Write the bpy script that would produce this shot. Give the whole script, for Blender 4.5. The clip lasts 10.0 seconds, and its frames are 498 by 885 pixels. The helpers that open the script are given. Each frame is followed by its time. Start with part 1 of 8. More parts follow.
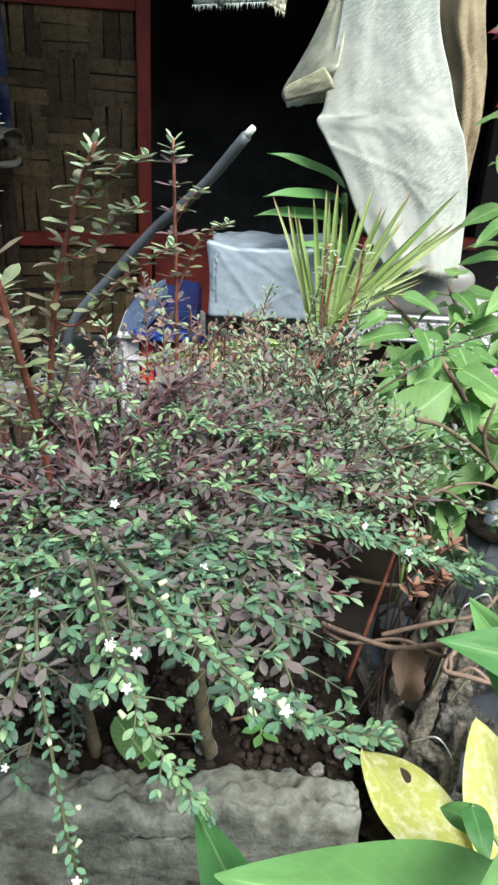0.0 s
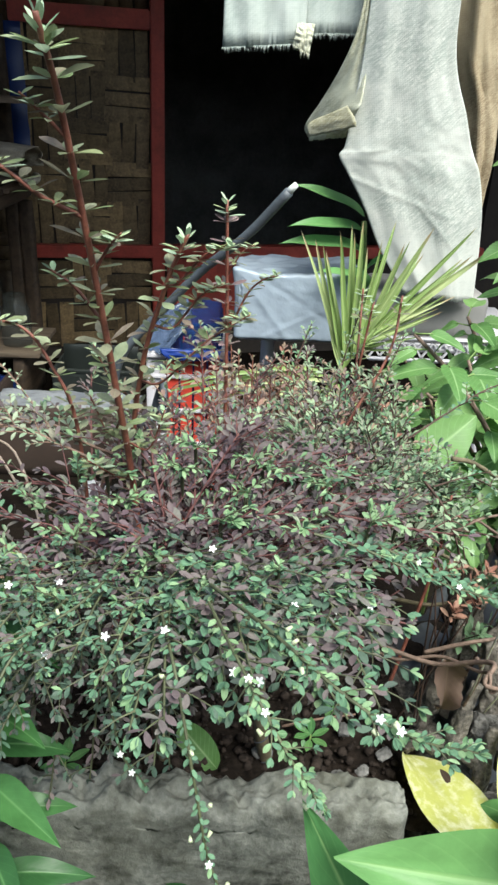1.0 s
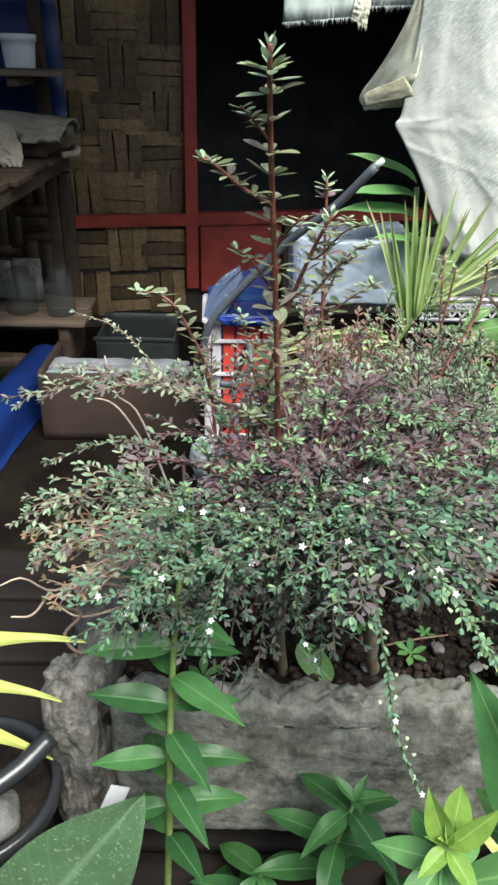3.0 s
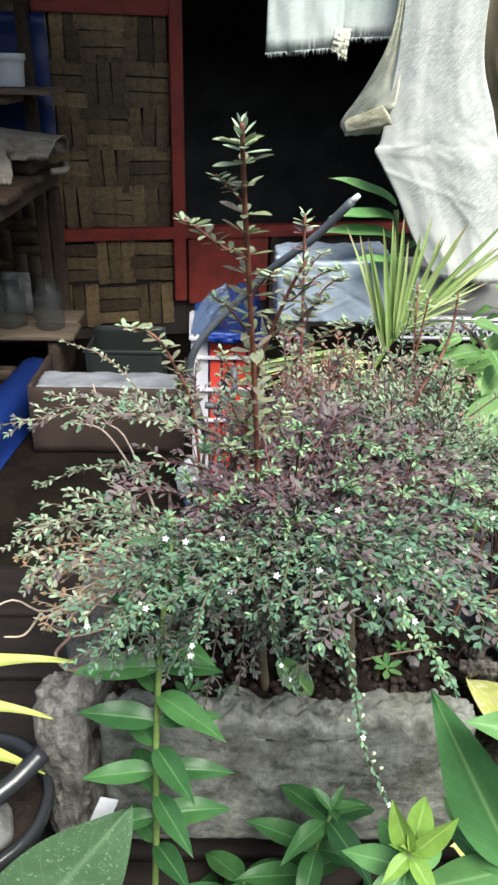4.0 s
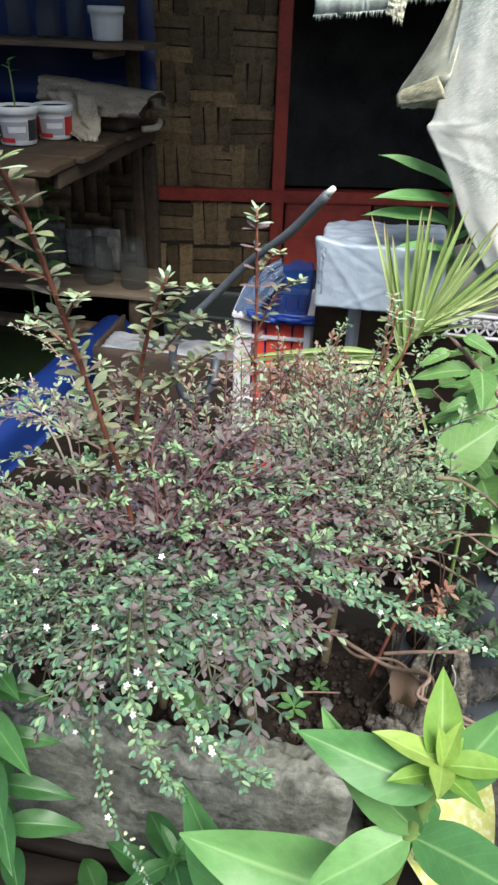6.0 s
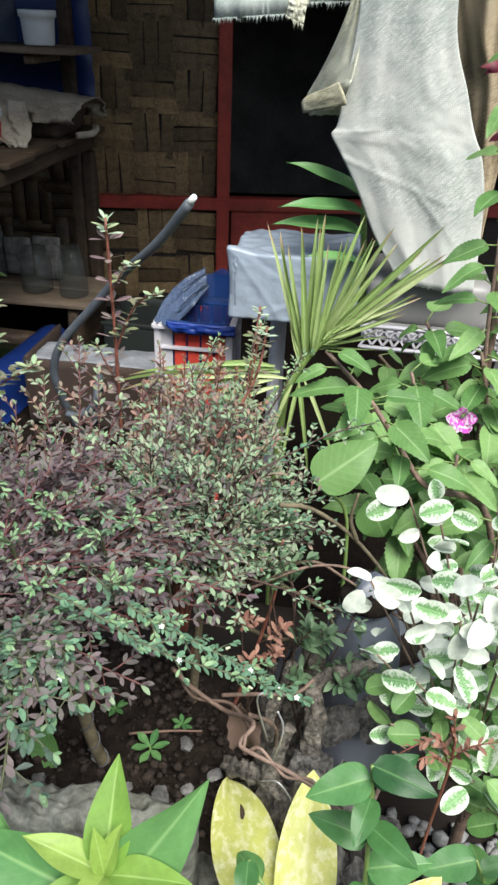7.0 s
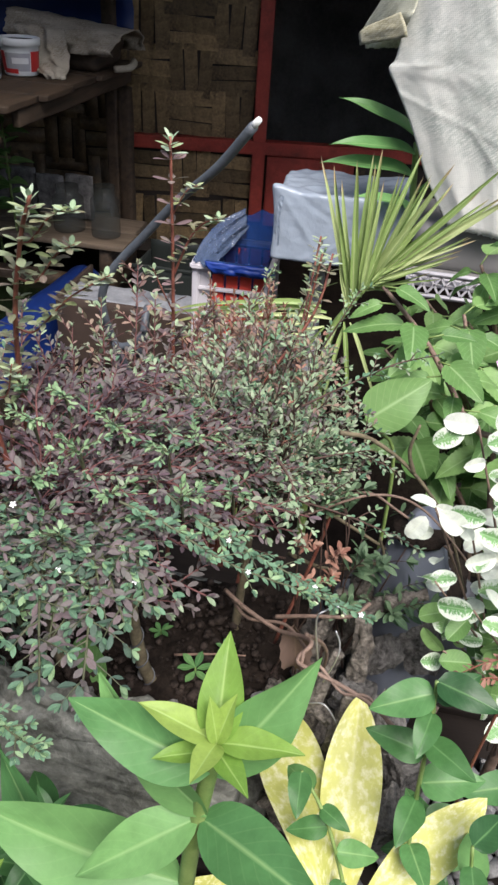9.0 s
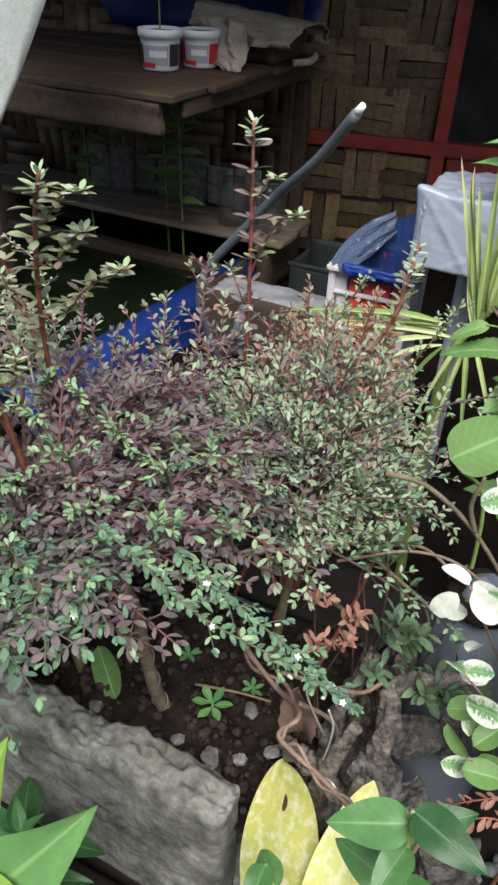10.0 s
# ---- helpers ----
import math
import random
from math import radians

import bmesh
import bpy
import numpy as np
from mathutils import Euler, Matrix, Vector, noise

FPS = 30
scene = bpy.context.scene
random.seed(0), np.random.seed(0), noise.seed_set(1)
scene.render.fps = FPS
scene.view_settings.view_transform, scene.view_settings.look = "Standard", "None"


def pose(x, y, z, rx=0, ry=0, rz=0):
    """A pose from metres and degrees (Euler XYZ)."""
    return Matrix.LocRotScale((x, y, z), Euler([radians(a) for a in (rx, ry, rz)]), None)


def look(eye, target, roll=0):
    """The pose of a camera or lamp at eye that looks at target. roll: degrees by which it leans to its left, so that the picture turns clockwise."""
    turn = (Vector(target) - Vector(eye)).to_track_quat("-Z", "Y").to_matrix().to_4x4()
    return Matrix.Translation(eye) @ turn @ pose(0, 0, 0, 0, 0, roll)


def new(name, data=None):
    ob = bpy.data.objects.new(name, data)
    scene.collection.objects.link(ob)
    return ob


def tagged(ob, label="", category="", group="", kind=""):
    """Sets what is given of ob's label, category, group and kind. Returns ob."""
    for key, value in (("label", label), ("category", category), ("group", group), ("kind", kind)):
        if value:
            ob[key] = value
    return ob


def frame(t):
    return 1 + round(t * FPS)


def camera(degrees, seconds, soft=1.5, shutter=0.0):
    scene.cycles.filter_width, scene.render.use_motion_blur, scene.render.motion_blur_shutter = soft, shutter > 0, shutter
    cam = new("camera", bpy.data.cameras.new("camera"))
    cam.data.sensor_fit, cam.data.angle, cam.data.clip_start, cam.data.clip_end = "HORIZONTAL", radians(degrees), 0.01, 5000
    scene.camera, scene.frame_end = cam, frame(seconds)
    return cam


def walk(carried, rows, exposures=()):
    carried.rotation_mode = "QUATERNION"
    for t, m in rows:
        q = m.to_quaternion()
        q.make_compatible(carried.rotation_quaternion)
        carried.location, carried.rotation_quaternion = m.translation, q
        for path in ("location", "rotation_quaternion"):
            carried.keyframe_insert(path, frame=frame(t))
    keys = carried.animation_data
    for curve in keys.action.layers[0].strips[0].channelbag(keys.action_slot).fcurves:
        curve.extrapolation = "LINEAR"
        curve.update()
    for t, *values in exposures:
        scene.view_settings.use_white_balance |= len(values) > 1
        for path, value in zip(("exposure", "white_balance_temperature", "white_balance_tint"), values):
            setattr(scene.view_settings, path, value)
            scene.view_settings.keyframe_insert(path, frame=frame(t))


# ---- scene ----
cam = camera(38.0, 10.0, soft=2.6)
PATH = [
    (0, (0.034, 0.018, 1.078), (0.083, 1.824, 0.221), 3.2),
    (0.5, (0.01, -0.003, 1.112), (0.036, 1.805, 0.256), 2.8),
    (1, (-0.021, -0.033, 1.141), (0.028, 1.771, 0.28), 3.0),
    (1.5, (-0.054, -0.067, 1.16), (-0.011, 1.737, 0.297), 2.4),
    (2, (-0.078, -0.101, 1.178), (-0.028, 1.7, 0.311), 2.5),
    (2.5, (-0.109, -0.119, 1.167), (-0.063, 1.652, 0.238), 1.7),
    (2.7, (-0.125, -0.122, 1.166), (-0.103, 1.641, 0.222), 1.5),
    (3.8, (-0.134, -0.135, 1.191), (-0.113, 1.626, 0.244), 1.1),
    (4, (-0.122, -0.148, 1.207), (-0.077, 1.62, 0.274), 1.5),
    (4.5, (-0.099, -0.163, 1.22), (-0.084, 1.586, 0.248), 1.9),
    (5, (-0.042, -0.124, 1.225), (-0.135, 1.61, 0.232), 1.1),
    (5.2, (-0.015, -0.111, 1.228), (-0.161, 1.605, 0.21), 0.5),
    (6.3, (0.152, -0.015, 1.243), (-0.161, 1.663, 0.199), 2.3),
    (6.5, (0.176, 0.004, 1.237), (-0.124, 1.687, 0.199), 2.7),
    (7, (0.236, 0.029, 1.236), (-0.003, 1.73, 0.211), 2.5),
    (7.5, (0.251, 0.031, 1.225), (0.007, 1.713, 0.171), 2.8),
    (8, (0.252, 0.038, 1.217), (-0.038, 1.696, 0.136), 3.7),
    (8.5, (0.22, 0.003, 1.204), (0.031, 1.65, 0.085), 4.4),
    (9, (0.197, 0.007, 1.208), (-0.066, 1.638, 0.081), 4.3),
    (9.5, (0.251, 0.08, 1.199), (-0.269, 1.637, 0.056), 3.9),
    (10, (0.283, 0.119, 1.184), (-0.404, 1.605, 0.035), 2.9),
]
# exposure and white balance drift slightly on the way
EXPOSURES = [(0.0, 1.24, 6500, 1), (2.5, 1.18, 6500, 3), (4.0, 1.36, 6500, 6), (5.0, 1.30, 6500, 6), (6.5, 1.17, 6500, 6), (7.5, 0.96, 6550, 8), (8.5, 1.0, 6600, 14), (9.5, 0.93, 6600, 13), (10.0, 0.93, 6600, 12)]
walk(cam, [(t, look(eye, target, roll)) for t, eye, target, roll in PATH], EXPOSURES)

# ---- light ----
world = bpy.data.worlds.new("world")
scene.world = world
world.use_nodes = True
wn = world.node_tree
sky = wn.nodes.new("ShaderNodeTexSky")
sky.sky_type, sky.sun_disc = "NISHITA", False
SUN_EL, SUN_AZ = radians(58), radians(150)   # azimuth clockwise from +y
sky.sun_elevation, sky.sun_rotation = SUN_EL, SUN_AZ
sky.air_density, sky.dust_density = 1.0, 3.0
wn.links.new(sky.outputs[0], wn.nodes["Background"].inputs[0])
wn.nodes["Background"].inputs[1].default_value = 0.11
sun = new("sun", bpy.data.lights.new("sun", "SUN"))
sun.data.energy, sun.data.angle, sun.data.color = 3.4, radians(34), (1.0, 0.985, 0.95)
sun.matrix_world = look((math.sin(SUN_AZ) * math.cos(SUN_EL) * 20, math.cos(SUN_AZ) * math.cos(SUN_EL) * 20, math.sin(SUN_EL) * 20), (0, 0, 0))


# ---- materials ----
def base_mat(name):
    m = bpy.data.materials.new(name)
    m.use_nodes = True
    nt = m.node_tree
    return m, nt, nt.nodes["Principled BSDF"], nt.nodes["Material Output"]


def node(nt, kind, **vals):
    n = nt.nodes.new(kind)
    for k, v in vals.items():
        n.inputs[k].default_value = v
    return n


def math_node(nt, op, a, b=None, c=None):
    n = nt.nodes.new("ShaderNodeMath")
    n.operation = op
    for i, v in enumerate((a, b, c)):
        if v is None:
            continue
        if isinstance(v, (int, float)):
            n.inputs[i].default_value = v
        else:
            nt.links.new(v, n.inputs[i])
    return n.outputs[0]


def mix_col(nt, fac, a, b, blend="MIX"):
    n = nt.nodes.new("ShaderNodeMix")
    n.data_type, n.blend_type = "RGBA", blend
    for i, v in ((0, fac), (6, a), (7, b)):
        if isinstance(v, (int, float)):
            n.inputs[i].default_value = v
        elif isinstance(v, tuple):
            n.inputs[i].default_value = (*v, 1)
        else:
            nt.links.new(v, n.inputs[i])
    return n.outputs[2]


def noise_out(nt, vec, scale, detail=4.0, rough=0.6):
    n = node(nt, "ShaderNodeTexNoise", Scale=scale, Detail=detail, Roughness=rough)
    nt.links.new(vec, n.inputs["Vector"])
    return n.outputs[0]


def ramp(nt, fac, stops):
    n = nt.nodes.new("ShaderNodeValToRGB")
    while len(n.color_ramp.elements) < len(stops):
        n.color_ramp.elements.new(0.5)
    for e, (p, c) in zip(n.color_ramp.elements, stops):
        e.position, e.color = p, ((*c, 1) if isinstance(c, tuple) else (c, c, c, 1))
    nt.links.new(fac, n.inputs[0])
    return n.outputs[0]


def surface(name, c1, c2, scale=8.0, fine=90.0, rough=0.7, bump=0.3, dist=0.004, metal=0.0, stain=None, stain_scale=2.5, coat=0.0, spec=0.5, stretch=None, randomise=0.0):
    """A plain weathered surface: two colours at two scales, an optional stain, and relief."""
    m, nt, b, out = base_mat(name)
    tc = nt.nodes.new("ShaderNodeTexCoord").outputs["Object"]
    if stretch:
        mp = nt.nodes.new("ShaderNodeMapping")
        mp.inputs["Scale"].default_value = stretch
        nt.links.new(tc, mp.inputs[0])
        tc = mp.outputs[0]
    n1, n2 = noise_out(nt, tc, scale), noise_out(nt, tc, fine, 5.0, 0.7)
    f = math_node(nt, "ADD", math_node(nt, "MULTIPLY", n1, 0.6), math_node(nt, "MULTIPLY", n2, 0.4))
    col = ramp(nt, f, [(0.36, c1), (0.64, c2)])
    if stain:
        s = ramp(nt, noise_out(nt, tc, stain_scale, 6.0, 0.7), [(0.5, 0.0), (0.7, 0.85)])
        col = mix_col(nt, s, col, stain)
    if randomise:
        r = nt.nodes.new("ShaderNodeObjectInfo").outputs["Random"]
        h = node(nt, "ShaderNodeHueSaturation")
        nt.links.new(math_node(nt, "MULTIPLY_ADD", r, 2 * randomise, 1 - randomise), h.inputs["Value"])
        nt.links.new(col, h.inputs["Color"])
        col = h.outputs[0]
    nt.links.new(col, b.inputs["Base Color"])
    nt.links.new(math_node(nt, "MULTIPLY_ADD", n2, 0.3, rough - 0.15), b.inputs["Roughness"])
    b.inputs["Metallic"].default_value, b.inputs["Coat Weight"].default_value = metal, coat
    b.inputs["Specular IOR Level"].default_value = spec
    bp = node(nt, "ShaderNodeBump", Strength=bump, Distance=dist)
    nt.links.new(f, bp.inputs["Height"])
    nt.links.new(bp.outputs[0], b.inputs["Normal"])
    return m


def leaf_mat(name, cols, vein, rough=0.42, trans=0.3, island=False, blotch=None, blotch_stops=((0.48, 0.0), (0.56, 1.0)), blotch_scale=4.0, edge=0.0, veins=0.35, dry_tip=None):
    """Leaf: colour by piece, midrib and side veins along the blade, optional pale blotches, light through the blade."""
    m, nt, b, out = base_mat(name)
    if island:
        r = nt.nodes.new("ShaderNodeNewGeometry").outputs["Random Per Island"]
    else:
        r = nt.nodes.new("ShaderNodeObjectInfo").outputs["Random"]
    k = len(cols) - 1
    col = ramp(nt, r, [(i / k, c) for i, c in enumerate(cols)])
    tc = nt.nodes.new("ShaderNodeTexCoord")
    uv = tc.outputs["UV"]
    sep = nt.nodes.new("ShaderNodeSeparateXYZ")
    nt.links.new(uv, sep.inputs[0])
    across = math_node(nt, "ABSOLUTE", math_node(nt, "SUBTRACT", sep.outputs[0], 0.5))
    comb = nt.nodes.new("ShaderNodeCombineXYZ")
    nt.links.new(sep.outputs[0], comb.inputs[0])
    nt.links.new(math_node(nt, "MULTIPLY", sep.outputs[1], 2.6), comb.inputs[1])
    nt.links.new(math_node(nt, "MULTIPLY", r, 40.0), comb.inputs[2])
    mott = noise_out(nt, comb.outputs[0], 2.2, 5.0, 0.65)
    h = node(nt, "ShaderNodeHueSaturation")
    nt.links.new(math_node(nt, "MULTIPLY_ADD", mott, 0.7, 0.65), h.inputs["Value"])
    nt.links.new(col, h.inputs["Color"])
    col = h.outputs[0]
    if blotch:
        f = noise_out(nt, comb.outputs[0], blotch_scale, 4.0, 0.6)
        f = math_node(nt, "ADD", f, math_node(nt, "MULTIPLY", across, edge))
        col = mix_col(nt, ramp(nt, f, list(blotch_stops)), col, blotch)
    if dry_tip:
        t = math_node(nt, "ADD", sep.outputs[1], math_node(nt, "MULTIPLY", math_node(nt, "SUBTRACT", r, 0.5), 0.16))
        col = mix_col(nt, ramp(nt, t, [(0.86, 0.0), (0.95, 0.9)]), col, dry_tip)
    rib = ramp(nt, across, [(0.0, 1.0), (0.05, 0.0)])
    side = math_node(nt, "FRACT", math_node(nt, "MULTIPLY", math_node(nt, "SUBTRACT", sep.outputs[1], math_node(nt, "MULTIPLY", across, 0.55)), 9.0))
    side = ramp(nt, side, [(0.0, 1.0), (0.16, 0.0)])
    v = math_node(nt, "MAXIMUM", rib, math_node(nt, "MULTIPLY", side, veins))
    col = mix_col(nt, math_node(nt, "MULTIPLY", v, 0.6), col, vein)
    nt.links.new(col, b.inputs["Base Color"])
    nt.links.new(math_node(nt, "MULTIPLY_ADD", mott, 0.25, rough - 0.12), b.inputs["Roughness"])
    b.inputs["Specular IOR Level"].default_value = 0.16 if island else 0.27
    bp = node(nt, "ShaderNodeBump", Strength=0.25, Distance=0.001)
    nt.links.new(math_node(nt, "SUBTRACT", mott, v), bp.inputs["Height"])
    nt.links.new(bp.outputs[0], b.inputs["Normal"])
    tr = nt.nodes.new("ShaderNodeBsdfTranslucent")
    nt.links.new(col, tr.inputs[0])
    mx = nt.nodes.new("ShaderNodeMixShader")
    mx.inputs[0].default_value = trans
    nt.links.new(b.outputs[0], mx.inputs[1])
    nt.links.new(tr.outputs[0], mx.inputs[2])
    nt.links.new(mx.outputs[0], out.inputs["Surface"])
    return m


def cloth_mat(name, c1, c2, dirt, thread=640.0, trans=0.25, clean=None):
    """Woven tape cloth: crossing threads, grime and creases."""
    m, nt, b, out = base_mat(name)
    tc = nt.nodes.new("ShaderNodeTexCoord")
    hs = []
    for turn in (0, 90):
        mp = nt.nodes.new("ShaderNodeMapping")
        mp.inputs["Rotation"].default_value = (0, radians(turn + 4), 0)
        nt.links.new(tc.outputs["Object"], mp.inputs[0])
        w = node(nt, "ShaderNodeTexWave", Scale=thread / 6.28, Distortion=1.2, Detail=2.0)
        w.bands_direction = "X"
        nt.links.new(mp.outputs[0], w.inputs[0])
        hs.append(w.outputs[1])
    weave = math_node(nt, "MAXIMUM", hs[0], hs[1])
    big = noise_out(nt, tc.outputs["Object"], 9.0, 6.0, 0.65)
    mp = nt.nodes.new("ShaderNodeMapping")
    mp.inputs["Scale"].default_value = (45, 45, 150)
    nt.links.new(tc.outputs["Object"], mp.inputs[0])
    streak = noise_out(nt, mp.outputs[0], 1.0, 4.0, 0.7)
    col = ramp(nt, big, [(0.35, c1), (0.65, c2)])
    gap = math_node(nt, "SUBTRACT", 1.0, weave)
    grime = ramp(nt, noise_out(nt, tc.outputs["Object"], 7.5, 3.0, 0.55), [(0.36, 0.12), (0.58, 1.0)])
    if clean:
        at = nt.nodes.new("ShaderNodeSeparateXYZ")
        nt.links.new(tc.outputs["Object"], at.inputs[0])
        over = math_node(nt, "ADD", math_node(nt, "ADD", at.outputs[2], math_node(nt, "MULTIPLY", at.outputs[0], clean[0])), math_node(nt, "MULTIPLY", big, 0.05))
        grime = math_node(nt, "MULTIPLY", grime, ramp(nt, math_node(nt, "SUBTRACT", over, clean[1]), [(0.0, 0.25), (0.035, 1.0)]))
    hatch = []
    for turn in (38, -47):
        mp = nt.nodes.new("ShaderNodeMapping")
        mp.inputs["Rotation"].default_value = (0, radians(turn), 0)
        nt.links.new(tc.outputs["Object"], mp.inputs[0])
        mq = nt.nodes.new("ShaderNodeMapping")
        mq.inputs["Scale"].default_value = (70, 70, 420)
        nt.links.new(mp.outputs[0], mq.inputs[0])
        hatch.append(ramp(nt, noise_out(nt, mq.outputs[0], 1.0, 3.0, 0.65), [(0.40, 0.0), (0.58, 1.0)]))
    fine = math_node(nt, "MAXIMUM", hatch[0], math_node(nt, "MULTIPLY", hatch[1], 0.6))
    f = math_node(nt, "MULTIPLY", math_node(nt, "MULTIPLY", grime, fine), math_node(nt, "MULTIPLY_ADD", gap, 0.6, 0.85))
    col = mix_col(nt, f, col, dirt)
    col = mix_col(nt, math_node(nt, "MULTIPLY", gap, 0.14), col, dirt)
    col = mix_col(nt, ramp(nt, streak, [(0.56, 0.0), (0.76, 0.4)]), col, dirt)
    nt.links.new(col, b.inputs["Base Color"])
    b.inputs["Roughness"].default_value, b.inputs["Specular IOR Level"].default_value = 0.8, 0.2
    bp = node(nt, "ShaderNodeBump", Strength=0.35, Distance=0.0007)
    nt.links.new(math_node(nt, "ADD", weave, math_node(nt, "MULTIPLY", big, 3.0)), bp.inputs["Height"])
    nt.links.new(bp.outputs[0], b.inputs["Normal"])
    tr = nt.nodes.new("ShaderNodeBsdfTranslucent")
    nt.links.new(col, tr.inputs[0])
    mx = nt.nodes.new("ShaderNodeMixShader")
    mx.inputs[0].default_value = trans
    nt.links.new(b.outputs[0], mx.inputs[1])
    nt.links.new(tr.outputs[0], mx.inputs[2])
    nt.links.new(mx.outputs[0], out.inputs["Surface"])
    return m


def plastic_mat(name, c, rough=0.3, alpha=1.0, trans=0.0, scale=30.0, bump=0.15):
    m, nt, b, out = base_mat(name)
    tc = nt.nodes.new("ShaderNodeTexCoord").outputs["Object"]
    n = noise_out(nt, tc, scale, 4.0)
    nt.links.new(mix_col(nt, ramp(nt, n, [(0.35, 0.0), (0.7, 0.35)]), c, tuple(x * 0.72 + 0.003 for x in c)), b.inputs["Base Color"])
    b.inputs["Roughness"].default_value, b.inputs["Alpha"].default_value = rough, alpha
    bp = node(nt, "ShaderNodeBump", Strength=bump, Distance=0.004)
    nt.links.new(n, bp.inputs["Height"])
    nt.links.new(bp.outputs[0], b.inputs["Normal"])
    if trans:
        tr = nt.nodes.new("ShaderNodeBsdfTranslucent")
        tr.inputs[0].default_value = (*c, 1)
        mx = nt.nodes.new("ShaderNodeMixShader")
        mx.inputs[0].default_value = trans
        nt.links.new(b.outputs[0], mx.inputs[1])
        nt.links.new(tr.outputs[0], mx.inputs[2])
        nt.links.new(mx.outputs[0], out.inputs["Surface"])
    return m


# brown soil taken down to near black, shade around porch and plants in its colour
M_GROUND = surface("shaded_soil", (0.004, 0.003, 0.0027), (0.014, 0.0105, 0.008), 5, 60, 0.9, 0.8, 0.02, stain=(0.009, 0.010, 0.005), spec=0.04)
M_SOIL = surface("potting_soil", (0.004, 0.003, 0.0025), (0.026, 0.019, 0.015), 40, 220, 0.9, 1.0, 0.006, spec=0.1)
M_CEMENT = surface("grey_cement", (0.026, 0.027, 0.021), (0.240, 0.245, 0.218), 24, 110, 0.85, 0.9, 0.006, stain=(0.060, 0.060, 0.042), stain_scale=9)
M_BARK = surface("gnarled_cement", (0.028, 0.025, 0.022), (0.30, 0.285, 0.26), 46, 200, 0.85, 1.0, 0.014, stain=(0.04, 0.032, 0.026), stain_scale=18)
M_CRUMB = surface("soil_crumb", (0.006, 0.0045, 0.004), (0.046, 0.034, 0.028), 90, 300, 0.9, 0.6, 0.003, spec=0.15)
M_CRAG = surface("craggy_rock", (0.008, 0.007, 0.006), (0.21, 0.20, 0.19), 64, 230, 0.85, 1.0, 0.014, stain=(0.025, 0.021, 0.018), stain_scale=22)
M_ROCK = surface("grey_rock", (0.05, 0.048, 0.046), (0.21, 0.205, 0.2), 30, 180, 0.85, 0.8, 0.006, randomise=0.3)
# near-black planks: the shade below the planter is put into the wood colour
M_PLANK = surface("shaded_plank", (0.006, 0.0045, 0.004), (0.017, 0.0125, 0.010), 4, 50, 0.8, 0.5, 0.004, stretch=(1, 9, 9), randomise=0.3, spec=0.2)
M_OLDWOOD = surface("old_wood", (0.022, 0.014, 0.008), (0.078, 0.049, 0.029), 5, 60, 0.75, 0.6, 0.005, stretch=(9, 1, 9), stain=(0.05, 0.033, 0.02), randomise=0.2)
M_SHELFWOOD = surface("shelf_wood", (0.09, 0.066, 0.045), (0.22, 0.165, 0.115), 5, 60, 0.75, 0.5, 0.004, stretch=(1, 9, 9))
M_RED = surface("red_paint", (0.28, 0.036, 0.026), (0.46, 0.070, 0.045), 9, 90, 0.55, 0.3, 0.003, stain=(0.16, 0.03, 0.02), stain_scale=6)
M_BAMBOO = surface("bamboo_strip", (0.045, 0.028, 0.014), (0.36, 0.245, 0.115), 14, 90, 0.6, 0.4, 0.002, stain=(0.06, 0.04, 0.025), stain_scale=5, randomise=0.55)
M_BAMBOO_REST = surface("bamboo_weave", (0.04, 0.026, 0.014), (0.19, 0.13, 0.07), 12, 90, 0.6, 0.4, 0.002, stain=(0.06, 0.04, 0.025), stain_scale=5)
M_WALLBACK = surface("dark_board", (0.02, 0.015, 0.012), (0.05, 0.038, 0.03), 6, 60, 0.85, 0.4)
# wall colour raised to give the black doorway a faint veil
M_ROOM = surface("room_wall", (0.15, 0.15, 0.132), (0.32, 0.315, 0.28), 4, 40, 0.9, 0.3)
M_ROOF = surface("rusty_sheet", (0.10, 0.075, 0.06), (0.2, 0.15, 0.12), 3, 40, 0.7, 0.3)
M_TARP = plastic_mat("blue_tarpaulin", (0.008, 0.03, 0.14), 0.4, scale=12, bump=0.4)
M_DRUM = plastic_mat("blue_plastic", (0.005, 0.03, 0.2), 0.5, scale=20)
M_PIPE = plastic_mat("dark_blue_plastic", (0.0025, 0.018, 0.115), 0.5, scale=14, bump=0.3)
M_WATER = surface("dark_water", (0.003, 0.005, 0.003), (0.008, 0.014, 0.005), 6, 30, 0.2, 0.25, 0.003, spec=0.5)
M_BLUEBAG = plastic_mat("blue_film", (0.012, 0.05, 0.2), 0.16, alpha=0.82, scale=70, bump=1.0)
M_SMOKE = plastic_mat("smoky_film", (0.07, 0.10, 0.17), 0.16, alpha=0.78, scale=60, bump=1.0)
M_CLEAR = plastic_mat("clear_film", (0.35, 0.41, 0.49), 0.22, scale=40, bump=0.6, trans=0.3)
M_WHITEPL = plastic_mat("milky_plastic", (0.72, 0.70, 0.74), 0.35, trans=0.35)
M_REDPL = plastic_mat("red_plastic", (0.55, 0.06, 0.04), 0.35)
M_DULLPL = plastic_mat("dull_grey_plastic", (0.075, 0.08, 0.09), 0.45)
M_BAGGREY = plastic_mat("grey_blue_film", (0.13, 0.145, 0.18), 0.35, scale=18, bump=0.3)
M_DIMPL = plastic_mat("dim_plastic", (0.035, 0.042, 0.038), 0.4)
M_GREYPL = plastic_mat("grey_plastic", (0.20, 0.195, 0.19), 0.45)
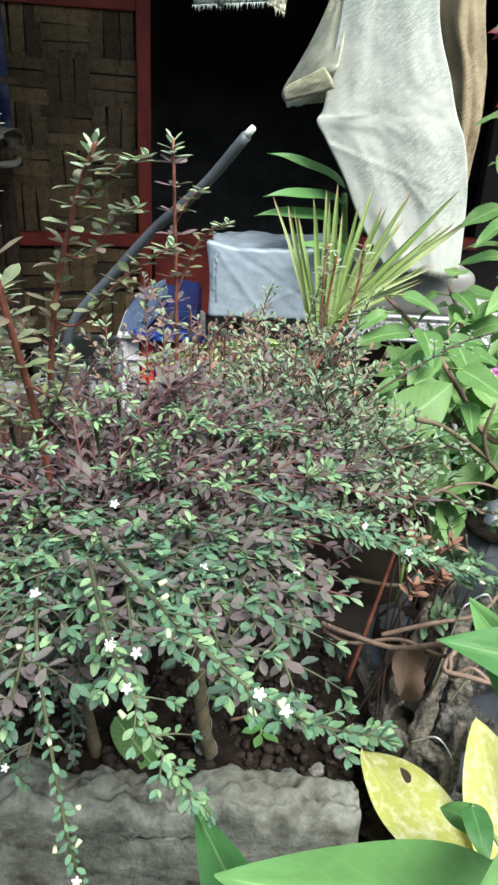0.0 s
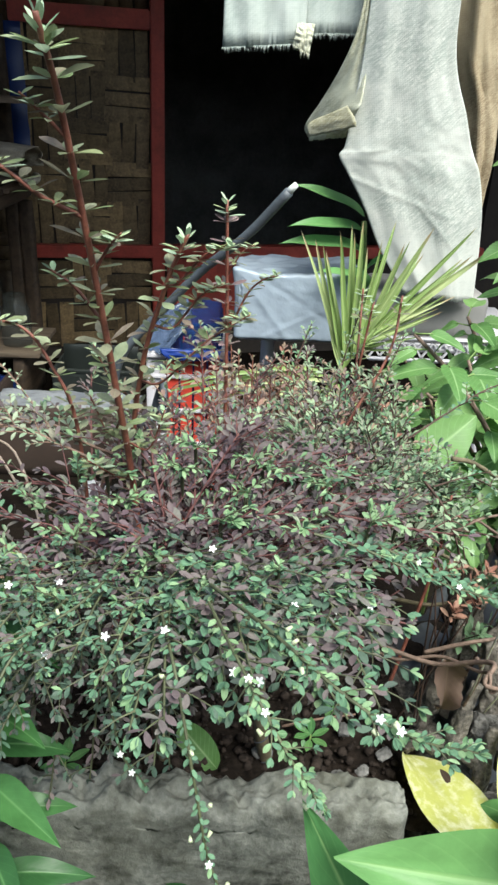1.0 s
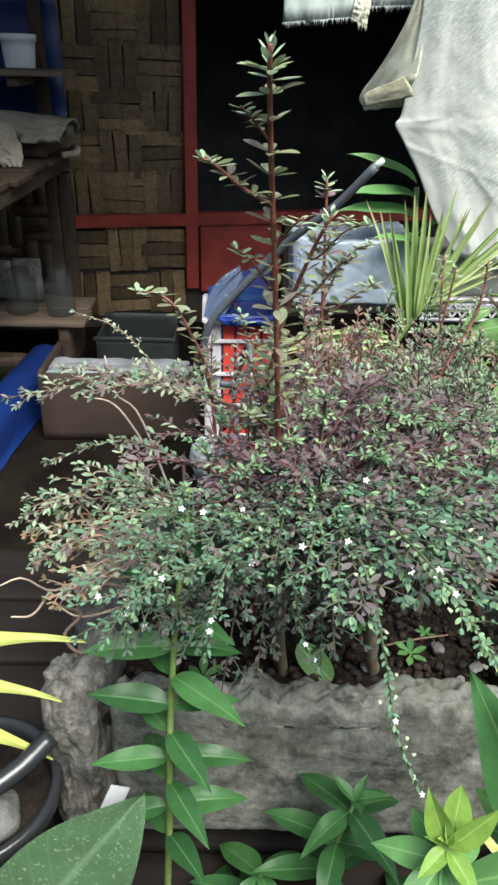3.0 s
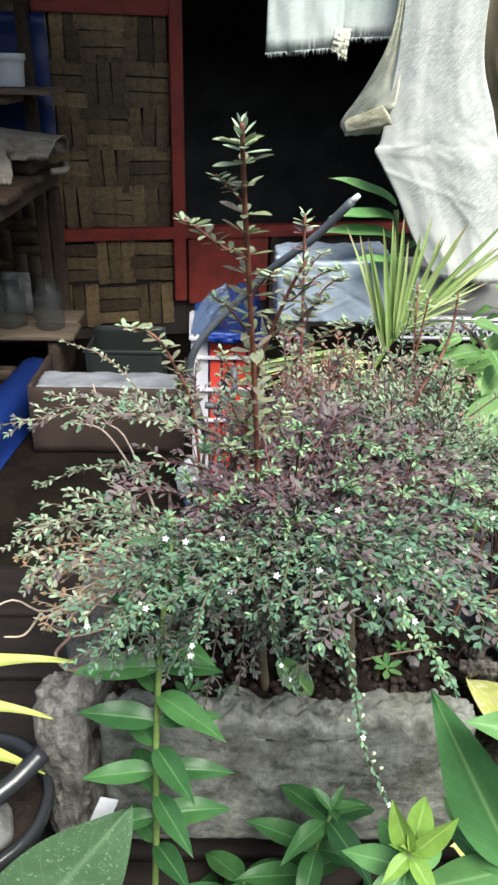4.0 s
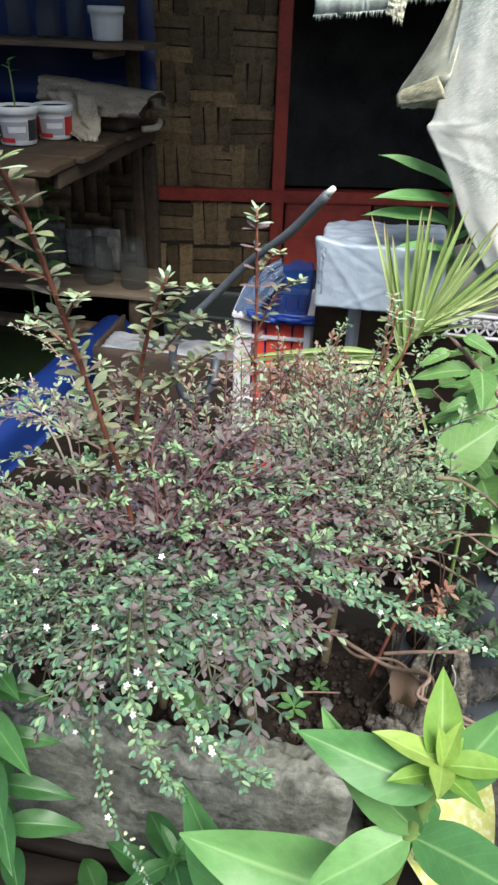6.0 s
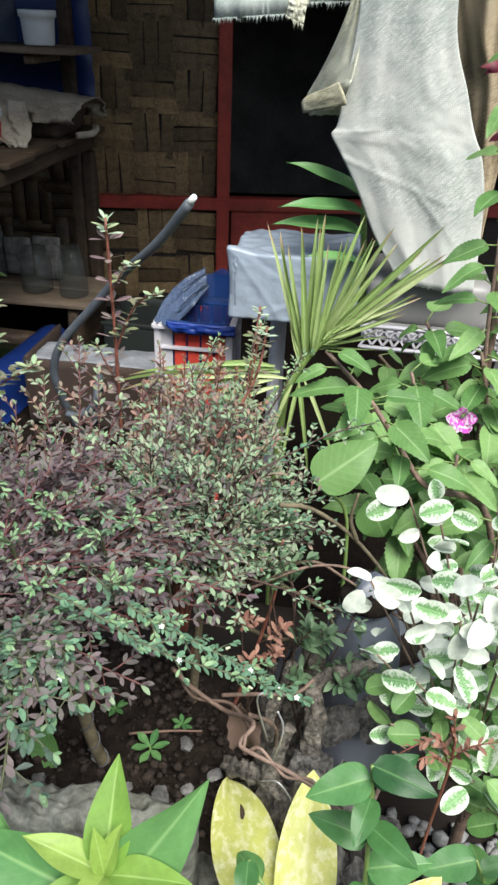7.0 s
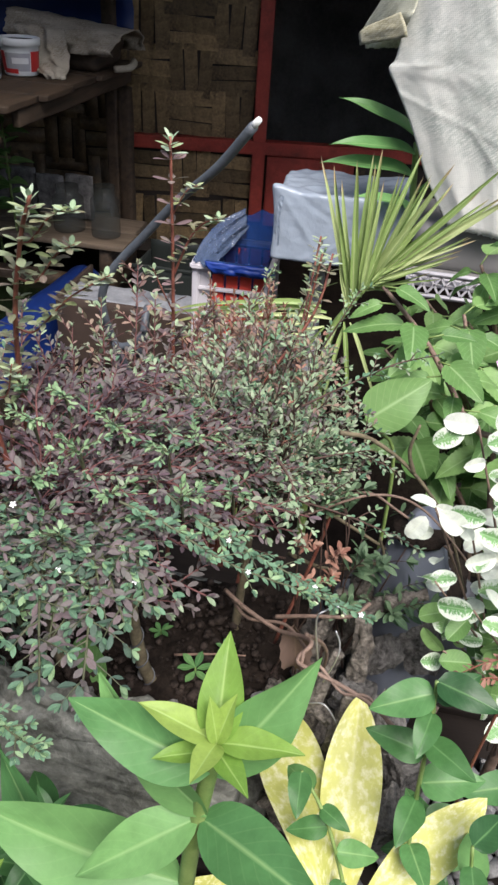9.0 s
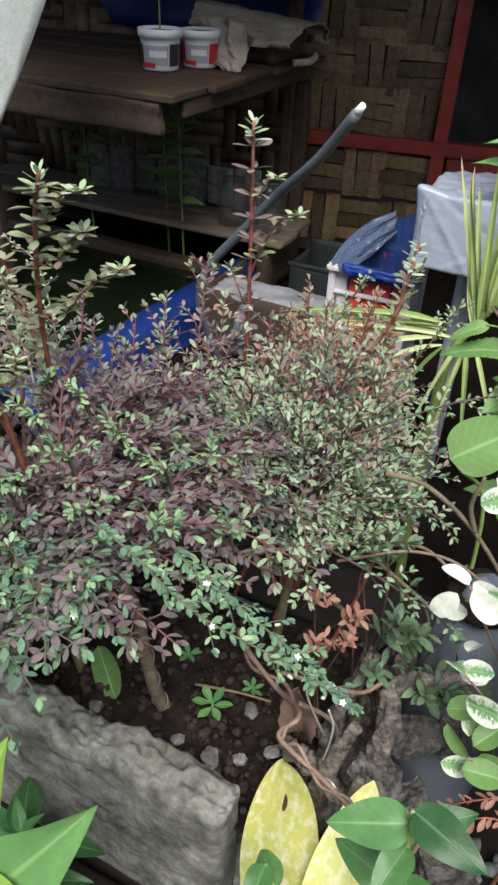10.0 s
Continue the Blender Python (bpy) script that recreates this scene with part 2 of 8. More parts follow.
M_BLACKPL = plastic_mat("black_plastic", (0.018, 0.019, 0.022), 0.3, scale=20, bump=0.25)
M_HOSE = surface("grey_hose", (0.040, 0.047, 0.058), (0.085, 0.097, 0.112), 20, 150, 0.5, 0.15)
M_CUT = surface("cut_end", (0.6, 0.62, 0.6), (0.75, 0.76, 0.74), 40, 200, 0.6, 0.1)
M_CARD = surface("brown_cardboard", (0.022, 0.013, 0.009), (0.05, 0.030, 0.021), 4, 80, 0.8, 0.2)
M_LID = surface("creased_sheet", (0.13, 0.14, 0.16), (0.26, 0.27, 0.29), 9, 80, 0.6, 0.4)
M_STEMDARK = surface("dull_stem", (0.035, 0.04, 0.02), (0.09, 0.10, 0.05), 60, 300, 0.6, 0.3)
M_PAPER = surface("white_sheet", (0.55, 0.57, 0.6), (0.72, 0.73, 0.75), 5, 60, 0.6, 0.3)
M_PALEBLUE = plastic_mat("pale_blue_print", (0.30, 0.42, 0.68), 0.35, scale=120)
M_SACK = cloth_mat("woven_sack", (0.62, 0.64, 0.60), (0.71, 0.705, 0.665), (0.36, 0.40, 0.37), clean=(0.55, 1.105))
M_TAN = cloth_mat("tan_sheet", (0.42, 0.35, 0.24), (0.55, 0.46, 0.32), (0.25, 0.19, 0.12))
M_SACKOLD = cloth_mat("old_sack", (0.62, 0.63, 0.51), (0.74, 0.74, 0.62), (0.40, 0.40, 0.28))
M_HEM = cloth_mat("sack_inside", (0.50, 0.48, 0.36), (0.60, 0.58, 0.45), (0.30, 0.28, 0.18))
M_STRIP = cloth_mat("worn_sack", (0.42, 0.47, 0.44), (0.52, 0.56, 0.53), (0.32, 0.37, 0.35), trans=0.1)
M_RAG = cloth_mat("beige_rag", (0.50, 0.46, 0.37), (0.66, 0.61, 0.51), (0.34, 0.29, 0.22), thread=400)
M_POTWHITE = plastic_mat("white_tub", (0.72, 0.76, 0.78), 0.35)
M_LABELK = plastic_mat("black_print", (0.03, 0.03, 0.035), 0.4)
M_LABELR = plastic_mat("red_print", (0.5, 0.03, 0.03), 0.4)
M_LABELG = plastic_mat("grey_print", (0.35, 0.36, 0.4), 0.4)
M_JAR = plastic_mat("dull_glass", (0.075, 0.085, 0.08), 0.3, alpha=0.34)
M_REDSTEM = surface("red_stem", (0.10, 0.030, 0.022), (0.23, 0.080, 0.052), 60, 300, 0.55, 0.3)
M_TWIG = surface("brown_twig", (0.10, 0.06, 0.045), (0.24, 0.15, 0.11), 60, 300, 0.7, 0.5)
M_TWIGDARK = surface("dark_twig", (0.03, 0.02, 0.016), (0.10, 0.062, 0.05), 60, 300, 0.75, 0.5, spec=0.2)
M_PALETWIG = surface("pale_twig", (0.30, 0.22, 0.17), (0.55, 0.44, 0.36), 60, 300, 0.7, 0.4)
M_TWIGPLUM = surface("plum_twig", (0.06, 0.022, 0.024), (0.16, 0.07, 0.065), 60, 300, 0.65, 0.4, spec=0.3)
M_TRUNK = surface("shrub_bark", (0.05, 0.04, 0.022), (0.17, 0.14, 0.085), 40, 200, 0.8, 0.8, 0.003)
M_GREENSTEM = surface("green_stem", (0.10, 0.17, 0.04), (0.20, 0.28, 0.09), 60, 300, 0.5, 0.2)
M_VINE = surface("brown_vine", (0.10, 0.065, 0.05), (0.25, 0.17, 0.13), 80, 300, 0.7, 0.6)
M_DRIFT = surface("driftwood", (0.010, 0.008, 0.007), (0.22, 0.195, 0.165), 60, 240, 0.85, 1.0, 0.006, stain=(0.03, 0.022, 0.017), stain_scale=24)
M_WIRE = surface("wire", (0.45, 0.45, 0.46), (0.7, 0.7, 0.71), 50, 200, 0.4, 0.1, metal=0.6)

L_PURPLE = leaf_mat("purple_leaf", [(0.112, 0.088, 0.092), (0.142, 0.110, 0.116), (0.128, 0.118, 0.112), (0.152, 0.150, 0.134), (0.168, 0.132, 0.134), (0.130, 0.116, 0.112)], (0.15, 0.1, 0.11), 0.6, 0.22, True, veins=0.0)
L_PLUM = leaf_mat("plum_leaf", [(0.096, 0.068, 0.080), (0.126, 0.088, 0.103), (0.150, 0.110, 0.124), (0.112, 0.086, 0.098)], (0.14, 0.08, 0.095), 0.6, 0.22, True, veins=0.0)
L_GREEN = leaf_mat("trailing_leaf", [(0.080, 0.150, 0.096), (0.096, 0.185, 0.116), (0.118, 0.222, 0.138), (0.142, 0.256, 0.158), (0.100, 0.168, 0.116)], (0.2, 0.3, 0.16), 0.58, 0.25, True, veins=0.0)
L_GREY = leaf_mat("grey_green_leaf", [(0.20, 0.28, 0.175), (0.235, 0.325, 0.20), (0.245, 0.265, 0.20), (0.30, 0.385, 0.25), (0.22, 0.325, 0.19)], (0.25, 0.28, 0.2), 0.58, 0.25, True, veins=0.0)
L_PALE = leaf_mat("pale_leaf", [(0.17, 0.25, 0.15), (0.25, 0.33, 0.22), (0.35, 0.43, 0.30), (0.26, 0.22, 0.18)], (0.33, 0.38, 0.27), 0.42, 0.28, True, veins=0.0)
L_STEMLEAF = leaf_mat("stem_leaf", [(0.16, 0.22, 0.10), (0.20, 0.185, 0.13), (0.27, 0.33, 0.20), (0.19, 0.14, 0.12), (0.25, 0.31, 0.14)], (0.3, 0.33, 0.22), 0.42, 0.28, True, veins=0.0)
L_TOP = leaf_mat("stem_tuft_leaf", [(0.26, 0.37, 0.22), (0.36, 0.47, 0.32), (0.46, 0.56, 0.42), (0.31, 0.38, 0.19)], (0.48, 0.58, 0.42), 0.45, 0.28, True, veins=0.0)
L_SLIM = leaf_mat("violet_brown_leaf", [(0.17, 0.12, 0.13), (0.23, 0.16, 0.165), (0.21, 0.19, 0.15), (0.27, 0.21, 0.20)], (0.3, 0.24, 0.23), 0.45, 0.25, True, veins=0.0)
# darker copy of the trailing leaf: shade under the crown put into its colour
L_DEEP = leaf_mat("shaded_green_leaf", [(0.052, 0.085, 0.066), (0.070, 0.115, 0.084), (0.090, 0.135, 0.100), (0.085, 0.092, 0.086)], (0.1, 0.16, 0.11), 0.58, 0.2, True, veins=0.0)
L_MAUVE = leaf_mat("mauve_leaf", [(0.20, 0.13, 0.12), (0.28, 0.19, 0.16), (0.25, 0.22, 0.16), (0.33, 0.20, 0.16), (0.22, 0.26, 0.15)], (0.3, 0.2, 0.17), 0.5, 0.28, True, veins=0.0)
L_DRY = leaf_mat("dry_leaf", [(0.30, 0.17, 0.10), (0.40, 0.26, 0.17), (0.22, 0.22, 0.10)], (0.42, 0.3, 0.2), 0.6, 0.25, True, veins=0.0)
L_TUFT = leaf_mat("fresh_tuft_leaf", [(0.13, 0.23, 0.12), (0.21, 0.33, 0.17), (0.28, 0.40, 0.23)], (0.35, 0.5, 0.28), 0.42, 0.3, True, veins=0.0)
L_RUST = leaf_mat("rusty_leaf", [(0.22, 0.10, 0.075), (0.34, 0.19, 0.14), (0.26, 0.17, 0.125)], (0.5, 0.25, 0.16), 0.5, 0.3, True, veins=0.0)
L_DARKSMALL = leaf_mat("dull_leaf", [(0.06, 0.11, 0.06), (0.10, 0.165, 0.09), (0.15, 0.22, 0.13)], (0.2, 0.28, 0.17), 0.45, 0.25, True, veins=0.0)
L_DARK = leaf_mat("dark_glossy_leaf", [(0.025, 0.078, 0.027), (0.040, 0.115, 0.036), (0.056, 0.150, 0.046)], (0.13, 0.27, 0.10), 0.36, 0.25, veins=0.15)
L_YOUNG = leaf_mat("young_leaf", [(0.16, 0.30, 0.055), (0.22, 0.36, 0.07), (0.31, 0.43, 0.10)], (0.42, 0.58, 0.2), 0.4, 0.4, veins=0.15)
L_MID = leaf_mat("mid_green_leaf", [(0.075, 0.20, 0.07), (0.11, 0.255, 0.085), (0.155, 0.32, 0.11)], (0.3, 0.48, 0.2), 0.38, 0.35, veins=0.14)
L_BALSAM = leaf_mat("balsam_leaf", [(0.085, 0.19, 0.055), (0.14, 0.27, 0.085), (0.22, 0.37, 0.13)], (0.36, 0.52, 0.25), 0.45, 0.35)
L_YELLOW = leaf_mat("yellow_leaf", [(0.52, 0.54, 0.14), (0.62, 0.62, 0.2)], (0.66, 0.66, 0.34), 0.4, 0.3, blotch=(0.78, 0.77, 0.50), blotch_stops=((0.47, 0.0), (0.66, 0.9)), blotch_scale=8.0, veins=0.2)
L_VARIEG = leaf_mat("variegated_leaf", [(0.12, 0.27, 0.10), (0.17, 0.34, 0.13), (0.22, 0.38, 0.15)], (0.3, 0.45, 0.25), 0.4, 0.25, blotch=(0.64, 0.71, 0.60), blotch_stops=((0.62, 0.0), (0.80, 1.0)), blotch_scale=7.0, edge=0.85, veins=0.2)
L_WHITE = leaf_mat("white_leaf", [(0.60, 0.65, 0.56), (0.72, 0.76, 0.68)], (0.75, 0.8, 0.65), 0.4, 0.25, blotch=(0.5, 0.64, 0.4), blotch_stops=((0.62, 0.0), (0.7, 0.6)), blotch_scale=6.0, veins=0.1)
L_PALM = leaf_mat("palm_leaflet", [(0.17, 0.26, 0.08), (0.27, 0.37, 0.13), (0.42, 0.48, 0.24)], (0.62, 0.66, 0.40), 0.42, 0.3, veins=0.0, dry_tip=(0.40, 0.30, 0.18))
L_MAROON = leaf_mat("maroon_leaf", [(0.10, 0.012, 0.025), (0.16, 0.02, 0.04)], (0.22, 0.05, 0.07), 0.45, 0.25)
L_PETAL = leaf_mat("white_petal", [(0.82, 0.84, 0.84), (0.86, 0.87, 0.87)], (0.8, 0.82, 0.8), 0.5, 0.3, True, veins=0.0)
L_PINK = leaf_mat("pink_petal", [(0.62, 0.06, 0.50), (0.75, 0.12, 0.62)], (0.8, 0.5, 0.78), 0.5, 0.3, blotch=(0.85, 0.7, 0.85), blotch_scale=3.0)
L_BUD = leaf_mat("pale_bud", [(0.50, 0.58, 0.33), (0.66, 0.70, 0.5)], (0.6, 0.65, 0.45), 0.5, 0.3, True, veins=0.0)
L_STRAP = leaf_mat("strap_leaf", [(0.42, 0.48, 0.10), (0.5, 0.55, 0.16)], (0.6, 0.62, 0.3), 0.42, 0.35, veins=0.0)
L_BROWNLEAF = leaf_mat("dead_leaf", [(0.085, 0.055, 0.042), (0.15, 0.10, 0.078)], (0.2, 0.14, 0.1), 0.7, 0.15)


# ---- building helpers ----
def world_of(ob):
    if ob.parent is None:
        return ob.matrix_basis.copy()
    return world_of(ob.parent) @ ob.matrix_parent_inverse @ ob.matrix_basis


def adopt(ob, parent):
    if parent is not None:
        ob.parent = parent
        ob.matrix_parent_inverse = world_of(parent).inverted()
    return ob


def thing(name, at, label, category, group="", kind=""):
    e = new(name)
    e.location = at
    e.empty_display_size = 0.05
    return tagged(e, label, category, group, kind)


def finish(bm, name, material, smooth=True):
    me = bpy.data.meshes.new(name)
    bm.to_mesh(me)
    bm.free()
    if material:
        me.materials.append(material)
    if smooth:
        for p in me.polygons:
            p.use_smooth = True
    return me


def part(name, bm, material, parent=None, label="", smooth=True):
    ob = new(name, finish(bm, name, material, smooth))
    if label:
        ob["label"] = label
    return adopt(ob, parent)


def mesh_part(name, me, parent, m=None, label=""):
    ob = new(name, me)
    if m is not None:
        ob.matrix_basis = m
    if label:
        ob["label"] = label
    return adopt(ob, parent)


def box_bm(size, at=(0, 0, 0), bevel=0.0, m=None):
    bm = bmesh.new()
    bmesh.ops.create_cube(bm, size=1.0)
    bmesh.ops.scale(bm, vec=size, verts=bm.verts)
    if bevel:
        bmesh.ops.bevel(bm, geom=bm.edges[:], offset=bevel, segments=2, affect="EDGES")
    bmesh.ops.translate(bm, vec=at, verts=bm.verts)
    if m is not None:
        bmesh.ops.transform(bm, matrix=m, verts=bm.verts)
    return bm


def rough_box(size, at, cuts, amp, freq, seed=0.0, round_to=0.25, m=None, zs=1.0):
    """A box with worn corners and an uneven surface."""
    bm = bmesh.new()
    bmesh.ops.create_cube(bm, size=1.0)
    bmesh.ops.subdivide_edges(bm, edges=bm.edges[:], cuts=cuts, use_grid_fill=True)
    s = Vector(size)
    small = min(size) * round_to
    for v in bm.verts:
        p = Vector((v.co.x * s.x, v.co.y * s.y, v.co.z * s.z))
        core = Vector([max(-(s[i] / 2 - small), min(s[i] / 2 - small, p[i])) for i in range(3)])
        d = p - core
        if d.length > 1e-6:
            p = core + d.normalized() * small
        q = Vector((p.x, p.y, p.z * zs)) * freq + Vector((seed, seed * 1.7, seed * 0.3))
        out = d.normalized() if d.length > 1e-6 else Vector((0, 0, 0))
        w = noise.noise(q) * 0.6 + noise.noise(q * 2.7) * 0.3 + noise.noise(q * 6.1) * 0.18
        v.co = p + out * w * amp
    bmesh.ops.translate(bm, vec=at, verts=bm.verts)
    if m is not None:
        bmesh.ops.transform(bm, matrix=m, verts=bm.verts)
    return bm


def rock_bm(r, seed, squash=0.7, cuts=2):
    bm = bmesh.new()
    bmesh.ops.create_icosphere(bm, subdivisions=cuts, radius=r)
    for v in bm.verts:
        q = v.co / r
        w = 1 + 0.28 * noise.noise(q * 1.1 + Vector((seed, 3.1, seed))) + 0.14 * noise.noise(q * 2.9 + Vector((seed, 0, 1)))
        v.co *= w
        v.co.z *= squash
    return bm


def crag_bm(r, seed, squash=0.8, cuts=3, facets=14):
    """An angular broken stone: a ball cut by many planes."""
    bm = bmesh.new()
    bmesh.ops.create_icosphere(bm, subdivisions=cuts, radius=r)
    local = random.Random(seed)
    planes = []
    for i in range(facets):
        n = Vector((local.gauss(0, 1), local.gauss(0, 1), local.gauss(0, 1))).normalized()
        planes.append((n, r * local.uniform(0.5, 0.88)))
    for v in bm.verts:
        for n, d in planes:
            over = v.co.dot(n) - d
            if over > 0:
                v.co -= n * over
        q = v.co / r
        v.co *= 1 + 0.16 * noise.noise(q * 3 + Vector((seed, 0, 0))) + 0.10 * (1 - 2 * abs(noise.noise(q * 5 + Vector((0, seed, 0))))) + 0.05 * noise.noise(q * 13 + Vector((0, 0, seed)))
        v.co.z *= squash
    return bm


def smooth_path(pts, n):
    """Points along a soft curve through pts."""
    pts = [Vector(p) for p in pts]
    if len(pts) == 2:
        return [pts[0].lerp(pts[1], i / (n - 1)) for i in range(n)]
    ext = [pts[0] * 2 - pts[1], *pts, pts[-1] * 2 - pts[-2]]
    out = []
    for i in range(n):
        s = i / (n - 1) * (len(pts) - 1)
        k = min(int(s), len(pts) - 2)
        t = s - k
        a, b, c, d = ext[k:k + 4]
        out.append(0.5 * (2 * b + (c - a) * t + (2 * a - 5 * b + 4 * c - d) * t * t + (3 * b - a - 3 * c + d) * t ** 3))
    return out


class Bunch:
    """Gathers many small pieces into one mesh."""

    def __init__(self):
        self.v, self.f, self.uv = [], [], []

    def add(self, verts, faces, uvs):
        o = len(self.v)
        self.v.extend(verts)
        for f, u in zip(faces, uvs):
            self.f.append([i + o for i in f])
            self.uv.extend(u)

    def tube(self, pts, r0, r1, sides=6, cap=True):
        verts, n = [], len(pts)
        ref = Vector((0.31, 0.27, 0.91))
        for i, p in enumerate(pts):
            d = (pts[min(i + 1, n - 1)] - pts[max(i - 1, 0)]).normalized()
            a = d.cross(ref)
            if a.length < 0.05:
                a = d.cross(Vector((1, 0, 0)))
            a.normalize()
            b = d.cross(a)
            r = r0 + (r1 - r0) * i / (n - 1)
            for k in range(sides):
                t = 2 * math.pi * k / sides
                verts.append(p + (a * math.cos(t) + b * math.sin(t)) * r)
        faces = [(i * sides + k, i * sides + (k + 1) % sides, (i + 1) * sides + (k + 1) % sides, (i + 1) * sides + k) for i in range(n - 1) for k in range(sides)]
        if cap:
            faces.append(tuple(range(sides))[::-1])
            faces.append(tuple((n - 1) * sides + k for k in range(sides)))
        self.add(verts, faces, [[(0.5, 0.5)] * len(f) for f in faces])

    def leaf(self, base, way, up, length, wide, fold=0.22, bend=0.15):
        """A small leaf of eight triangles, obovate, folded along its midrib and bent back."""
        y = way.normalized()
        x = y.cross(up)
        if x.length < 1e-4:
            x = y.cross(Vector((1, 0.2, 0)))
        x.normalize()
        z = x.cross(y)
        w = wide * length
        prof = ((0.0, 0.06), (0.3, 0.72), (0.6, 1.0), (0.84, 0.68), (1.0, 0.05))
        verts = []
        for t, k in prof:
            zz = -bend * length * t * t
            c = base + y * (t * length) + z * zz
            verts += [c - x * (w * k * 0.5) + z * (fold * w * k * 0.5), c, c + x * (w * k * 0.5) + z * (fold * w * k * 0.5)]
        faces, uvs = [], []
        for i in range(4):
            for s in (0, 1):
                a = i * 3 + s
                faces.append((a, a + 1, a + 4, a + 3))
                u = [(s * 0.5, prof[i][0]), (s * 0.5 + 0.5, prof[i][0]), (s * 0.5 + 0.5, prof[i + 1][0]), (s * 0.5, prof[i + 1][0])]
                uvs.append(u)
        self.add(verts, faces, uvs)

    def mesh(self, name, material):
        me = bpy.data.meshes.new(name)
        me.from_pydata([tuple(p) for p in self.v], [], self.f)
        layer = me.uv_layers.new(name="UVMap")
        layer.data.foreach_set("uv", [c for u in self.uv for c in u])
        me.materials.append(material)
        me.polygons.foreach_set("use_smooth", [True] * len(me.polygons))
        me.update()
        return me

    def part(self, name, material, parent, label="", kind=""):
        ob = new(name, self.mesh(name, material))
        if label:
            ob["label"] = label
        if kind:
            ob["kind"] = kind
        return adopt(ob, parent)


def tube_part(name, pts, r0, r1, material, parent, n=14, sides=8, label=""):
    b = Bunch()
    b.tube(smooth_path(pts, n), r0, r1, sides)
    return b.part(name, material, parent, label)


PROFILES = {
    "lance": lambda t: (math.sin(math.pi * t ** 0.75)) ** 0.9 * (1 - 0.15 * t),
    "ovate": lambda t: math.sin(math.pi * t ** 0.62) ** 0.75,
    "round": lambda t: math.sqrt(max(0.0, 1 - (2 * t - 1) ** 2)),
    "blade": lambda t: min(1.0, 0.3 + t * 4) * max(0.0, 1 - t) ** 0.55,
    "oblong": lambda t: math.sin(math.pi * min(1.0, 0.015 + 0.985 * t ** 1.1)) ** 0.72,
    "spoon": lambda t: math.sin(math.pi * t ** 1.3) ** 0.8,
}


def leaf_mesh(name, material, shape="lance", wide=0.35, fold=0.25, droop=0.2, wave=0.02, serrate=0.0, nl=16, nw=6, seed=0.0):
    """A leaf one unit long along +y, its face to +z, with a folded midrib, a drooping tip and an uneven edge."""
    prof = PROFILES[shape]
    verts, faces, uvs = [], [], []
    for i in range(nl + 1):
        t = i / nl
        k = max(prof(t), 0.012)
        if serrate and 0 < i < nl:
            k *= 1 + serrate * (1 if i % 2 else -1)
        for j in range(nw + 1):
            s = j / nw * 2 - 1
            x = s * k * wide / 2
            z = abs(x) * fold - droop * t * t + wave * math.sin(t * 9 + seed + s) * abs(s) + 0.012 * noise.noise(Vector((t * 3, s, seed)))
            verts.append((x, t * (1 - 0.12 * droop * t), z))
    row = nw + 1
    for i in range(nl):
        for j in range(nw):
            faces.append((i * row + j, i * row + j + 1, (i + 1) * row + j + 1, (i + 1) * row + j))
            for a, b in ((i, j), (i, j + 1), (i + 1, j + 1), (i + 1, j)):
                uvs += [b / nw, a / nl]
    me = bpy.data.meshes.new(name)
    me.from_pydata(verts, [], faces)
    layer = me.uv_layers.new(name="UVMap")
    layer.data.foreach_set("uv", uvs)
    me.materials.append(material)
    me.polygons.foreach_set("use_smooth", [True] * len(me.polygons))
    return me


def leaf_pose(base, tip, up=(0, 0, 1), thin=1.0):
    base, tip, up = Vector(base), Vector(tip), Vector(up)
    y = tip - base
    n = y.length
    y.normalize()
    x = y.cross(up)
    if x.length < 1e-3:
        x = y.cross(Vector((0.3, -1, 0.1)))
    x.normalize()
    z = x.cross(y)
    return Matrix.Translation(base) @ Matrix((x, y, z)).transposed().to_4x4() @ Matrix.Diagonal((n * thin, n, n, 1))


def put_leaf(me, parent, base, tip, up=(0, 0, 1), thin=1.0, name="leaf"):
    return mesh_part(name, me, parent, leaf_pose(base, tip, up, thin))


rng = random.Random(7)


def rand(a, b):
    return a + (b - a) * rng.random()


def sphere_dir(lo=-1.0):
    while True:
        v = Vector((rand(-1, 1), rand(-1, 1), rand(lo, 1)))
        if 0.1 < v.length < 1:
            return v.normalized()


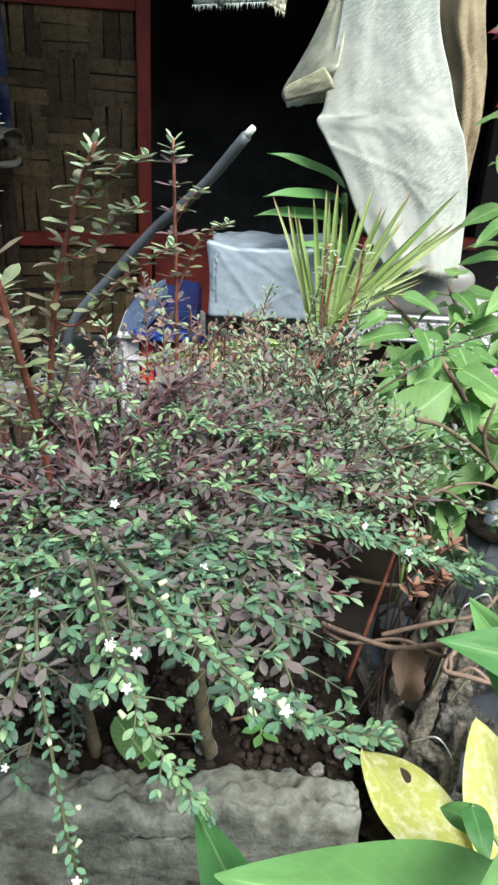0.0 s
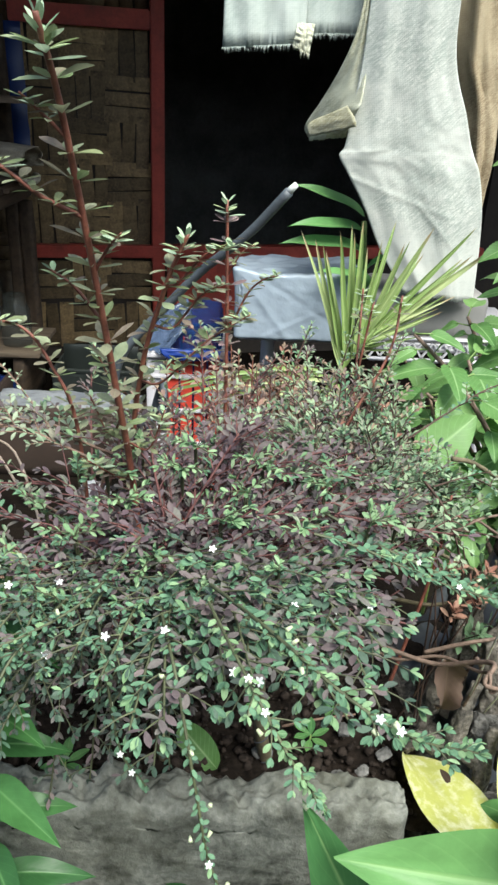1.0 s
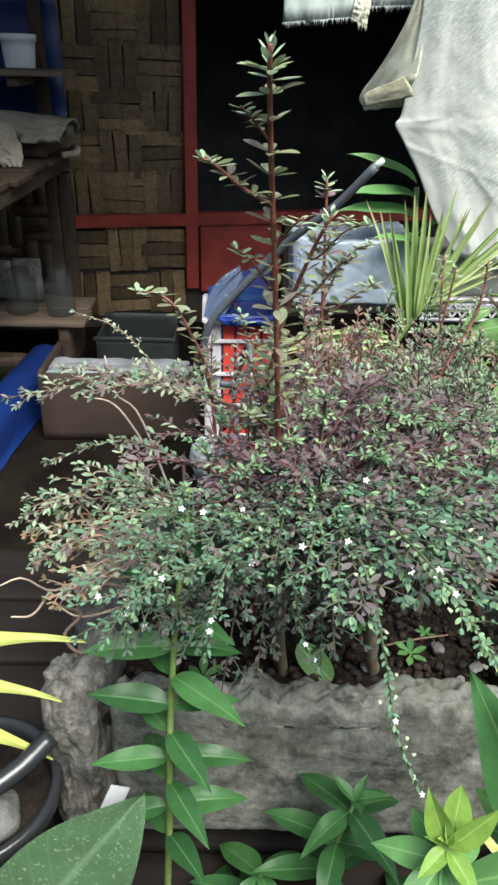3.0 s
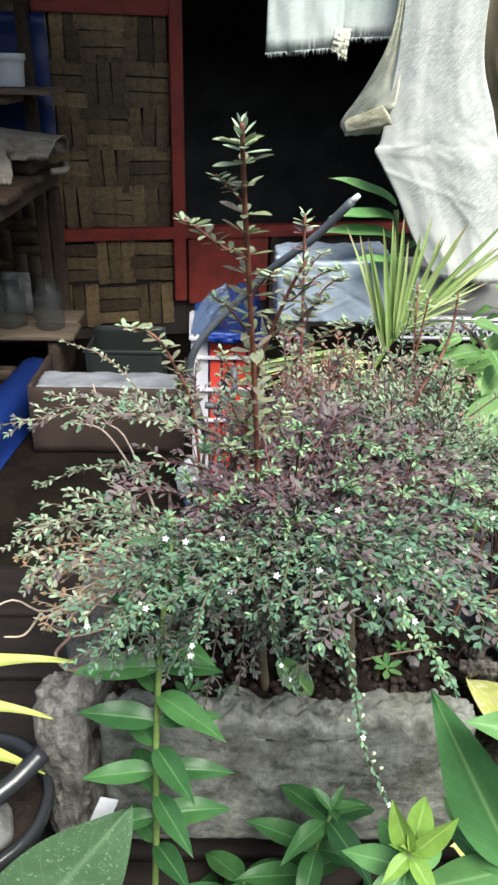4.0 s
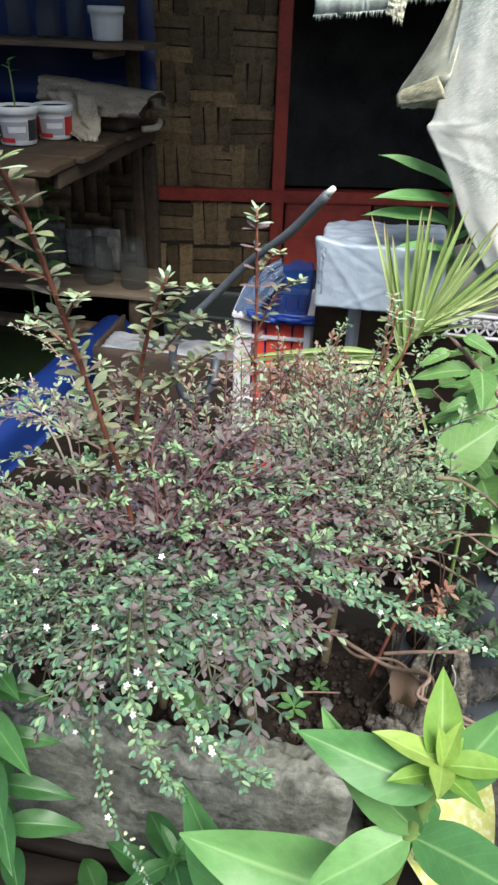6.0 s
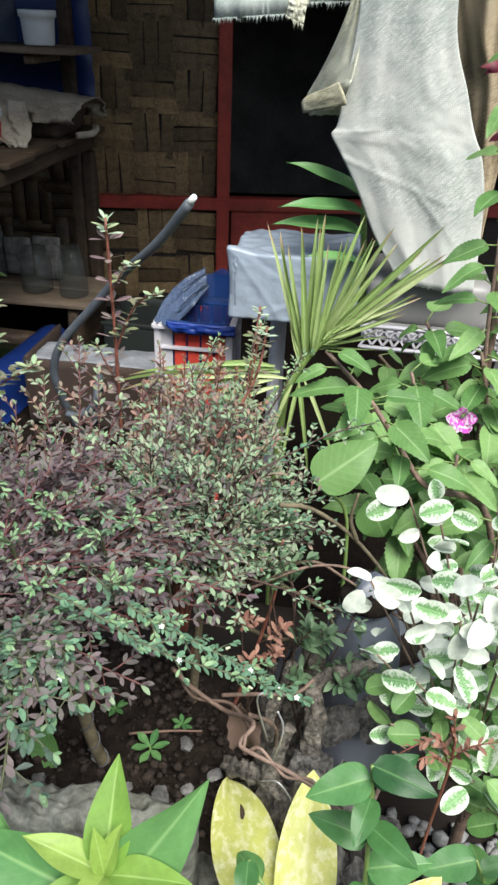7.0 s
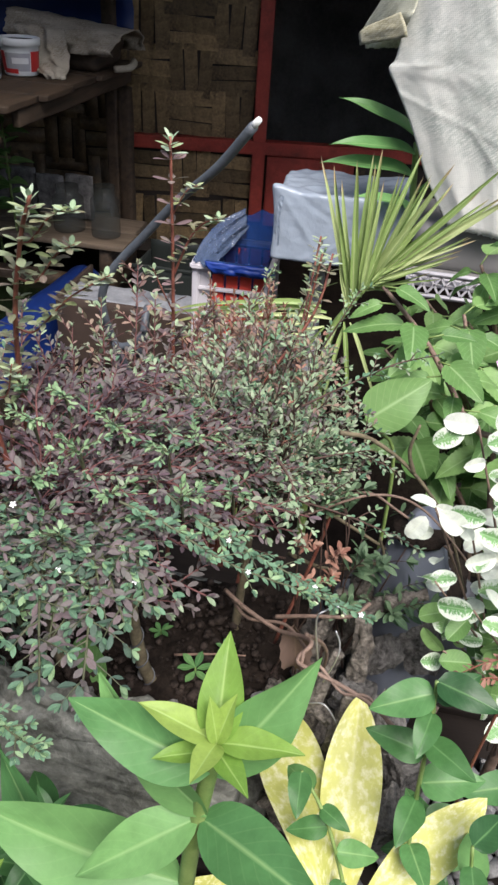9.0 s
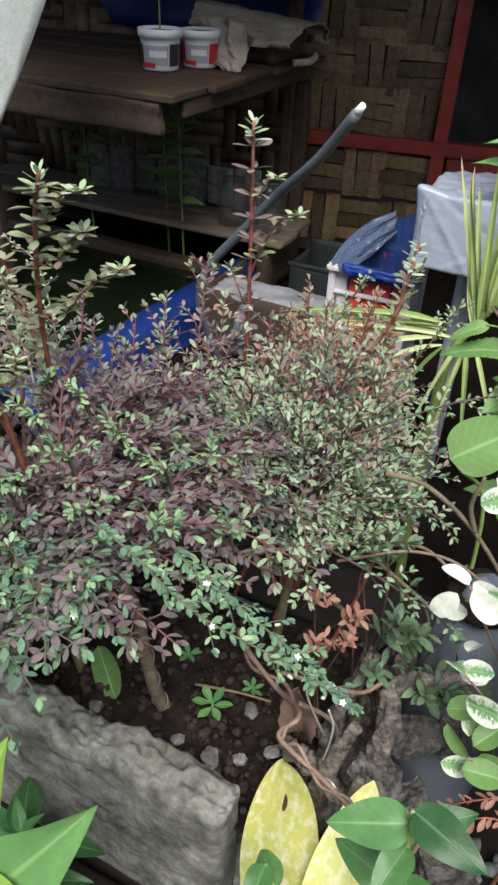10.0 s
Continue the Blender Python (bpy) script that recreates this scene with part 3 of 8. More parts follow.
def leafy_twig(leaves, twigs, pts, r0, step, size, wide=0.42, start=0.25, whorl=2, lift=0.55, taper=0.35, n=12, end_tuft=True, gaps=0.08):
    """A twig with crosswise pairs of leaves along it and a tuft at its tip."""
    path = smooth_path(pts, n)
    twigs.tube(path, r0, r0 * 0.4, 5, False)
    total = sum((b - a).length for a, b in zip(path, path[1:]))
    count = max(2, int(total * (1 - start) / step))
    turn = rand(0, 6)
    for i in range(count + 1):
        t = start + (1 - start) * i / count
        s = t * (n - 1)
        k = min(int(s), n - 2)
        p = path[k].lerp(path[k + 1], s - k)
        d = (path[k + 1] - path[k]).normalized()
        a = d.cross(Vector((0.2, 0.1, 1))).normalized()
        b = d.cross(a)
        turn += math.pi / 2 + rand(-0.3, 0.3)
        ln = size * (1 - taper * (t - start)) * rand(0.75, 1.2)
        for w in range(whorl):
            if rng.random() < gaps:
                continue
            g = turn + 2 * math.pi * w / whorl
            out = a * math.cos(g) + b * math.sin(g)
            way = out + d * lift * rand(0.6, 1.5) + Vector((0, 0, 0.22))
            leaves.leaf(p + out * r0 * 0.5, way, (d * 0.7 + Vector((0, 0, 1)) + sphere_dir() * 0.4), ln, wide * rand(0.85, 1.15), rand(0.1, 0.4), rand(-0.05, 0.3))
    if end_tuft:
        d = (path[-1] - path[-2]).normalized()
        for w in range(5):
            way = d * 1.1 + sphere_dir() * 0.8
            leaves.leaf(path[-1], way, d + Vector((0, 0, 1)), size * rand(0.5, 0.9), wide, 0.3, 0.1)
    return path


def branch_with_twigs(leaves, twigs, pts, r0, size, side=4, side_len=0.055, start=0.4, step=0.0085, wide=0.42):
    path = leafy_twig(leaves, twigs, pts, r0, step, size, wide, start)
    for i in range(side):
        t = start * 0.9 + (0.95 - start * 0.9) * (i + rand(0, 0.8)) / side
        s = t * (len(path) - 1)
        k = min(int(s), len(path) - 2)
        p = path[k].lerp(path[k + 1], s - k)
        d = (path[k + 1] - path[k]).normalized()
        flat = d.cross(Vector((0, 0, 1)))
        if flat.length < 0.1:
            flat = Vector((rand(-1, 1), rand(-1, 1), 0))
        out = flat.normalized() * (1 if i % 2 else -1) + Vector((0, 0, rand(-0.15, 0.45)))
        e = p + (d * 0.7 + out * 0.8).normalized() * side_len * (1.15 - 0.5 * t) * rand(0.7, 1.4)
        leafy_twig(leaves, twigs, [p, p.lerp(e, 0.5) + Vector((0, 0, 0.006)), e], r0 * 0.55, step, size * 0.92, wide, 0.15, n=7)
    return path


def flower_mesh(name, material, petals=5, centre=True):
    b = Bunch()
    for i in range(petals):
        g = 2 * math.pi * i / petals
        way = Vector((math.cos(g), math.sin(g), 0.35))
        b.leaf(Vector((0, 0, 0)), way, Vector((0, 0, 1)), 0.55, 0.6, 0.25, 0.25)
    b.tube([Vector((0, 0, -0.5)), Vector((0, 0, 0.05))], 0.06, 0.12, 5)
    return b.mesh(name, material)


def lathe(profile, seg=28):
    """A turned form from (radius, height) pairs."""
    bm = bmesh.new()
    rings = []
    for r, z in profile:
        rings.append([bm.verts.new((r * math.cos(2 * math.pi * k / seg), r * math.sin(2 * math.pi * k / seg), z)) for k in range(seg)])
    for a, b in zip(rings, rings[1:]):
        for k in range(seg):
            bm.faces.new((a[k], a[(k + 1) % seg], b[(k + 1) % seg], b[k]))
    bm.faces.new(rings[0][::-1])
    bm.faces.new(rings[-1])
    bmesh.ops.recalc_face_normals(bm, faces=bm.faces[:])
    return bm


def sheet_bm(left, right, nu=24, nv=30, sag=0.0, folds=(), rough=0.006, seed=0.0, ragged=0.0):
    """Hanging cloth between two edge curves, with vertical folds (place, depth, width) across it."""
    l, r = smooth_path(left, nv + 1), smooth_path(right, nv + 1)
    bm = bmesh.new()
    grid = []
    for j in range(nv + 1):
        row = []
        for i in range(nu + 1):
            s, t = i / nu, j / nv
            p = l[j].lerp(r[j], s)
            y = -sag * math.sin(math.pi * s)
            for c, depth, width in folds:
                y -= depth * math.exp(-((s - c) / width) ** 2)
            y += rough * noise.noise(Vector((s * 5, t * 7, seed))) + rough * 0.5 * noise.noise(Vector((s * 14, t * 16, seed)))
            if ragged and j == nv:
                p = p + Vector((0, 0, -ragged * (0.5 + 0.5 * noise.noise(Vector((s * 30, seed, 0))))))
            row.append(bm.verts.new((p.x, p.y + y, p.z)))
        grid.append(row)
    for j in range(nv):
        for i in range(nu):
            bm.faces.new((grid[j][i], grid[j][i + 1], grid[j + 1][i + 1], grid[j + 1][i]))
    return bm


def crease(bm, a, b, depth, width):
    """A fold line across a hanging sheet, from a to b in x and z."""
    a, b = Vector((a[0], a[1], 0)), Vector((b[0], b[1], 0))
    d = b - a
    for v in bm.verts:
        q = Vector((v.co.x, v.co.z, 0)) - a
        t = q.dot(d) / d.length_squared
        if -0.15 < t < 1.15:
            s = (q.x * d.y - q.y * d.x) / d.length
            v.co.y -= depth * (math.exp(-(s / width) ** 2) + (0.12 if s > 0 else 0.0) * math.exp(-abs(s) / (3 * width)))
    return bm


def thicken(ob, t):
    md = ob.modifiers.new("thickness", "SOLIDIFY")
    md.thickness, md.offset = t, 0
    return ob


# ---- structure ----
bm = bmesh.new()
bmesh.ops.create_grid(bm, x_segments=90, y_segments=90, size=1.0)
for v in bm.verts:
    x, y = v.co.x, v.co.y
    v.co.x, v.co.y = 60 * x * abs(x) ** 1.6, 60 * y * abs(y) ** 1.6 + 1.0
    v.co.z = 0.012 * noise.noise(Vector((v.co.x * 4, v.co.y * 4, 0))) if max(abs(v.co.x), abs(v.co.y)) < 4 else 0
tagged(part("ground", bm, M_GROUND), "dark brown soil yard, shade put into its colour", "ground", kind="structure")

# the house front: x along it, y into the house
WALL = pose(-0.682, 3.208, 0, 0, 0, 12)


def wall_piece(name, u0, u1, z0, z1, y0, y1, material, parent=None, bevel=0.0, label=""):
    bm = box_bm((u1 - u0, y1 - y0, z1 - z0), ((u0 + u1) / 2, (y0 + y1) / 2, (z0 + z1) / 2), bevel)
    ob = part(name, bm, material, None, label, smooth=False)
    ob.matrix_basis = WALL
    return adopt(ob, parent)


wall_left = tagged(wall_piece("wall_north", -3.6, 0.333, 0, 2.4, 0.02, 0.07, M_WALLBACK), "house wall of woven bamboo strips behind the yard", "wall", kind="structure")
wall_low = tagged(wall_piece("wall_sill", 0.335, 1.9, 0, 0.47, 0.02, 0.07, M_WALLBACK), "low wall under the open doorway, part painted red", "wall", kind="structure")
tagged(wall_piece("wall_east", 1.9, 5.0, 0, 2.4, 0.02, 0.07, M_WALLBACK), "dark timber house wall", "wall", kind="structure")
tagged(wall_piece("wall_lintel", 0.335, 1.9, 2.05, 2.4, 0.02, 0.07, M_WALLBACK), "dark board over the doorway", "wall", kind="structure")
for nm, u0, u1, y0, y1 in (("wall_room_back", -1.2, 3.4, 2.6, 2.7), ("wall_room_left", -1.3, -1.2, 0.08, 2.7), ("wall_room_right", 3.4, 3.5, 0.08, 2.7)):
    tagged(wall_piece(nm, u0, u1, 0, 2.5, y0, y1, M_ROOM), "plain inner wall of the dark room", "wall", kind="structure")
roof = part("roof", box_bm((9.5, 4.6, 0.04), (0.4, 0.75, 2.14), 0, WALL @ pose(0, 0, 0, 5, 0, 0)), M_ROOF, None, "", False)
tagged(roof, "rust-brown sheet metal roof over the house", "roof", kind="structure")
# unseen wall added behind the camera, cuts the low sky light
wall_south = part("wall_south", box_bm((14, 0.2, 3.0), (0, -4.0, 1.5)), M_WALLBACK, None, "", False)
tagged(wall_south, "unseen dark wall added to close the yard behind", "wall", kind="structure")
# unseen wall on the west side, added only to keep light off the porch
wall_west = part("wall_west", box_bm((0.06, 2.6, 2.4), (-3.3, 1.4, 1.2), 0, WALL), M_WALLBACK, None, "", False)
tagged(wall_west, "unseen dark wall added at the west end to dim the porch", "wall", kind="structure")

# red frame
trim = tagged(wall_piece("trim", 0.277, 0.333, 0.18, 2.05, -0.025, 0.035, M_RED, None, 0.004), "red painted wooden door frame on the bamboo wall", "frame", kind="structure")
wall_piece("rail", -0.26, 1.9, 0.472, 0.525, -0.03, 0.035, M_RED, trim, 0.004)
wall_piece("rail", -0.26, 0.276, 1.36, 1.43, -0.025, 0.035, M_RED, trim, 0.004)
wall_piece("panel", 0.345, 0.73, 0.16, 0.468, -0.012, 0.02, M_RED, trim, 0.004)
wall_piece("stile", 0.74, 0.78, 0.1, 0.468, -0.02, 0.02, M_OLDWOOD, trim, 0.004)

STRIP = box_bm((0.054, 0.005, 0.195), (0, 0, 0), 0.0015)
STRIP = finish(STRIP, "bamboo_strip", M_BAMBOO, False)
weave_rest = Bunch()
BOXF = ((0, 1, 3, 2), (4, 6, 7, 5), (0, 4, 5, 1), (2, 3, 7, 6), (0, 2, 6, 4), (1, 5, 7, 3))


def weave(u0, u1, z0, z1, single):
    """Basket weave of flat bamboo strips, groups of three crossing one another."""
    nu, nz = max(1, round((u1 - u0) / 0.178)), max(1, round((z1 - z0) / 0.165))
    cu, cz = (u1 - u0) / nu, (z1 - z0) / nz
    for a in range(nu):
        for b in range(nz):
            up = (a + b) % 2 == 0
            c = Vector((u0 + cu * (a + 0.5), 0, z0 + cz * (b + 0.5)))
            for k in (-1, 0, 1):
                off = k * cu / 3
                at = c + (Vector((off, 0, 0)) if up else Vector((0, 0, off)))
                at.y = 0.0115 + rand(-0.003, 0.003)
                lean = rand(-3.5, 3.5) + (0 if up else 90)
                m = pose(at.x, at.y, at.z, rand(-1.5, 1.5), lean, rand(-5, 5)) @ Matrix.Diagonal((rand(0.90, 1.13), 1, rand(0.92, 1.16), 1))
                if single:
                    mesh_part("bamboo_strip", STRIP, wall_left, WALL @ m)
                else:
                    v = [WALL @ m @ Vector((0.027 * x, 0.0025 * y, 0.0975 * z)) for x in (-1, 1) for y in (-1, 1) for z in (-1, 1)]
                    weave_rest.add(v, BOXF, [[(0.5, 0.5)] * 4] * 6)


# ---- porch: table, shelves and what stands on them ----
def bench_top(name, x0, x1, y0, y1, z, boards, material, label, along="x", thick=0.022, seed=1):
    """A top of single boards with worn edges."""
    t = thing(name, ((x0 + x1) / 2, (y0 + y1) / 2, 0), label, name.split("_")[-1])
    r = random.Random(seed)
    for i in range(boards):
        if along == "x":
            w = (y1 - y0) / boards
            bmx = rough_box((x1 - x0 + r.uniform(-0.04, 0.04), w - 0.006, thick), ((x0 + x1) / 2 + r.uniform(-0.02, 0.02), y0 + w * (i + 0.5), z - thick / 2 + r.uniform(-0.002, 0.002)), 7, 0.004, 9, i + seed)
        else:
            w = (x1 - x0) / boards
            bmx = rough_box((w - 0.006, y1 - y0 + r.uniform(-0.04, 0.04), thick), (x0 + w * (i + 0.5), (y0 + y1) / 2 + r.uniform(-0.02, 0.02), z - thick / 2 + r.uniform(-0.002, 0.002)), 7, 0.004, 9, i + seed)
        part("board", bmx, material, t)
    return t


work_table = bench_top("work_table", -2.5, -0.83, 1.93, 3.02, 0.82, 5, M_OLDWOOD, "old worn wooden work table under the porch", seed=3)
part("apron", rough_box((1.62, 0.035, 0.09), (-1.69, 1.95, 0.755), 9, 0.014, 10, 4), M_OLDWOOD, work_table)
part("apron", rough_box((0.025, 0.95, 0.05), (-0.86, 2.5, 0.772), 9, 0.004, 10, 5), M_OLDWOOD, work_table)
for x, y in ((-0.87, 2.95), (-2.4, 2.0), (-2.4, 2.95), (-1.62, 2.02)):
    part("leg", rough_box((0.055, 0.055, 0.73), (x, y, 0.37), 5, 0.006, 12, x), M_OLDWOOD, work_table)

upper_shelf = bench_top("upper_shelf", -2.4, -0.8, 2.62, 2.92, 1.105, 1, M_SHELFWOOD, "narrow weathered wall shelf holding pots and bottles", seed=6)
part("bracket", box_bm((0.03, 0.26, 0.03), (-0.95, 2.78, 1.066), 0.003), M_SHELFWOOD, upper_shelf)
part("post", rough_box((0.05, 0.04, 1.3), (-0.92, 2.94, 0.72), 5, 0.005, 9, 2), M_OLDWOOD, upper_shelf)
lower_shelf = bench_top("lower_shelf", -2.3, -0.76, 2.55, 2.9, 0.24, 2, M_SHELFWOOD, "low plank shelf beneath the work table", seed=8)
for x in (-0.84, -2.1):
    part("leg", rough_box((0.05, 0.3, 0.215), (x, 2.72, 0.107), 3, 0.004, 9, x), M_OLDWOOD, lower_shelf)

tarp = part("blue_tarpaulin", sheet_bm([(-2.6, 2.93, 1.35), (-2.6, 2.95, 0.86)], [(-0.85, 3.0, 1.35), (-0.85, 3.02, 0.86)], 30, 12, 0, ((0.2, 0.02, 0.05), (0.55, 0.03, 0.04), (0.8, 0.02, 0.06)), 0.02, 3), M_TARP)
tagged(thicken(tarp, 0.002), "blue tarpaulin hung behind the work table", "tarpaulin")


def tub(name, at, r, h, label, bands=True, soil=True, main=None):
    t = thing(name, at, label, "tub", "tubs on the table")
    bmx = lathe([(r * 0.8, 0), (r * 0.84, 0.004), (r * 0.9, h * 0.6), (r * 0.93, h * 0.78), (r * 1.02, h * 0.8), (r * 1.03, h * 0.98), (r * 0.99, h), (r * 0.93, h * 0.98), (r * 0.9, h * 0.8)])
    body = part("pot", bmx, M_POTWHITE, None)
    body.location = at
    adopt(body, t)
    if soil:
        o = part("soil", rock_bm(r * 0.86, 1.0, 0.12), M_SOIL, None)
        o.location = (at[0], at[1], at[2] + h * 0.9)
        adopt(o, t)
    if bands:
        for g0, g1, z0, z1, m in ((-2.0, -0.6, 0.14, 0.62, M_LABELG), (-0.55, 0.25, 0.12, 0.66, main or M_LABELK), (-2.9, -2.05, 0.12, 0.66, main or M_LABELK), (-2.2, -1.3, 0.08, 0.2, M_LABELR), (-1.6, -0.7, 0.34, 0.5, M_PAPER)):
            bl = bmesh.new()
            rows = []
            push = 1.025 if z1 > 0.6 else 1.05
            for zf in (z0, z1):
                rr = r * (0.81 + 0.12 * zf / 0.7) * push
                rows.append([bl.verts.new((rr * math.cos(g0 + (g1 - g0) * k / 8), rr * math.sin(g0 + (g1 - g0) * k / 8), zf * h)) for k in range(9)])
            for k in range(8):
                bl.faces.new((rows[0][k], rows[0][k + 1], rows[1][k + 1], rows[1][k]))
            o = part("printed_band", bl, m, None)
            o.location = at
            adopt(o, body)
    return t


tub_a = tub("plastic_tub", (-1.10, 2.30, 0.822), 0.068, 0.115, "white plastic tub with grey and black printed band, seedling in soil")
tube_part("seedling_stem", [(-1.10, 2.30, 0.92), (-1.098, 2.295, 1.0), (-1.105, 2.30, 1.06)], 0.003, 0.002, M_GREENSTEM, tub_a)
tub_b = tub("plastic_tub", (-1.035, 2.44, 0.822), 0.064, 0.108, "white plastic tub with red printed band, filled with soil", True, True, M_LABELR)
cup = tub("plastic_cup", (-0.93, 2.72, 1.107), 0.062, 0.105, "pale blue-white plastic flower pot on the shelf", False, False)
for i, (x, y, r, h) in enumerate(((-1.06, 2.76, 0.035, 0.19), (-1.16, 2.75, 0.045, 0.16), (-1.29, 2.78, 0.04, 0.22))):
    o = part("glass_bottle", lathe([(r, 0), (r * 1.02, 0.01), (r, h * 0.7), (r * 0.5, h * 0.85), (r * 0.42, h), (r * 0.36, h * 0.98)]), M_JAR)
    o.location = (x, y, 1.107)
    tagged(o, "dull greenish glass bottle on the wall shelf", "bottle", "bottles on the shelf")
for i, (x, y, r, h) in enumerate(((-0.86, 2.66, 0.055, 0.19), (-1.02, 2.68, 0.06, 0.17))):
    o = part("glass_jar", lathe([(r, 0), (r * 1.03, 0.012), (r, h * 0.72), (r * 0.72, h * 0.82), (r * 0.74, h), (r * 0.66, h * 0.98)]), M_JAR)
    o.location = (x, y, 0.242)
    tagged(o, "cloudy glass jar on the low shelf", "jar", "jars on the low shelf")
for i in range(7):
    x = -1.74 + 0.12 * i
    o = part("roofing_board", rough_box((0.112, 0.02, 0.17 + 0.02 * math.sin(i * 2.1)), (x, 2.8 - 0.01 * (i % 2), 0.335), 4, 0.006, 9, i), M_ROCK)
    tagged(o, "grey fibre board standing on the low shelf", "board", "boards on the low shelf")

# beige rag over a small bundle
rag = thing("cloth_rag", (-0.95, 2.78, 0.82), "crumpled beige cloth rag draped over a bundle on the table", "rag")
part("stuffing", rough_box((0.30, 0.28, 0.10), (-1.0, 2.76, 0.872), 10, 0.03, 9, 2, 0.3), M_OLDWOOD, rag)
o = part("cloth", sheet_bm(
    [(-1.25, 3.0, 0.86), (-1.22, 2.86, 0.965), (-1.19, 2.70, 0.985), (-1.15, 2.58, 0.95), (-1.13, 2.53, 0.90)],
    [(-0.80, 3.0, 0.86), (-0.79, 2.92, 0.925), (-0.78, 2.80, 0.94), (-0.78, 2.66, 0.925), (-0.79, 2.62, 0.885)],
    34, 34, 0.0, ((0.3, 0.012, 0.06), (0.65, 0.014, 0.07), (0.85, 0.01, 0.05)), 0.05, 3, 0.02), M_RAG)
adopt(thicken(o, 0.003), rag)
o = part("hanging_corner", sheet_bm([(-1.10, 2.56, 0.96), (-1.07, 2.51, 0.90), (-1.02, 2.46, 0.85), (-0.94, 2.42, 0.826)], [(-0.95, 2.60, 0.945), (-0.92, 2.55, 0.90), (-0.89, 2.49, 0.855), (-0.88, 2.43, 0.828)], 16, 16, 0.0, ((0.35, 0.012, 0.1), (0.7, 0.014, 0.1)), 0.03, 6, 0.012), M_RAG)
adopt(thicken(o, 0.003), rag)
o = tube_part("rag_roll", [(-0.80, 2.86, 0.835), (-0.77, 2.78, 0.84), (-0.76, 2.70, 0.835), (-0.80, 2.66, 0.832)], 0.014, 0.011, M_RAG, None)
tagged(o, "twisted strip of beige cloth beside the rag", "rag")

# floor of the porch
box = thing("cardboard_box", (-0.56, 2.2, 0), "brown cardboard box with white sheet on top", "box")
part("front_panel", rough_box((0.51, 0.012, 0.24), (-0.547, 2.05, 0.122), 7, 0.006, 6, 2, 0.2), M_CARD, box)
part("back_panel", rough_box((0.51, 0.012, 0.14), (-0.547, 2.35, 0.072), 7, 0.006, 6, 3, 0.2), M_CARD, box)
for x in (-0.796, -0.298):
    part("side_panel", rough_box((0.012, 0.288, 0.24), (x, 2.2, 0.122), 7, 0.006, 6, x, 0.2), M_CARD, box)
part("bottom_panel", box_bm((0.484, 0.286, 0.01), (-0.547, 2.2, 0.007)), M_CARD, box)
part("lining_sheet", rough_box((0.46, 0.13, 0.02), (-0.547, 2.125, 0.232), 22, 0.016, 16, 3, 0.3), M_LID, box, "creased white sheet")

bin_box = thing("plastic_container", (-0.52, 2.62, 0), "dull grey-green plastic container behind the cardboard box", "container")
for nm, sz, at in (("front_panel", (0.30, 0.006, 0.17), (-0.56, 2.56, 0.09)), ("back_panel", (0.30, 0.006, 0.21), (-0.56, 2.76, 0.11)), ("side_panel", (0.006, 0.19, 0.17), (-0.71, 2.66, 0.09)), ("side_panel", (0.006, 0.19, 0.17), (-0.41, 2.66, 0.09)), ("bottom_panel", (0.29, 0.19, 0.006), (-0.56, 2.66, 0.006))):
    part(nm, rough_box(sz, at, 6, 0.002, 6, at[0], 0.2), M_DIMPL, bin_box)
part("rim", rough_box((0.32, 0.014, 0.016), (-0.56, 2.558, 0.175), 6, 0.001, 6, 1, 0.3), M_DIMPL, bin_box)

# low pond with a blue liner over its rim
pond = thing("fish_pond", (-1.6, 2.1, 0), "shallow fish pond lined with blue plastic sheet, dark water", "pond")
rim_line = smooth_path([(-1.02, 1.36, 0.125), (-0.975, 1.65, 0.130), (-0.95, 2.0, 0.138), (-0.915, 2.35, 0.145), (-0.90, 2.52, 0.148)], 40)
bm = bmesh.new()
rows = []
for i, p in enumerate(rim_line):
    row = []
    for j in range(15):
        w = j / 14
        g = math.pi * (w - 0.28) / 0.44
        if w < 0.28:
            q = Vector((0.062 + 0.05 * (0.28 - w), 0, -p.z * (0.28 - w) / 0.28 - 0.03))
        elif w > 0.72:
            q = Vector((-0.062, 0, -0.03 - 0.11 * (w - 0.72) / 0.28))
        else:
            q = Vector((0.062 * math.cos(g), 0, 0.045 * math.sin(g) - 0.03))
        q.x += 0.006 * noise.noise(Vector((i * 0.35, j * 0.5, 3.0)))
        q.z += 0.006 * noise.noise(Vector((i * 0.3, j * 0.4, 8.0)))
        v = p + q
        row.append(bm.verts.new((v.x, v.y, max(v.z, 0.004))))
    rows.append(row)
for r0_, r1_ in zip(rows, rows[1:]):
    for j in range(14):
        bm.faces.new((r0_[j], r0_[j + 1], r1_[j + 1], r1_[j]))
o = thicken(part("liner", bm, M_PIPE, pond, "blue plastic liner draped over the rim"), 0.002)
part("water", box_bm((1.55, 1.42, 0.03), (-1.765, 1.80, 0.055)), M_WATER, pond, "dark still water", False)
part("rim_log", rough_box((1.55, 0.07, 0.10), (-1.77, 2.55, 0.055), 9, 0.012, 9, 4), M_OLDWOOD, pond)

# ---- hamper with blue bag, rack with clear bag ----
HAMPER = pose(-0.142, 1.725, 0, 0, 0, 3) @ Matrix.Diagonal((0.84, 0.95, 0.79, 1))
hamper = thing("plastic_hamper", (-0.142, 1.725, 0), "tall milky plastic hamper with red slats", "hamper")


def hamper_piece(name, size, at, material, bevel=0.004):
    o = part(name, box_bm(size, at, bevel, HAMPER), material, None, "", False)
    return adopt(o, hamper)


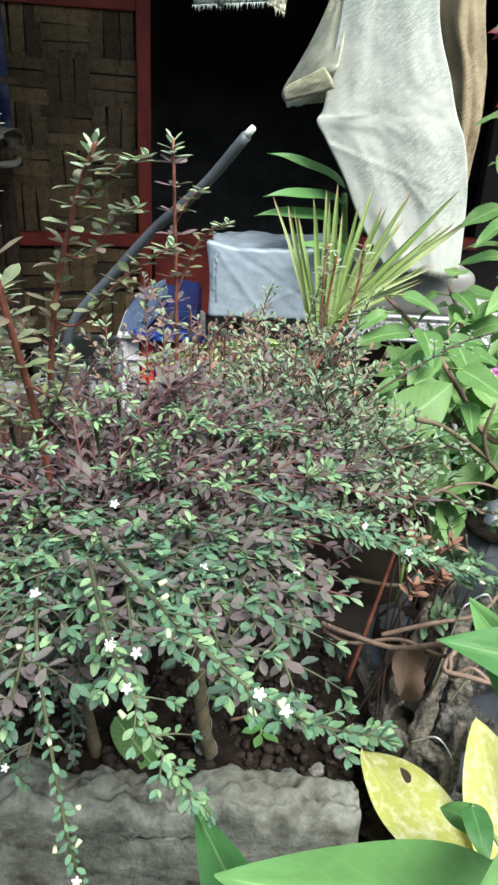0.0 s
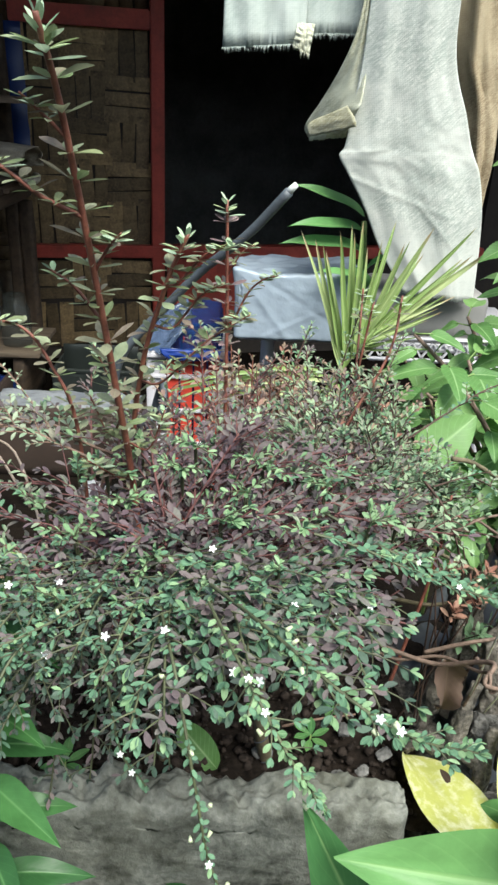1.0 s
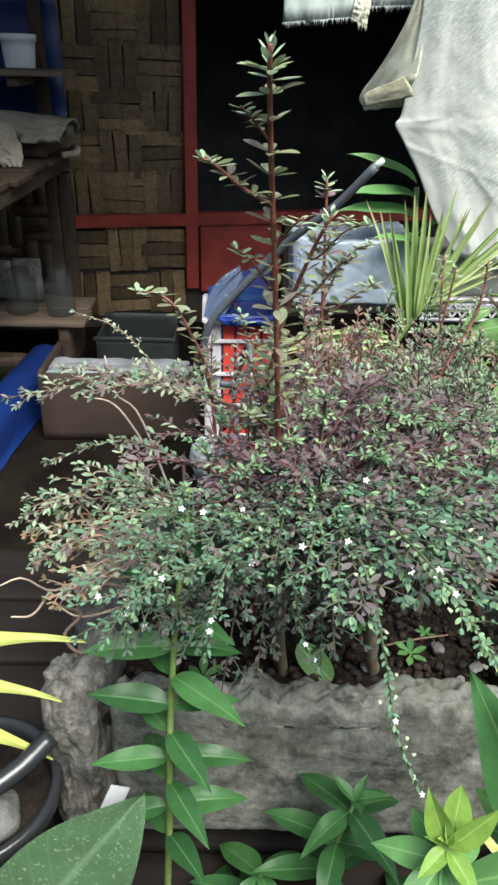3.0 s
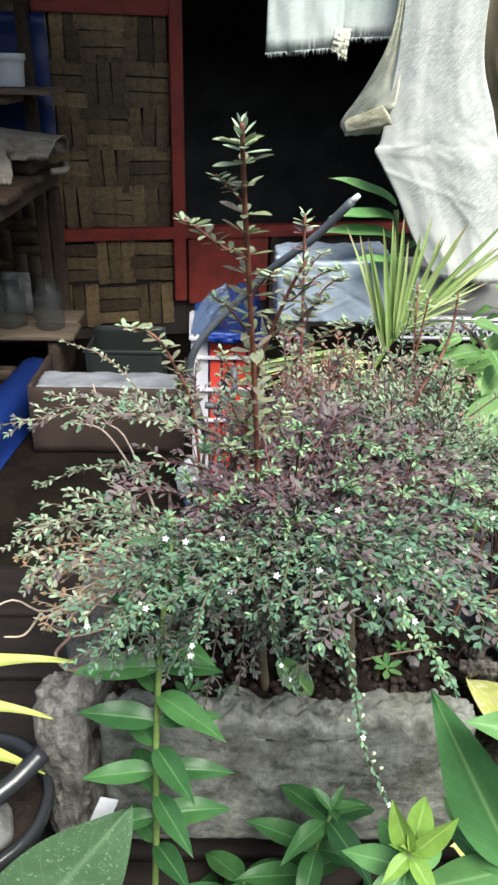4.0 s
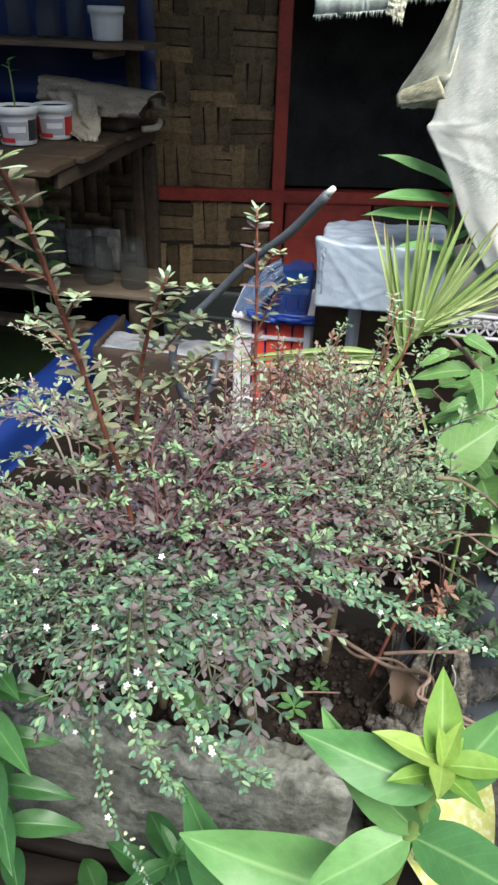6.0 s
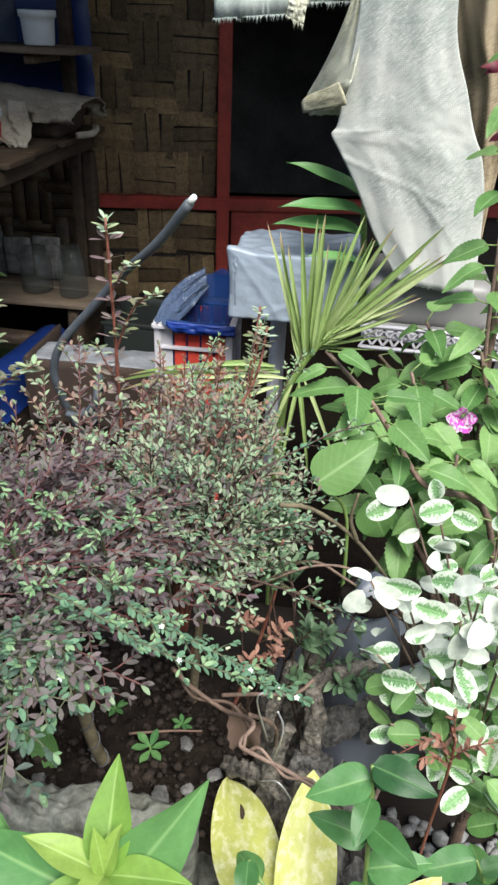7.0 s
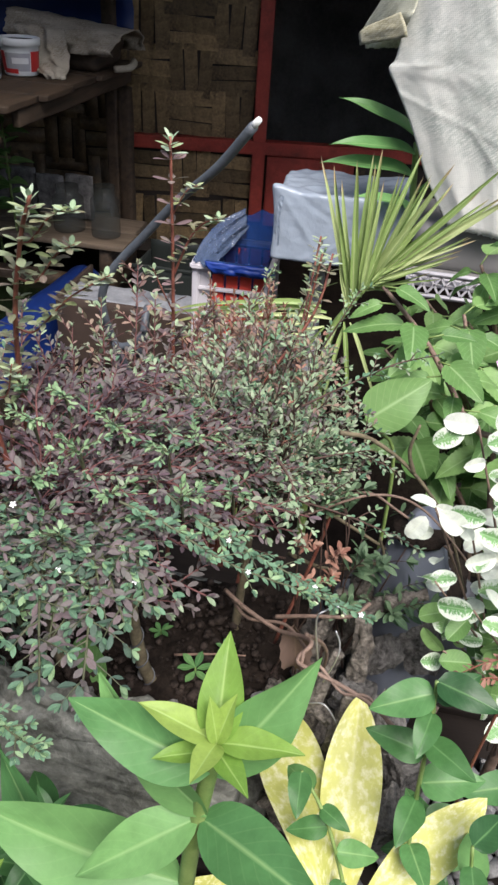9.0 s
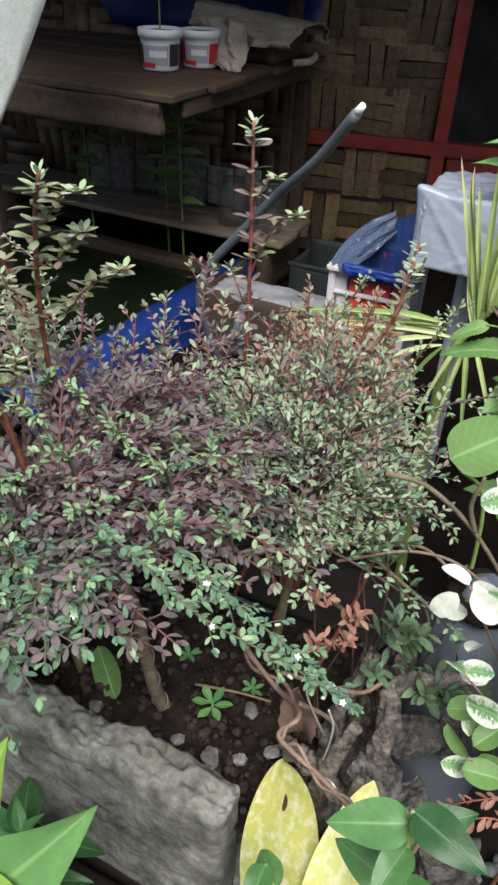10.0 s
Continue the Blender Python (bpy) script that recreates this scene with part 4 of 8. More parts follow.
for sx in (-1, 1):
    for sy in (-1, 1):
        hamper_piece("post", (0.02, 0.02, 0.72), (0.105 * sx, 0.095 * sy, 0.362), M_WHITEPL)
for k in range(6):
    z = 0.08 + k * 0.115
    for sy in (-1, 1):
        hamper_piece("band", (0.2, 0.012, 0.012), (0, 0.097 * sy, z), M_WHITEPL, 0.003)
    for sx in (-1, 1):
        hamper_piece("band", (0.012, 0.18, 0.012), (0.107 * sx, 0, z), M_WHITEPL, 0.003)
for sy in (-1, 1):
    for k in range(5):
        hamper_piece("slat", (0.034, 0.006, 0.69), (-0.08 + 0.04 * k, 0.091 * sy, 0.37), M_REDPL if k else M_WHITEPL, 0.002)
hamper_piece("side_panel", (0.005, 0.18, 0.7), (-0.1, 0, 0.37), M_WHITEPL, 0.001)
hamper_piece("side_panel", (0.005, 0.18, 0.7), (0.1, 0, 0.37), M_WHITEPL, 0.001)
hamper_piece("floor_panel", (0.2, 0.18, 0.01), (0, 0, 0.02), M_WHITEPL)
for sy in (-1, 1):
    hamper_piece("rim", (0.24, 0.018, 0.02), (0, 0.105 * sy, 0.728), M_WHITEPL, 0.005)
for sx in (-1, 1):
    hamper_piece("rim", (0.018, 0.192, 0.02), (0.111 * sx, 0, 0.728), M_WHITEPL, 0.005)


def crumpled(size, seed, amp=0.12, freq=3.2, cuts=4, flat=None):
    bm = bmesh.new()
    bmesh.ops.create_icosphere(bm, subdivisions=cuts, radius=1.0)
    for v in bm.verts:
        q = v.co * freq + Vector((seed, seed * 2, 0))
        ridge = 1 - 2 * abs(noise.noise(q))
        w = 1 + amp * ridge + amp * 0.5 * (1 - 2 * abs(noise.noise(q * 2.3)))
        p = v.co * w
        v.co = Vector((p.x * size[0], p.y * size[1], (max(p.z, flat) if flat is not None else p.z) * size[2]))
    return bm


def open_bag(levels, n=120, amp=0.010):
    """A film bag with an open mouth: levels of (scale, height, raise of the far side)."""
    bm = bmesh.new()
    rings = []
    for li, (sc, z, raise_) in enumerate(levels):
        ring = []
        for k in range(n):
            g = 2 * math.pi * k / n
            c, s_ = math.cos(g), math.sin(g)
            m_ = max(abs(c), abs(s_)) ** 0.85
            x, y = 0.105 * sc * c / m_, 0.095 * sc * s_ / m_
            ridge = 1 - 2.4 * abs(noise.noise(Vector((c * 7 + li * 0.12, s_ * 7, li * 0.22))))
            w = amp * (ridge + 0.7 * (1 - 2 * abs(noise.noise(Vector((c * 15, s_ * 15, li * 0.5))))) - 0.8)
            far = min(1.0, max(0.0, 0.2 + 0.6 * s_ + 0.5 * c)) if y > -0.075 else 0.0
            crest = raise_ * far * (1 + 0.15 * noise.noise(Vector((c * 3, s_ * 3, 3.0))))
            w *= 1 - 0.75 * li / (len(levels) - 1)
            ring.append(bm.verts.new((x + w * c, y + w * s_, z + crest + w * 0.5)))
        rings.append(ring)
    for a, b in zip(rings, rings[1:]):
        for k in range(n):
            bm.faces.new((a[k], a[(k + 1) % n], b[(k + 1) % n], b[k]))
    bm.faces.new(rings[0][::-1])
    return bm


bag = thing("blue_plastic_bag", (-0.142, 1.725, 0.4), "open translucent blue plastic bag lining the hamper", "plastic bag")
o = part("film", open_bag([(0.5, 0.42, 0), (0.80, 0.50, 0), (0.84, 0.58, 0), (0.86, 0.64, 0.0), (0.90, 0.69, 0.01), (0.94, 0.715, 0.022), (0.97, 0.73, 0.042), (0.99, 0.738, 0.062), (1.0, 0.742, 0.080), (1.0, 0.744, 0.096)]), M_BLUEBAG)
o.matrix_basis = HAMPER
adopt(o, bag)
o = part("loose_fold", sheet_bm([(-0.114, -0.10, 0.742), (-0.100, -0.02, 0.778), (-0.060, 0.05, 0.815), (0.0, 0.092, 0.845)], [(-0.05, -0.112, 0.732), (-0.05, -0.05, 0.725), (-0.03, 0.01, 0.735), (0.015, 0.07, 0.79)], 34, 34, 0.010, ((0.2, 0.009, 0.04), (0.38, -0.007, 0.05), (0.6, 0.010, 0.04), (0.8, -0.006, 0.05)), 0.014, 4), M_SMOKE, None, "smoky translucent film")
o.matrix_basis = HAMPER
adopt(thicken(o, 0.0008), bag)
o = part("folded_rim", sheet_bm([(-0.075, -0.120, 0.752), (-0.07, -0.124, 0.738), (-0.05, -0.124, 0.722)], [(0.125, -0.120, 0.750), (0.125, -0.124, 0.735), (0.125, -0.123, 0.722)], 30, 6, 0.003, (), 0.006, 2, 0.008), M_DRUM)
o.matrix_basis = HAMPER
adopt(thicken(o, 0.002), bag)

rack = thing("plastic_rack", (0.31, 1.6, 0), "white plastic rack with lattice edge beneath bag and basin", "rack")
part("top", box_bm((0.38, 0.36, 0.014), (0.45, 1.6, 0.68), 0.004), M_WHITEPL, rack)
part("side_shelf", box_bm((0.278, 0.26, 0.014), (0.12, 1.65, 0.66), 0.004), M_WHITEPL, rack)
for z in (0.657, 0.703):
    part("edge_bar", box_bm((0.38, 0.01, 0.008), (0.45, 1.418, z), 0.002), M_WHITEPL, rack)
for k in range(17):
    for s_ in (-1, 1):
        bmx = box_bm((0.004, 0.004, 0.056), (0, 0, 0), 0.0)
        bmesh.ops.transform(bmx, matrix=pose(0.272 + 0.022 * k, 1.418, 0.68, 0, 32 * s_, 0), verts=bmx.verts)
        part("lattice_bar", bmx, M_WHITEPL, rack, "", False)
for x in (0.06, 0.62):
    for y in (1.68, 1.76):
        part("leg", box_bm((0.03, 0.03, 0.655), (x, y, 0.328), 0.004), M_WHITEPL, rack)

clear_bag = thing("clear_plastic_bag", (0.1, 1.58, 0), "bulging clear plastic bag resting on the rack", "plastic bag")
bm = rough_box((0.270, 0.21, 0.135), (0.110, 1.585, 0.736), 44, 0.004, 14, 2, 0.05)
for v in bm.verts:
    v.co.y += 0.05 * (v.co.z - 0.74)
    if v.co.z > 0.74:
        v.co.z += 0.005 * (1 - 2 * abs(noise.noise(v.co * 20))) + 0.03 * max(0.0, v.co.x)
        peak = math.exp(-((v.co - Vector((-0.02, 1.49, 0.80))).length / 0.028) ** 2)
        v.co += Vector((-0.008, -0.004, 0.016)) * peak
crease(bm, (-0.01, 0.80), (0.10, 0.66), 0.002, 0.006)
crease(bm, (0.03, 0.80), (0.20, 0.70), -0.0015, 0.006)
crease(bm, (0.05, 0.68), (0.21, 0.76), 0.0015, 0.005)
part("film", bm, M_CLEAR, clear_bag)
part("gathered_edge", sheet_bm([(-0.022, 1.487, 0.805), (-0.024, 1.485, 0.76), (-0.022, 1.487, 0.70)], [(-0.006, 1.474, 0.800), (-0.010, 1.473, 0.76), (-0.008, 1.475, 0.70)], 8, 30, 0.0, ((0.4, 0.003, 0.2),), 0.004, 3), M_CLEAR, clear_bag, "crimped edge of the bag")
basin = thing("grey_basin", (0.4, 1.56, 0.687), "grey plastic basin turned over on the rack", "basin")
part("body", rough_box((0.25, 0.2, 0.1), (0.385, 1.55, 0.742), 10, 0.003, 6, 5, 0.25), M_GREYPL, basin)
part("rim", rough_box((0.27, 0.22, 0.012), (0.385, 1.55, 0.694), 8, 0.001, 6, 5, 0.4), M_GREYPL, basin)

# ---- hanging cloths ----
bm = sheet_bm(
    [(0.20, 1.48, 1.75), (0.195, 1.46, 1.40), (0.190, 1.45, 1.224), (0.178, 1.45, 1.12), (0.172, 1.45, 1.066), (0.163, 1.45, 1.048), (0.182, 1.45, 1.018), (0.22, 1.445, 0.957), (0.261, 1.44, 0.878), (0.315, 1.43, 0.800)],
    [(0.34, 1.46, 1.75), (0.345, 1.43, 1.40), (0.352, 1.43, 1.23), (0.388, 1.43, 1.13), (0.402, 1.43, 1.09), (0.415, 1.43, 1.06), (0.431, 1.43, 1.03), (0.446, 1.43, 0.974), (0.455, 1.43, 0.905), (0.462, 1.43, 0.787)],
    56, 110, 0.012, ((0.22, 0.004, 0.1), (0.66, 0.006, 0.18)), 0.0022, 2, 0.010)
crease(bm, (0.19, 1.01), (0.36, 0.955), 0.0014, 0.004)
crease(bm, (0.33, 0.96), (0.41, 0.88), 0.0013, 0.004)
crease(bm, (0.20, 1.05), (0.42, 0.99), -0.0009, 0.016)
crease(bm, (0.21, 0.99), (0.33, 0.84), 0.0008, 0.008)
crease(bm, (0.23, 1.20), (0.36, 1.10), 0.0006, 0.012)
sack = part("woven_sack", bm, M_SACK)
tagged(thicken(sack, 0.0015), "dirty white woven plastic sack hung as a curtain", "sack")
flap = part("flap", sheet_bm(
    [(0.186, 1.455, 1.34), (0.176, 1.462, 1.262), (0.158, 1.48, 1.206), (0.128, 1.52, 1.143), (0.102, 1.56, 1.094), (0.112, 1.55, 1.072)],
    [(0.200, 1.455, 1.34), (0.200, 1.45, 1.25), (0.198, 1.445, 1.19), (0.192, 1.43, 1.145), (0.186, 1.43, 1.128), (0.174, 1.47, 1.085)], 24, 40, -0.006, ((0.45, 0.006, 0.12),), 0.003, 8, 0.010), M_SACKOLD)
adopt(thicken(flap, 0.0015), sack)
hem = part("turned_hem", sheet_bm([(0.108, 1.505, 1.104), (0.100, 1.50, 1.094), (0.104, 1.495, 1.078)], [(0.168, 1.44, 1.135), (0.180, 1.425, 1.118), (0.186, 1.42, 1.103)], 16, 10, 0.004, (), 0.003, 4, 0.004), M_HEM, None, "tan inner side of the sack turned up")
adopt(thicken(hem, 0.0015), sack)
rag_top = thing("torn_sack_strip", (0.07, 1.51, 1.7), "torn white woven sack strip with frayed lower edge", "sack")
for x0, x1, z0, z1, y0, cloth, seed in ((-0.067, 0.088, 1.226, 1.240, 1.500, M_STRIP, 5), (0.066, 0.208, 1.256, 1.262, 1.515, M_STRIP, 7), (0.064, 0.098, 1.236, 1.222, 1.490, M_SACKOLD, 3)):
    zt = 1.7 if x1 - x0 > 0.05 else 1.268
    o = part("torn_piece", sheet_bm([(x0 + 0.006, y0 + 0.01, zt), (x0 + 0.003, y0, 0.5 * (zt + z0)), (x0, y0, z0)], [(x1 + 0.004, y0 + 0.012, zt), (x1, y0 + 0.004, 0.5 * (zt + z1)), (x1 - 0.003, y0 + 0.006, z1)], 36, 24, 0.0, ((0.3, 0.006, 0.16), (0.75, 0.005, 0.14)), 0.004, seed, 0.012), cloth)
    adopt(thicken(o, 0.0015), rag_top)
    fr = Bunch()
    count = int((x1 - x0) / 0.0021)
    for i in range(count):
        q = i / (count - 1)
        p = Vector((x0 + (x1 - 0.003 - x0) * q, y0 + 0.006 * q - 0.006, z0 + (z1 - z0) * q - 0.004))
        ln = rand(0.002, 0.012) + 0.010 * max(0.0, noise.noise(Vector((q * 9, seed, 0))))
        fr.tube([p, p + Vector((rand(-0.003, 0.003), rand(-0.002, 0.002), -ln))], 0.0007, 0.0004, 4)
    fr.part("fringe", cloth, rag_top, "", "stuff")
tan = part("tan_sheet", sheet_bm([(0.33, 1.56, 1.75), (0.345, 1.55, 1.3), (0.39, 1.55, 1.12), (0.42, 1.55, 0.9), (0.44, 1.55, 0.78)], [(0.46, 1.52, 1.75), (0.45, 1.52, 1.3), (0.48, 1.52, 1.12), (0.475, 1.52, 0.95), (0.47, 1.52, 0.84)], 20, 30, 0.02, ((0.5, 0.02, 0.1),), 0.012, 9), M_TAN)
tagged(thicken(tan, 0.0015), "tan stained sheet hanging behind the white sack", "sheet")
pole = part("hanging_pole", lathe([(0.012, -1.3), (0.013, 0), (0.012, 1.3)], 10), M_OLDWOOD)
pole.matrix_basis = look((0.05, 1.49, 1.75), (1.0, 1.47, 1.75))
for x in (-1.24, 1.34):
    part("post", rough_box((0.05, 0.05, 1.74), (x, 1.48, 0.87), 5, 0.004, 8, x), M_OLDWOOD, pole)
tagged(pole, "wooden pole under the eave carrying the cloths", "pole")
near_tarp = part("grey_sheet", sheet_bm([(-1.15, 1.47, 1.75), (-1.12, 1.47, 1.2), (-1.06, 1.47, 0.7)], [(-0.515, 1.47, 1.75), (-0.785, 1.47, 1.16), (-1.04, 1.47, 0.76)], 10, 10, 0.01, (), 0.01, 6), M_STRIP)
tagged(thicken(near_tarp, 0.0015), "pale grey hanging sheet at the porch end", "sheet")

# ---- hose ----
hose = thing("garden_hose", (-0.15, 0.92, 0.72), "dark grey hose with pale cut end rising from the shrubs", "hose")
hose_pipe = tube_part("pipe", [(-0.165, 1.02, 0.58), (-0.180, 0.985, 0.66), (-0.192, 0.962, 0.73), (-0.192, 0.956, 0.772), (-0.172, 0.952, 0.815), (-0.122, 0.946, 0.872), (-0.070, 0.93, 0.930), (-0.012, 0.90, 0.984), (0.036, 0.872, 1.042)], 0.0064, 0.0060, M_HOSE, hose, 60, 12)
tube_part("cut_end", [(0.034, 0.8735, 1.040), (0.043, 0.866, 1.0505)], 0.0046, 0.0036, M_CUT, hose_pipe, 3, 12)
tube_part("hooked_end", [(-0.150, 0.99, 0.66), (-0.136, 0.985, 0.72), (-0.124, 0.96, 0.758), (-0.121, 0.94, 0.752), (-0.121, 0.93, 0.734), (-0.134, 0.928, 0.715), (-0.152, 0.928, 0.706), (-0.168, 0.93, 0.706)], 0.0060, 0.0056, M_HOSE, hose, 40, 12)

# ---- plank bench and planter ----
bench = thing("plank_bench", (-0.1, 0.65, 0), "low plank bench under the planter and pots, darkened for shade", "bench")
for i in range(5):
    y = 0.33 + i * 0.145
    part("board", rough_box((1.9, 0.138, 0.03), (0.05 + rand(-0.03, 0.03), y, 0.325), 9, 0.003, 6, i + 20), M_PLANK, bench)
for x in (-0.8, 0.0, 0.85):
    part("leg", rough_box((0.06, 0.6, 0.31), (x, 0.62, 0.155), 3, 0.004, 6, x + 9), M_PLANK, bench)

planter = thing("cement_planter", (-0.06, 0.53, 0.34), "rough grey cement trough planter shaped like driftwood", "planter")
bm = rough_box((0.412, 0.046, 0.205), (-0.0565, 0.415, 0.482), 70, 0.0045, 11, 3, 0.30, None, 1.0)
for v in bm.verts:
    if v.co.z > 0.56:
        v.co.z += 0.013 * noise.noise(Vector((v.co.x * 38, 0.4, 2))) + 0.011 * noise.noise(Vector((v.co.x * 95, v.co.y * 70, 5))) + 0.006 * noise.noise(Vector((v.co.x * 210, v.co.y * 160, 9)))
    v.co.y += 0.0014 * noise.noise(v.co * 70)
part("front_wall", bm, M_CEMENT, planter)
part("back_wall", rough_box((0.44, 0.04, 0.135), (-0.05, 0.67, 0.4475), 14, 0.014, 9, 6, 0.45), M_CEMENT, planter)
bm = rough_box((0.05, 0.26, 0.22), (-0.29, 0.535, 0.49), 18, 0.03, 22, 8, 0.45, None, 0.35)
part("end_wall", bm, M_BARK, planter, "gnarled bark-like cement end")
bm = rough_box((0.05, 0.06, 0.225), (-0.303, 0.42, 0.495), 26, 0.030, 30, 1.3, 0.4, None, 0.3)
part("end_knob", bm, M_BARK, planter, "gnarled bark-like cement knob")
part("end_wall", rough_box((0.045, 0.24, 0.145), (0.197, 0.56, 0.455), 34, 0.032, 40, 11, 0.45), M_DRIFT, planter, "gnarled bark-like cement end")
part("base_slab", rough_box((0.46, 0.26, 0.04), (-0.055, 0.54, 0.392), 8, 0.006, 9, 4), M_CEMENT, planter)
for x in (-0.22, 0.12):
    part("foot", rough_box((0.06, 0.2, 0.034), (x, 0.54, 0.357), 4, 0.004, 12, x), M_CEMENT, planter)

bm = bmesh.new()
bmesh.ops.create_grid(bm, x_segments=90, y_segments=46, size=1.0)
for v in bm.verts:
    x, y = -0.05 + v.co.x * 0.235, 0.545 + v.co.y * 0.125
    z = 0.528 + 0.012 * noise.noise(Vector((x * 14, y * 14, 1))) + 0.007 * noise.noise(Vector((x * 60, y * 60, 2))) + 0.004 * noise.noise(Vector((x * 160, y * 160, 3)))
    v.co = Vector((x, y, z))
soil = tagged(part("planter_soil", bm, M_SOIL), "dark crumbly potting soil in the planter", "soil", kind="stuff")
crumbs = Bunch()
for i in range(1500):
    r = 0.0018 + 0.006 * rng.random() ** 3
    b = crag_bm(r, i, 0.8, 1, 5)
    at = Vector((rand(-0.26, 0.17), rand(0.435, 0.66), 0.530 + r * 0.4))
    b.verts.index_update()
    crumbs.add([v.co + at for v in b.verts], [[v.index for v in f.verts] for f in b.faces], [[(0.5, 0.5)] * len(f.verts) for f in b.faces])
    b.free()
crumbs.part("soil_crumbs", M_CRUMB, soil, "", "stuff")
for x, y, r in ((0.098, 0.465, 0.011), (0.06, 0.47, 0.007), (0.125, 0.48, 0.008), (-0.03, 0.46, 0.009), (0.02, 0.50, 0.008), (0.15, 0.50, 0.009), (0.11, 0.53, 0.009), (-0.15, 0.45, 0.010)):
    o = part("stone", crag_bm(r, int(x * 500), 0.8), M_ROCK, None, "", False)
    o.location = (x, y, 0.533 + r * 0.45)
    tagged(o, "small grey stone lying on the soil", "stone", "stones on the soil")

# ---- shrubs in the planter ----
PETALS = flower_mesh("flower", L_PETAL, 5)


def blossoms(parent, spots, size=0.0055):
    for p in spots:
        m = Matrix.Translation(p) @ Vector((rand(-0.4, 0.4), rand(-1, -0.3), rand(0.3, 1))).to_track_quat("Z", "Y").to_matrix().to_4x4() @ Matrix.Diagonal((size, size, size, 1))
        mesh_part("flower", PETALS, parent, m)


def dome_shrub(name, base, ends, material, twig_mat, label, leaf_size, rise, side, start=0.4, r0=0.0016, wide=0.42, side_len=0.055, step=0.0085):
    t = thing(name, base, label, "shrub", "shrubs in the planter")
    leaves, twigs = Bunch(), Bunch()
    paths = []
    b0 = Vector(base)
    ends = [Vector(e) for e in ends]
    nodes = []
    if len(ends) > 40:
        for e in ends[::max(1, len(ends) // 9)]:
            n_ = b0.lerp(e, 0.5) + Vector((0, 0, 0.25 * (e.z - b0.z)))
            nodes.append(n_)
            twigs.tube(smooth_path([b0 + Vector((rand(-0.012, 0.012), rand(-0.012, 0.012), 0)), b0.lerp(n_, 0.6) + Vector((0, 0, 0.02)), n_], 8), 0.0035, 0.002, 6)
    for e in ends:
        if nodes:
            s = min(nodes, key=lambda q: (q - e).length)
            knee = s.lerp(e, 0.5) + Vector((rand(-0.012, 0.012), rand(-0.012, 0.012), 0.012 + rise))
            paths.append(branch_with_twigs(leaves, twigs, [s, knee, e], r0, leaf_size, side, side_len, 0.12, step, wide))
            continue
        flat = Vector((e.x - b0.x, e.y - b0.y, 0))
        knee = b0 + flat * rand(0.35, 0.5) + Vector((rand(-0.02, 0.02), rand(-0.02, 0.02), (e.z - b0.z) * rand(0.7, 0.85) + rise))
        s = b0 + Vector((rand(-0.02, 0.02), rand(-0.02, 0.02), 0.03))
        paths.append(branch_with_twigs(leaves, twigs, [s, knee, e], r0, leaf_size, side, side_len, start, step, wide))
    leaves.part("foliage", material, t, "", "stuff")
    twigs.part("twig_mass", twig_mat, t, "", "stuff")
    return t, paths


def pick_bin(bins, mix):
    x = rng.random() * sum(w for k, w in mix)
    for k, w in mix:
        x -= w
        if x <= 0:
            return bins[k]
    return bins[mix[0][0]]


def sprig(bins, mix, twigs, path, r0, gap, size, wide=0.38, start=0.1, tip_mix=None, miss=0.1):
    """A thin twig with pairs of leaves spread to both sides, every other pair turned upright, and a small tuft at its tip."""
    twigs.tube(path, r0, r0 * 0.5, 4, False)
    n = len(path)
    total = sum((q - p).length for p, q in zip(path, path[1:]))
    count = max(2, int(total * (1 - start) / gap))
    up = Vector((0, 0, 1))
    main = pick_bin(bins, mix)
    for i in range(count):
        t = start + (1 - start) * (i + rand(0.0, 0.5)) / count
        x = t * (n - 1)
        k = min(int(x), n - 2)
        p = path[k].lerp(path[k + 1], x - k)
        d = (path[k + 1] - path[k]).normalized()
        side = d.cross(up)
        if side.length < 0.15:
            side = Vector((math.cos(i * 1.6), math.sin(i * 1.6), 0))
        side.normalize()
        rise = side.cross(d)
        for w in (-1, 1):
            if rng.random() < miss:
                continue
            way = side * w * rand(0.5, 1.0) + d * rand(0.45, 0.95) + up * rand(-0.12, 0.3)
            if i % 3 == 2:
                way = rise * (1.0 if w > 0 else -0.45) + side * rand(-0.6, 0.6) + d * rand(0.5, 1.0)
            face = up * rand(0.5, 1.2) + rise * 0.4 + sphere_dir() * 0.6
            (main if rng.random() < 0.85 else pick_bin(bins, mix)).leaf(p, way, face, size * rand(0.7, 1.15) * (1 - 0.25 * t), wide * rand(0.85, 1.15), rand(0.1, 0.45), rand(-0.08, 0.28))
    d = (path[-1] - path[-2]).normalized()
    for w in range(5):
        way = d + sphere_dir() * 0.75
        pick_bin(bins, tip_mix or mix).leaf(path[-1], way, up + sphere_dir() * 0.4, size * rand(0.45, 0.85), wide, 0.3, 0.1)


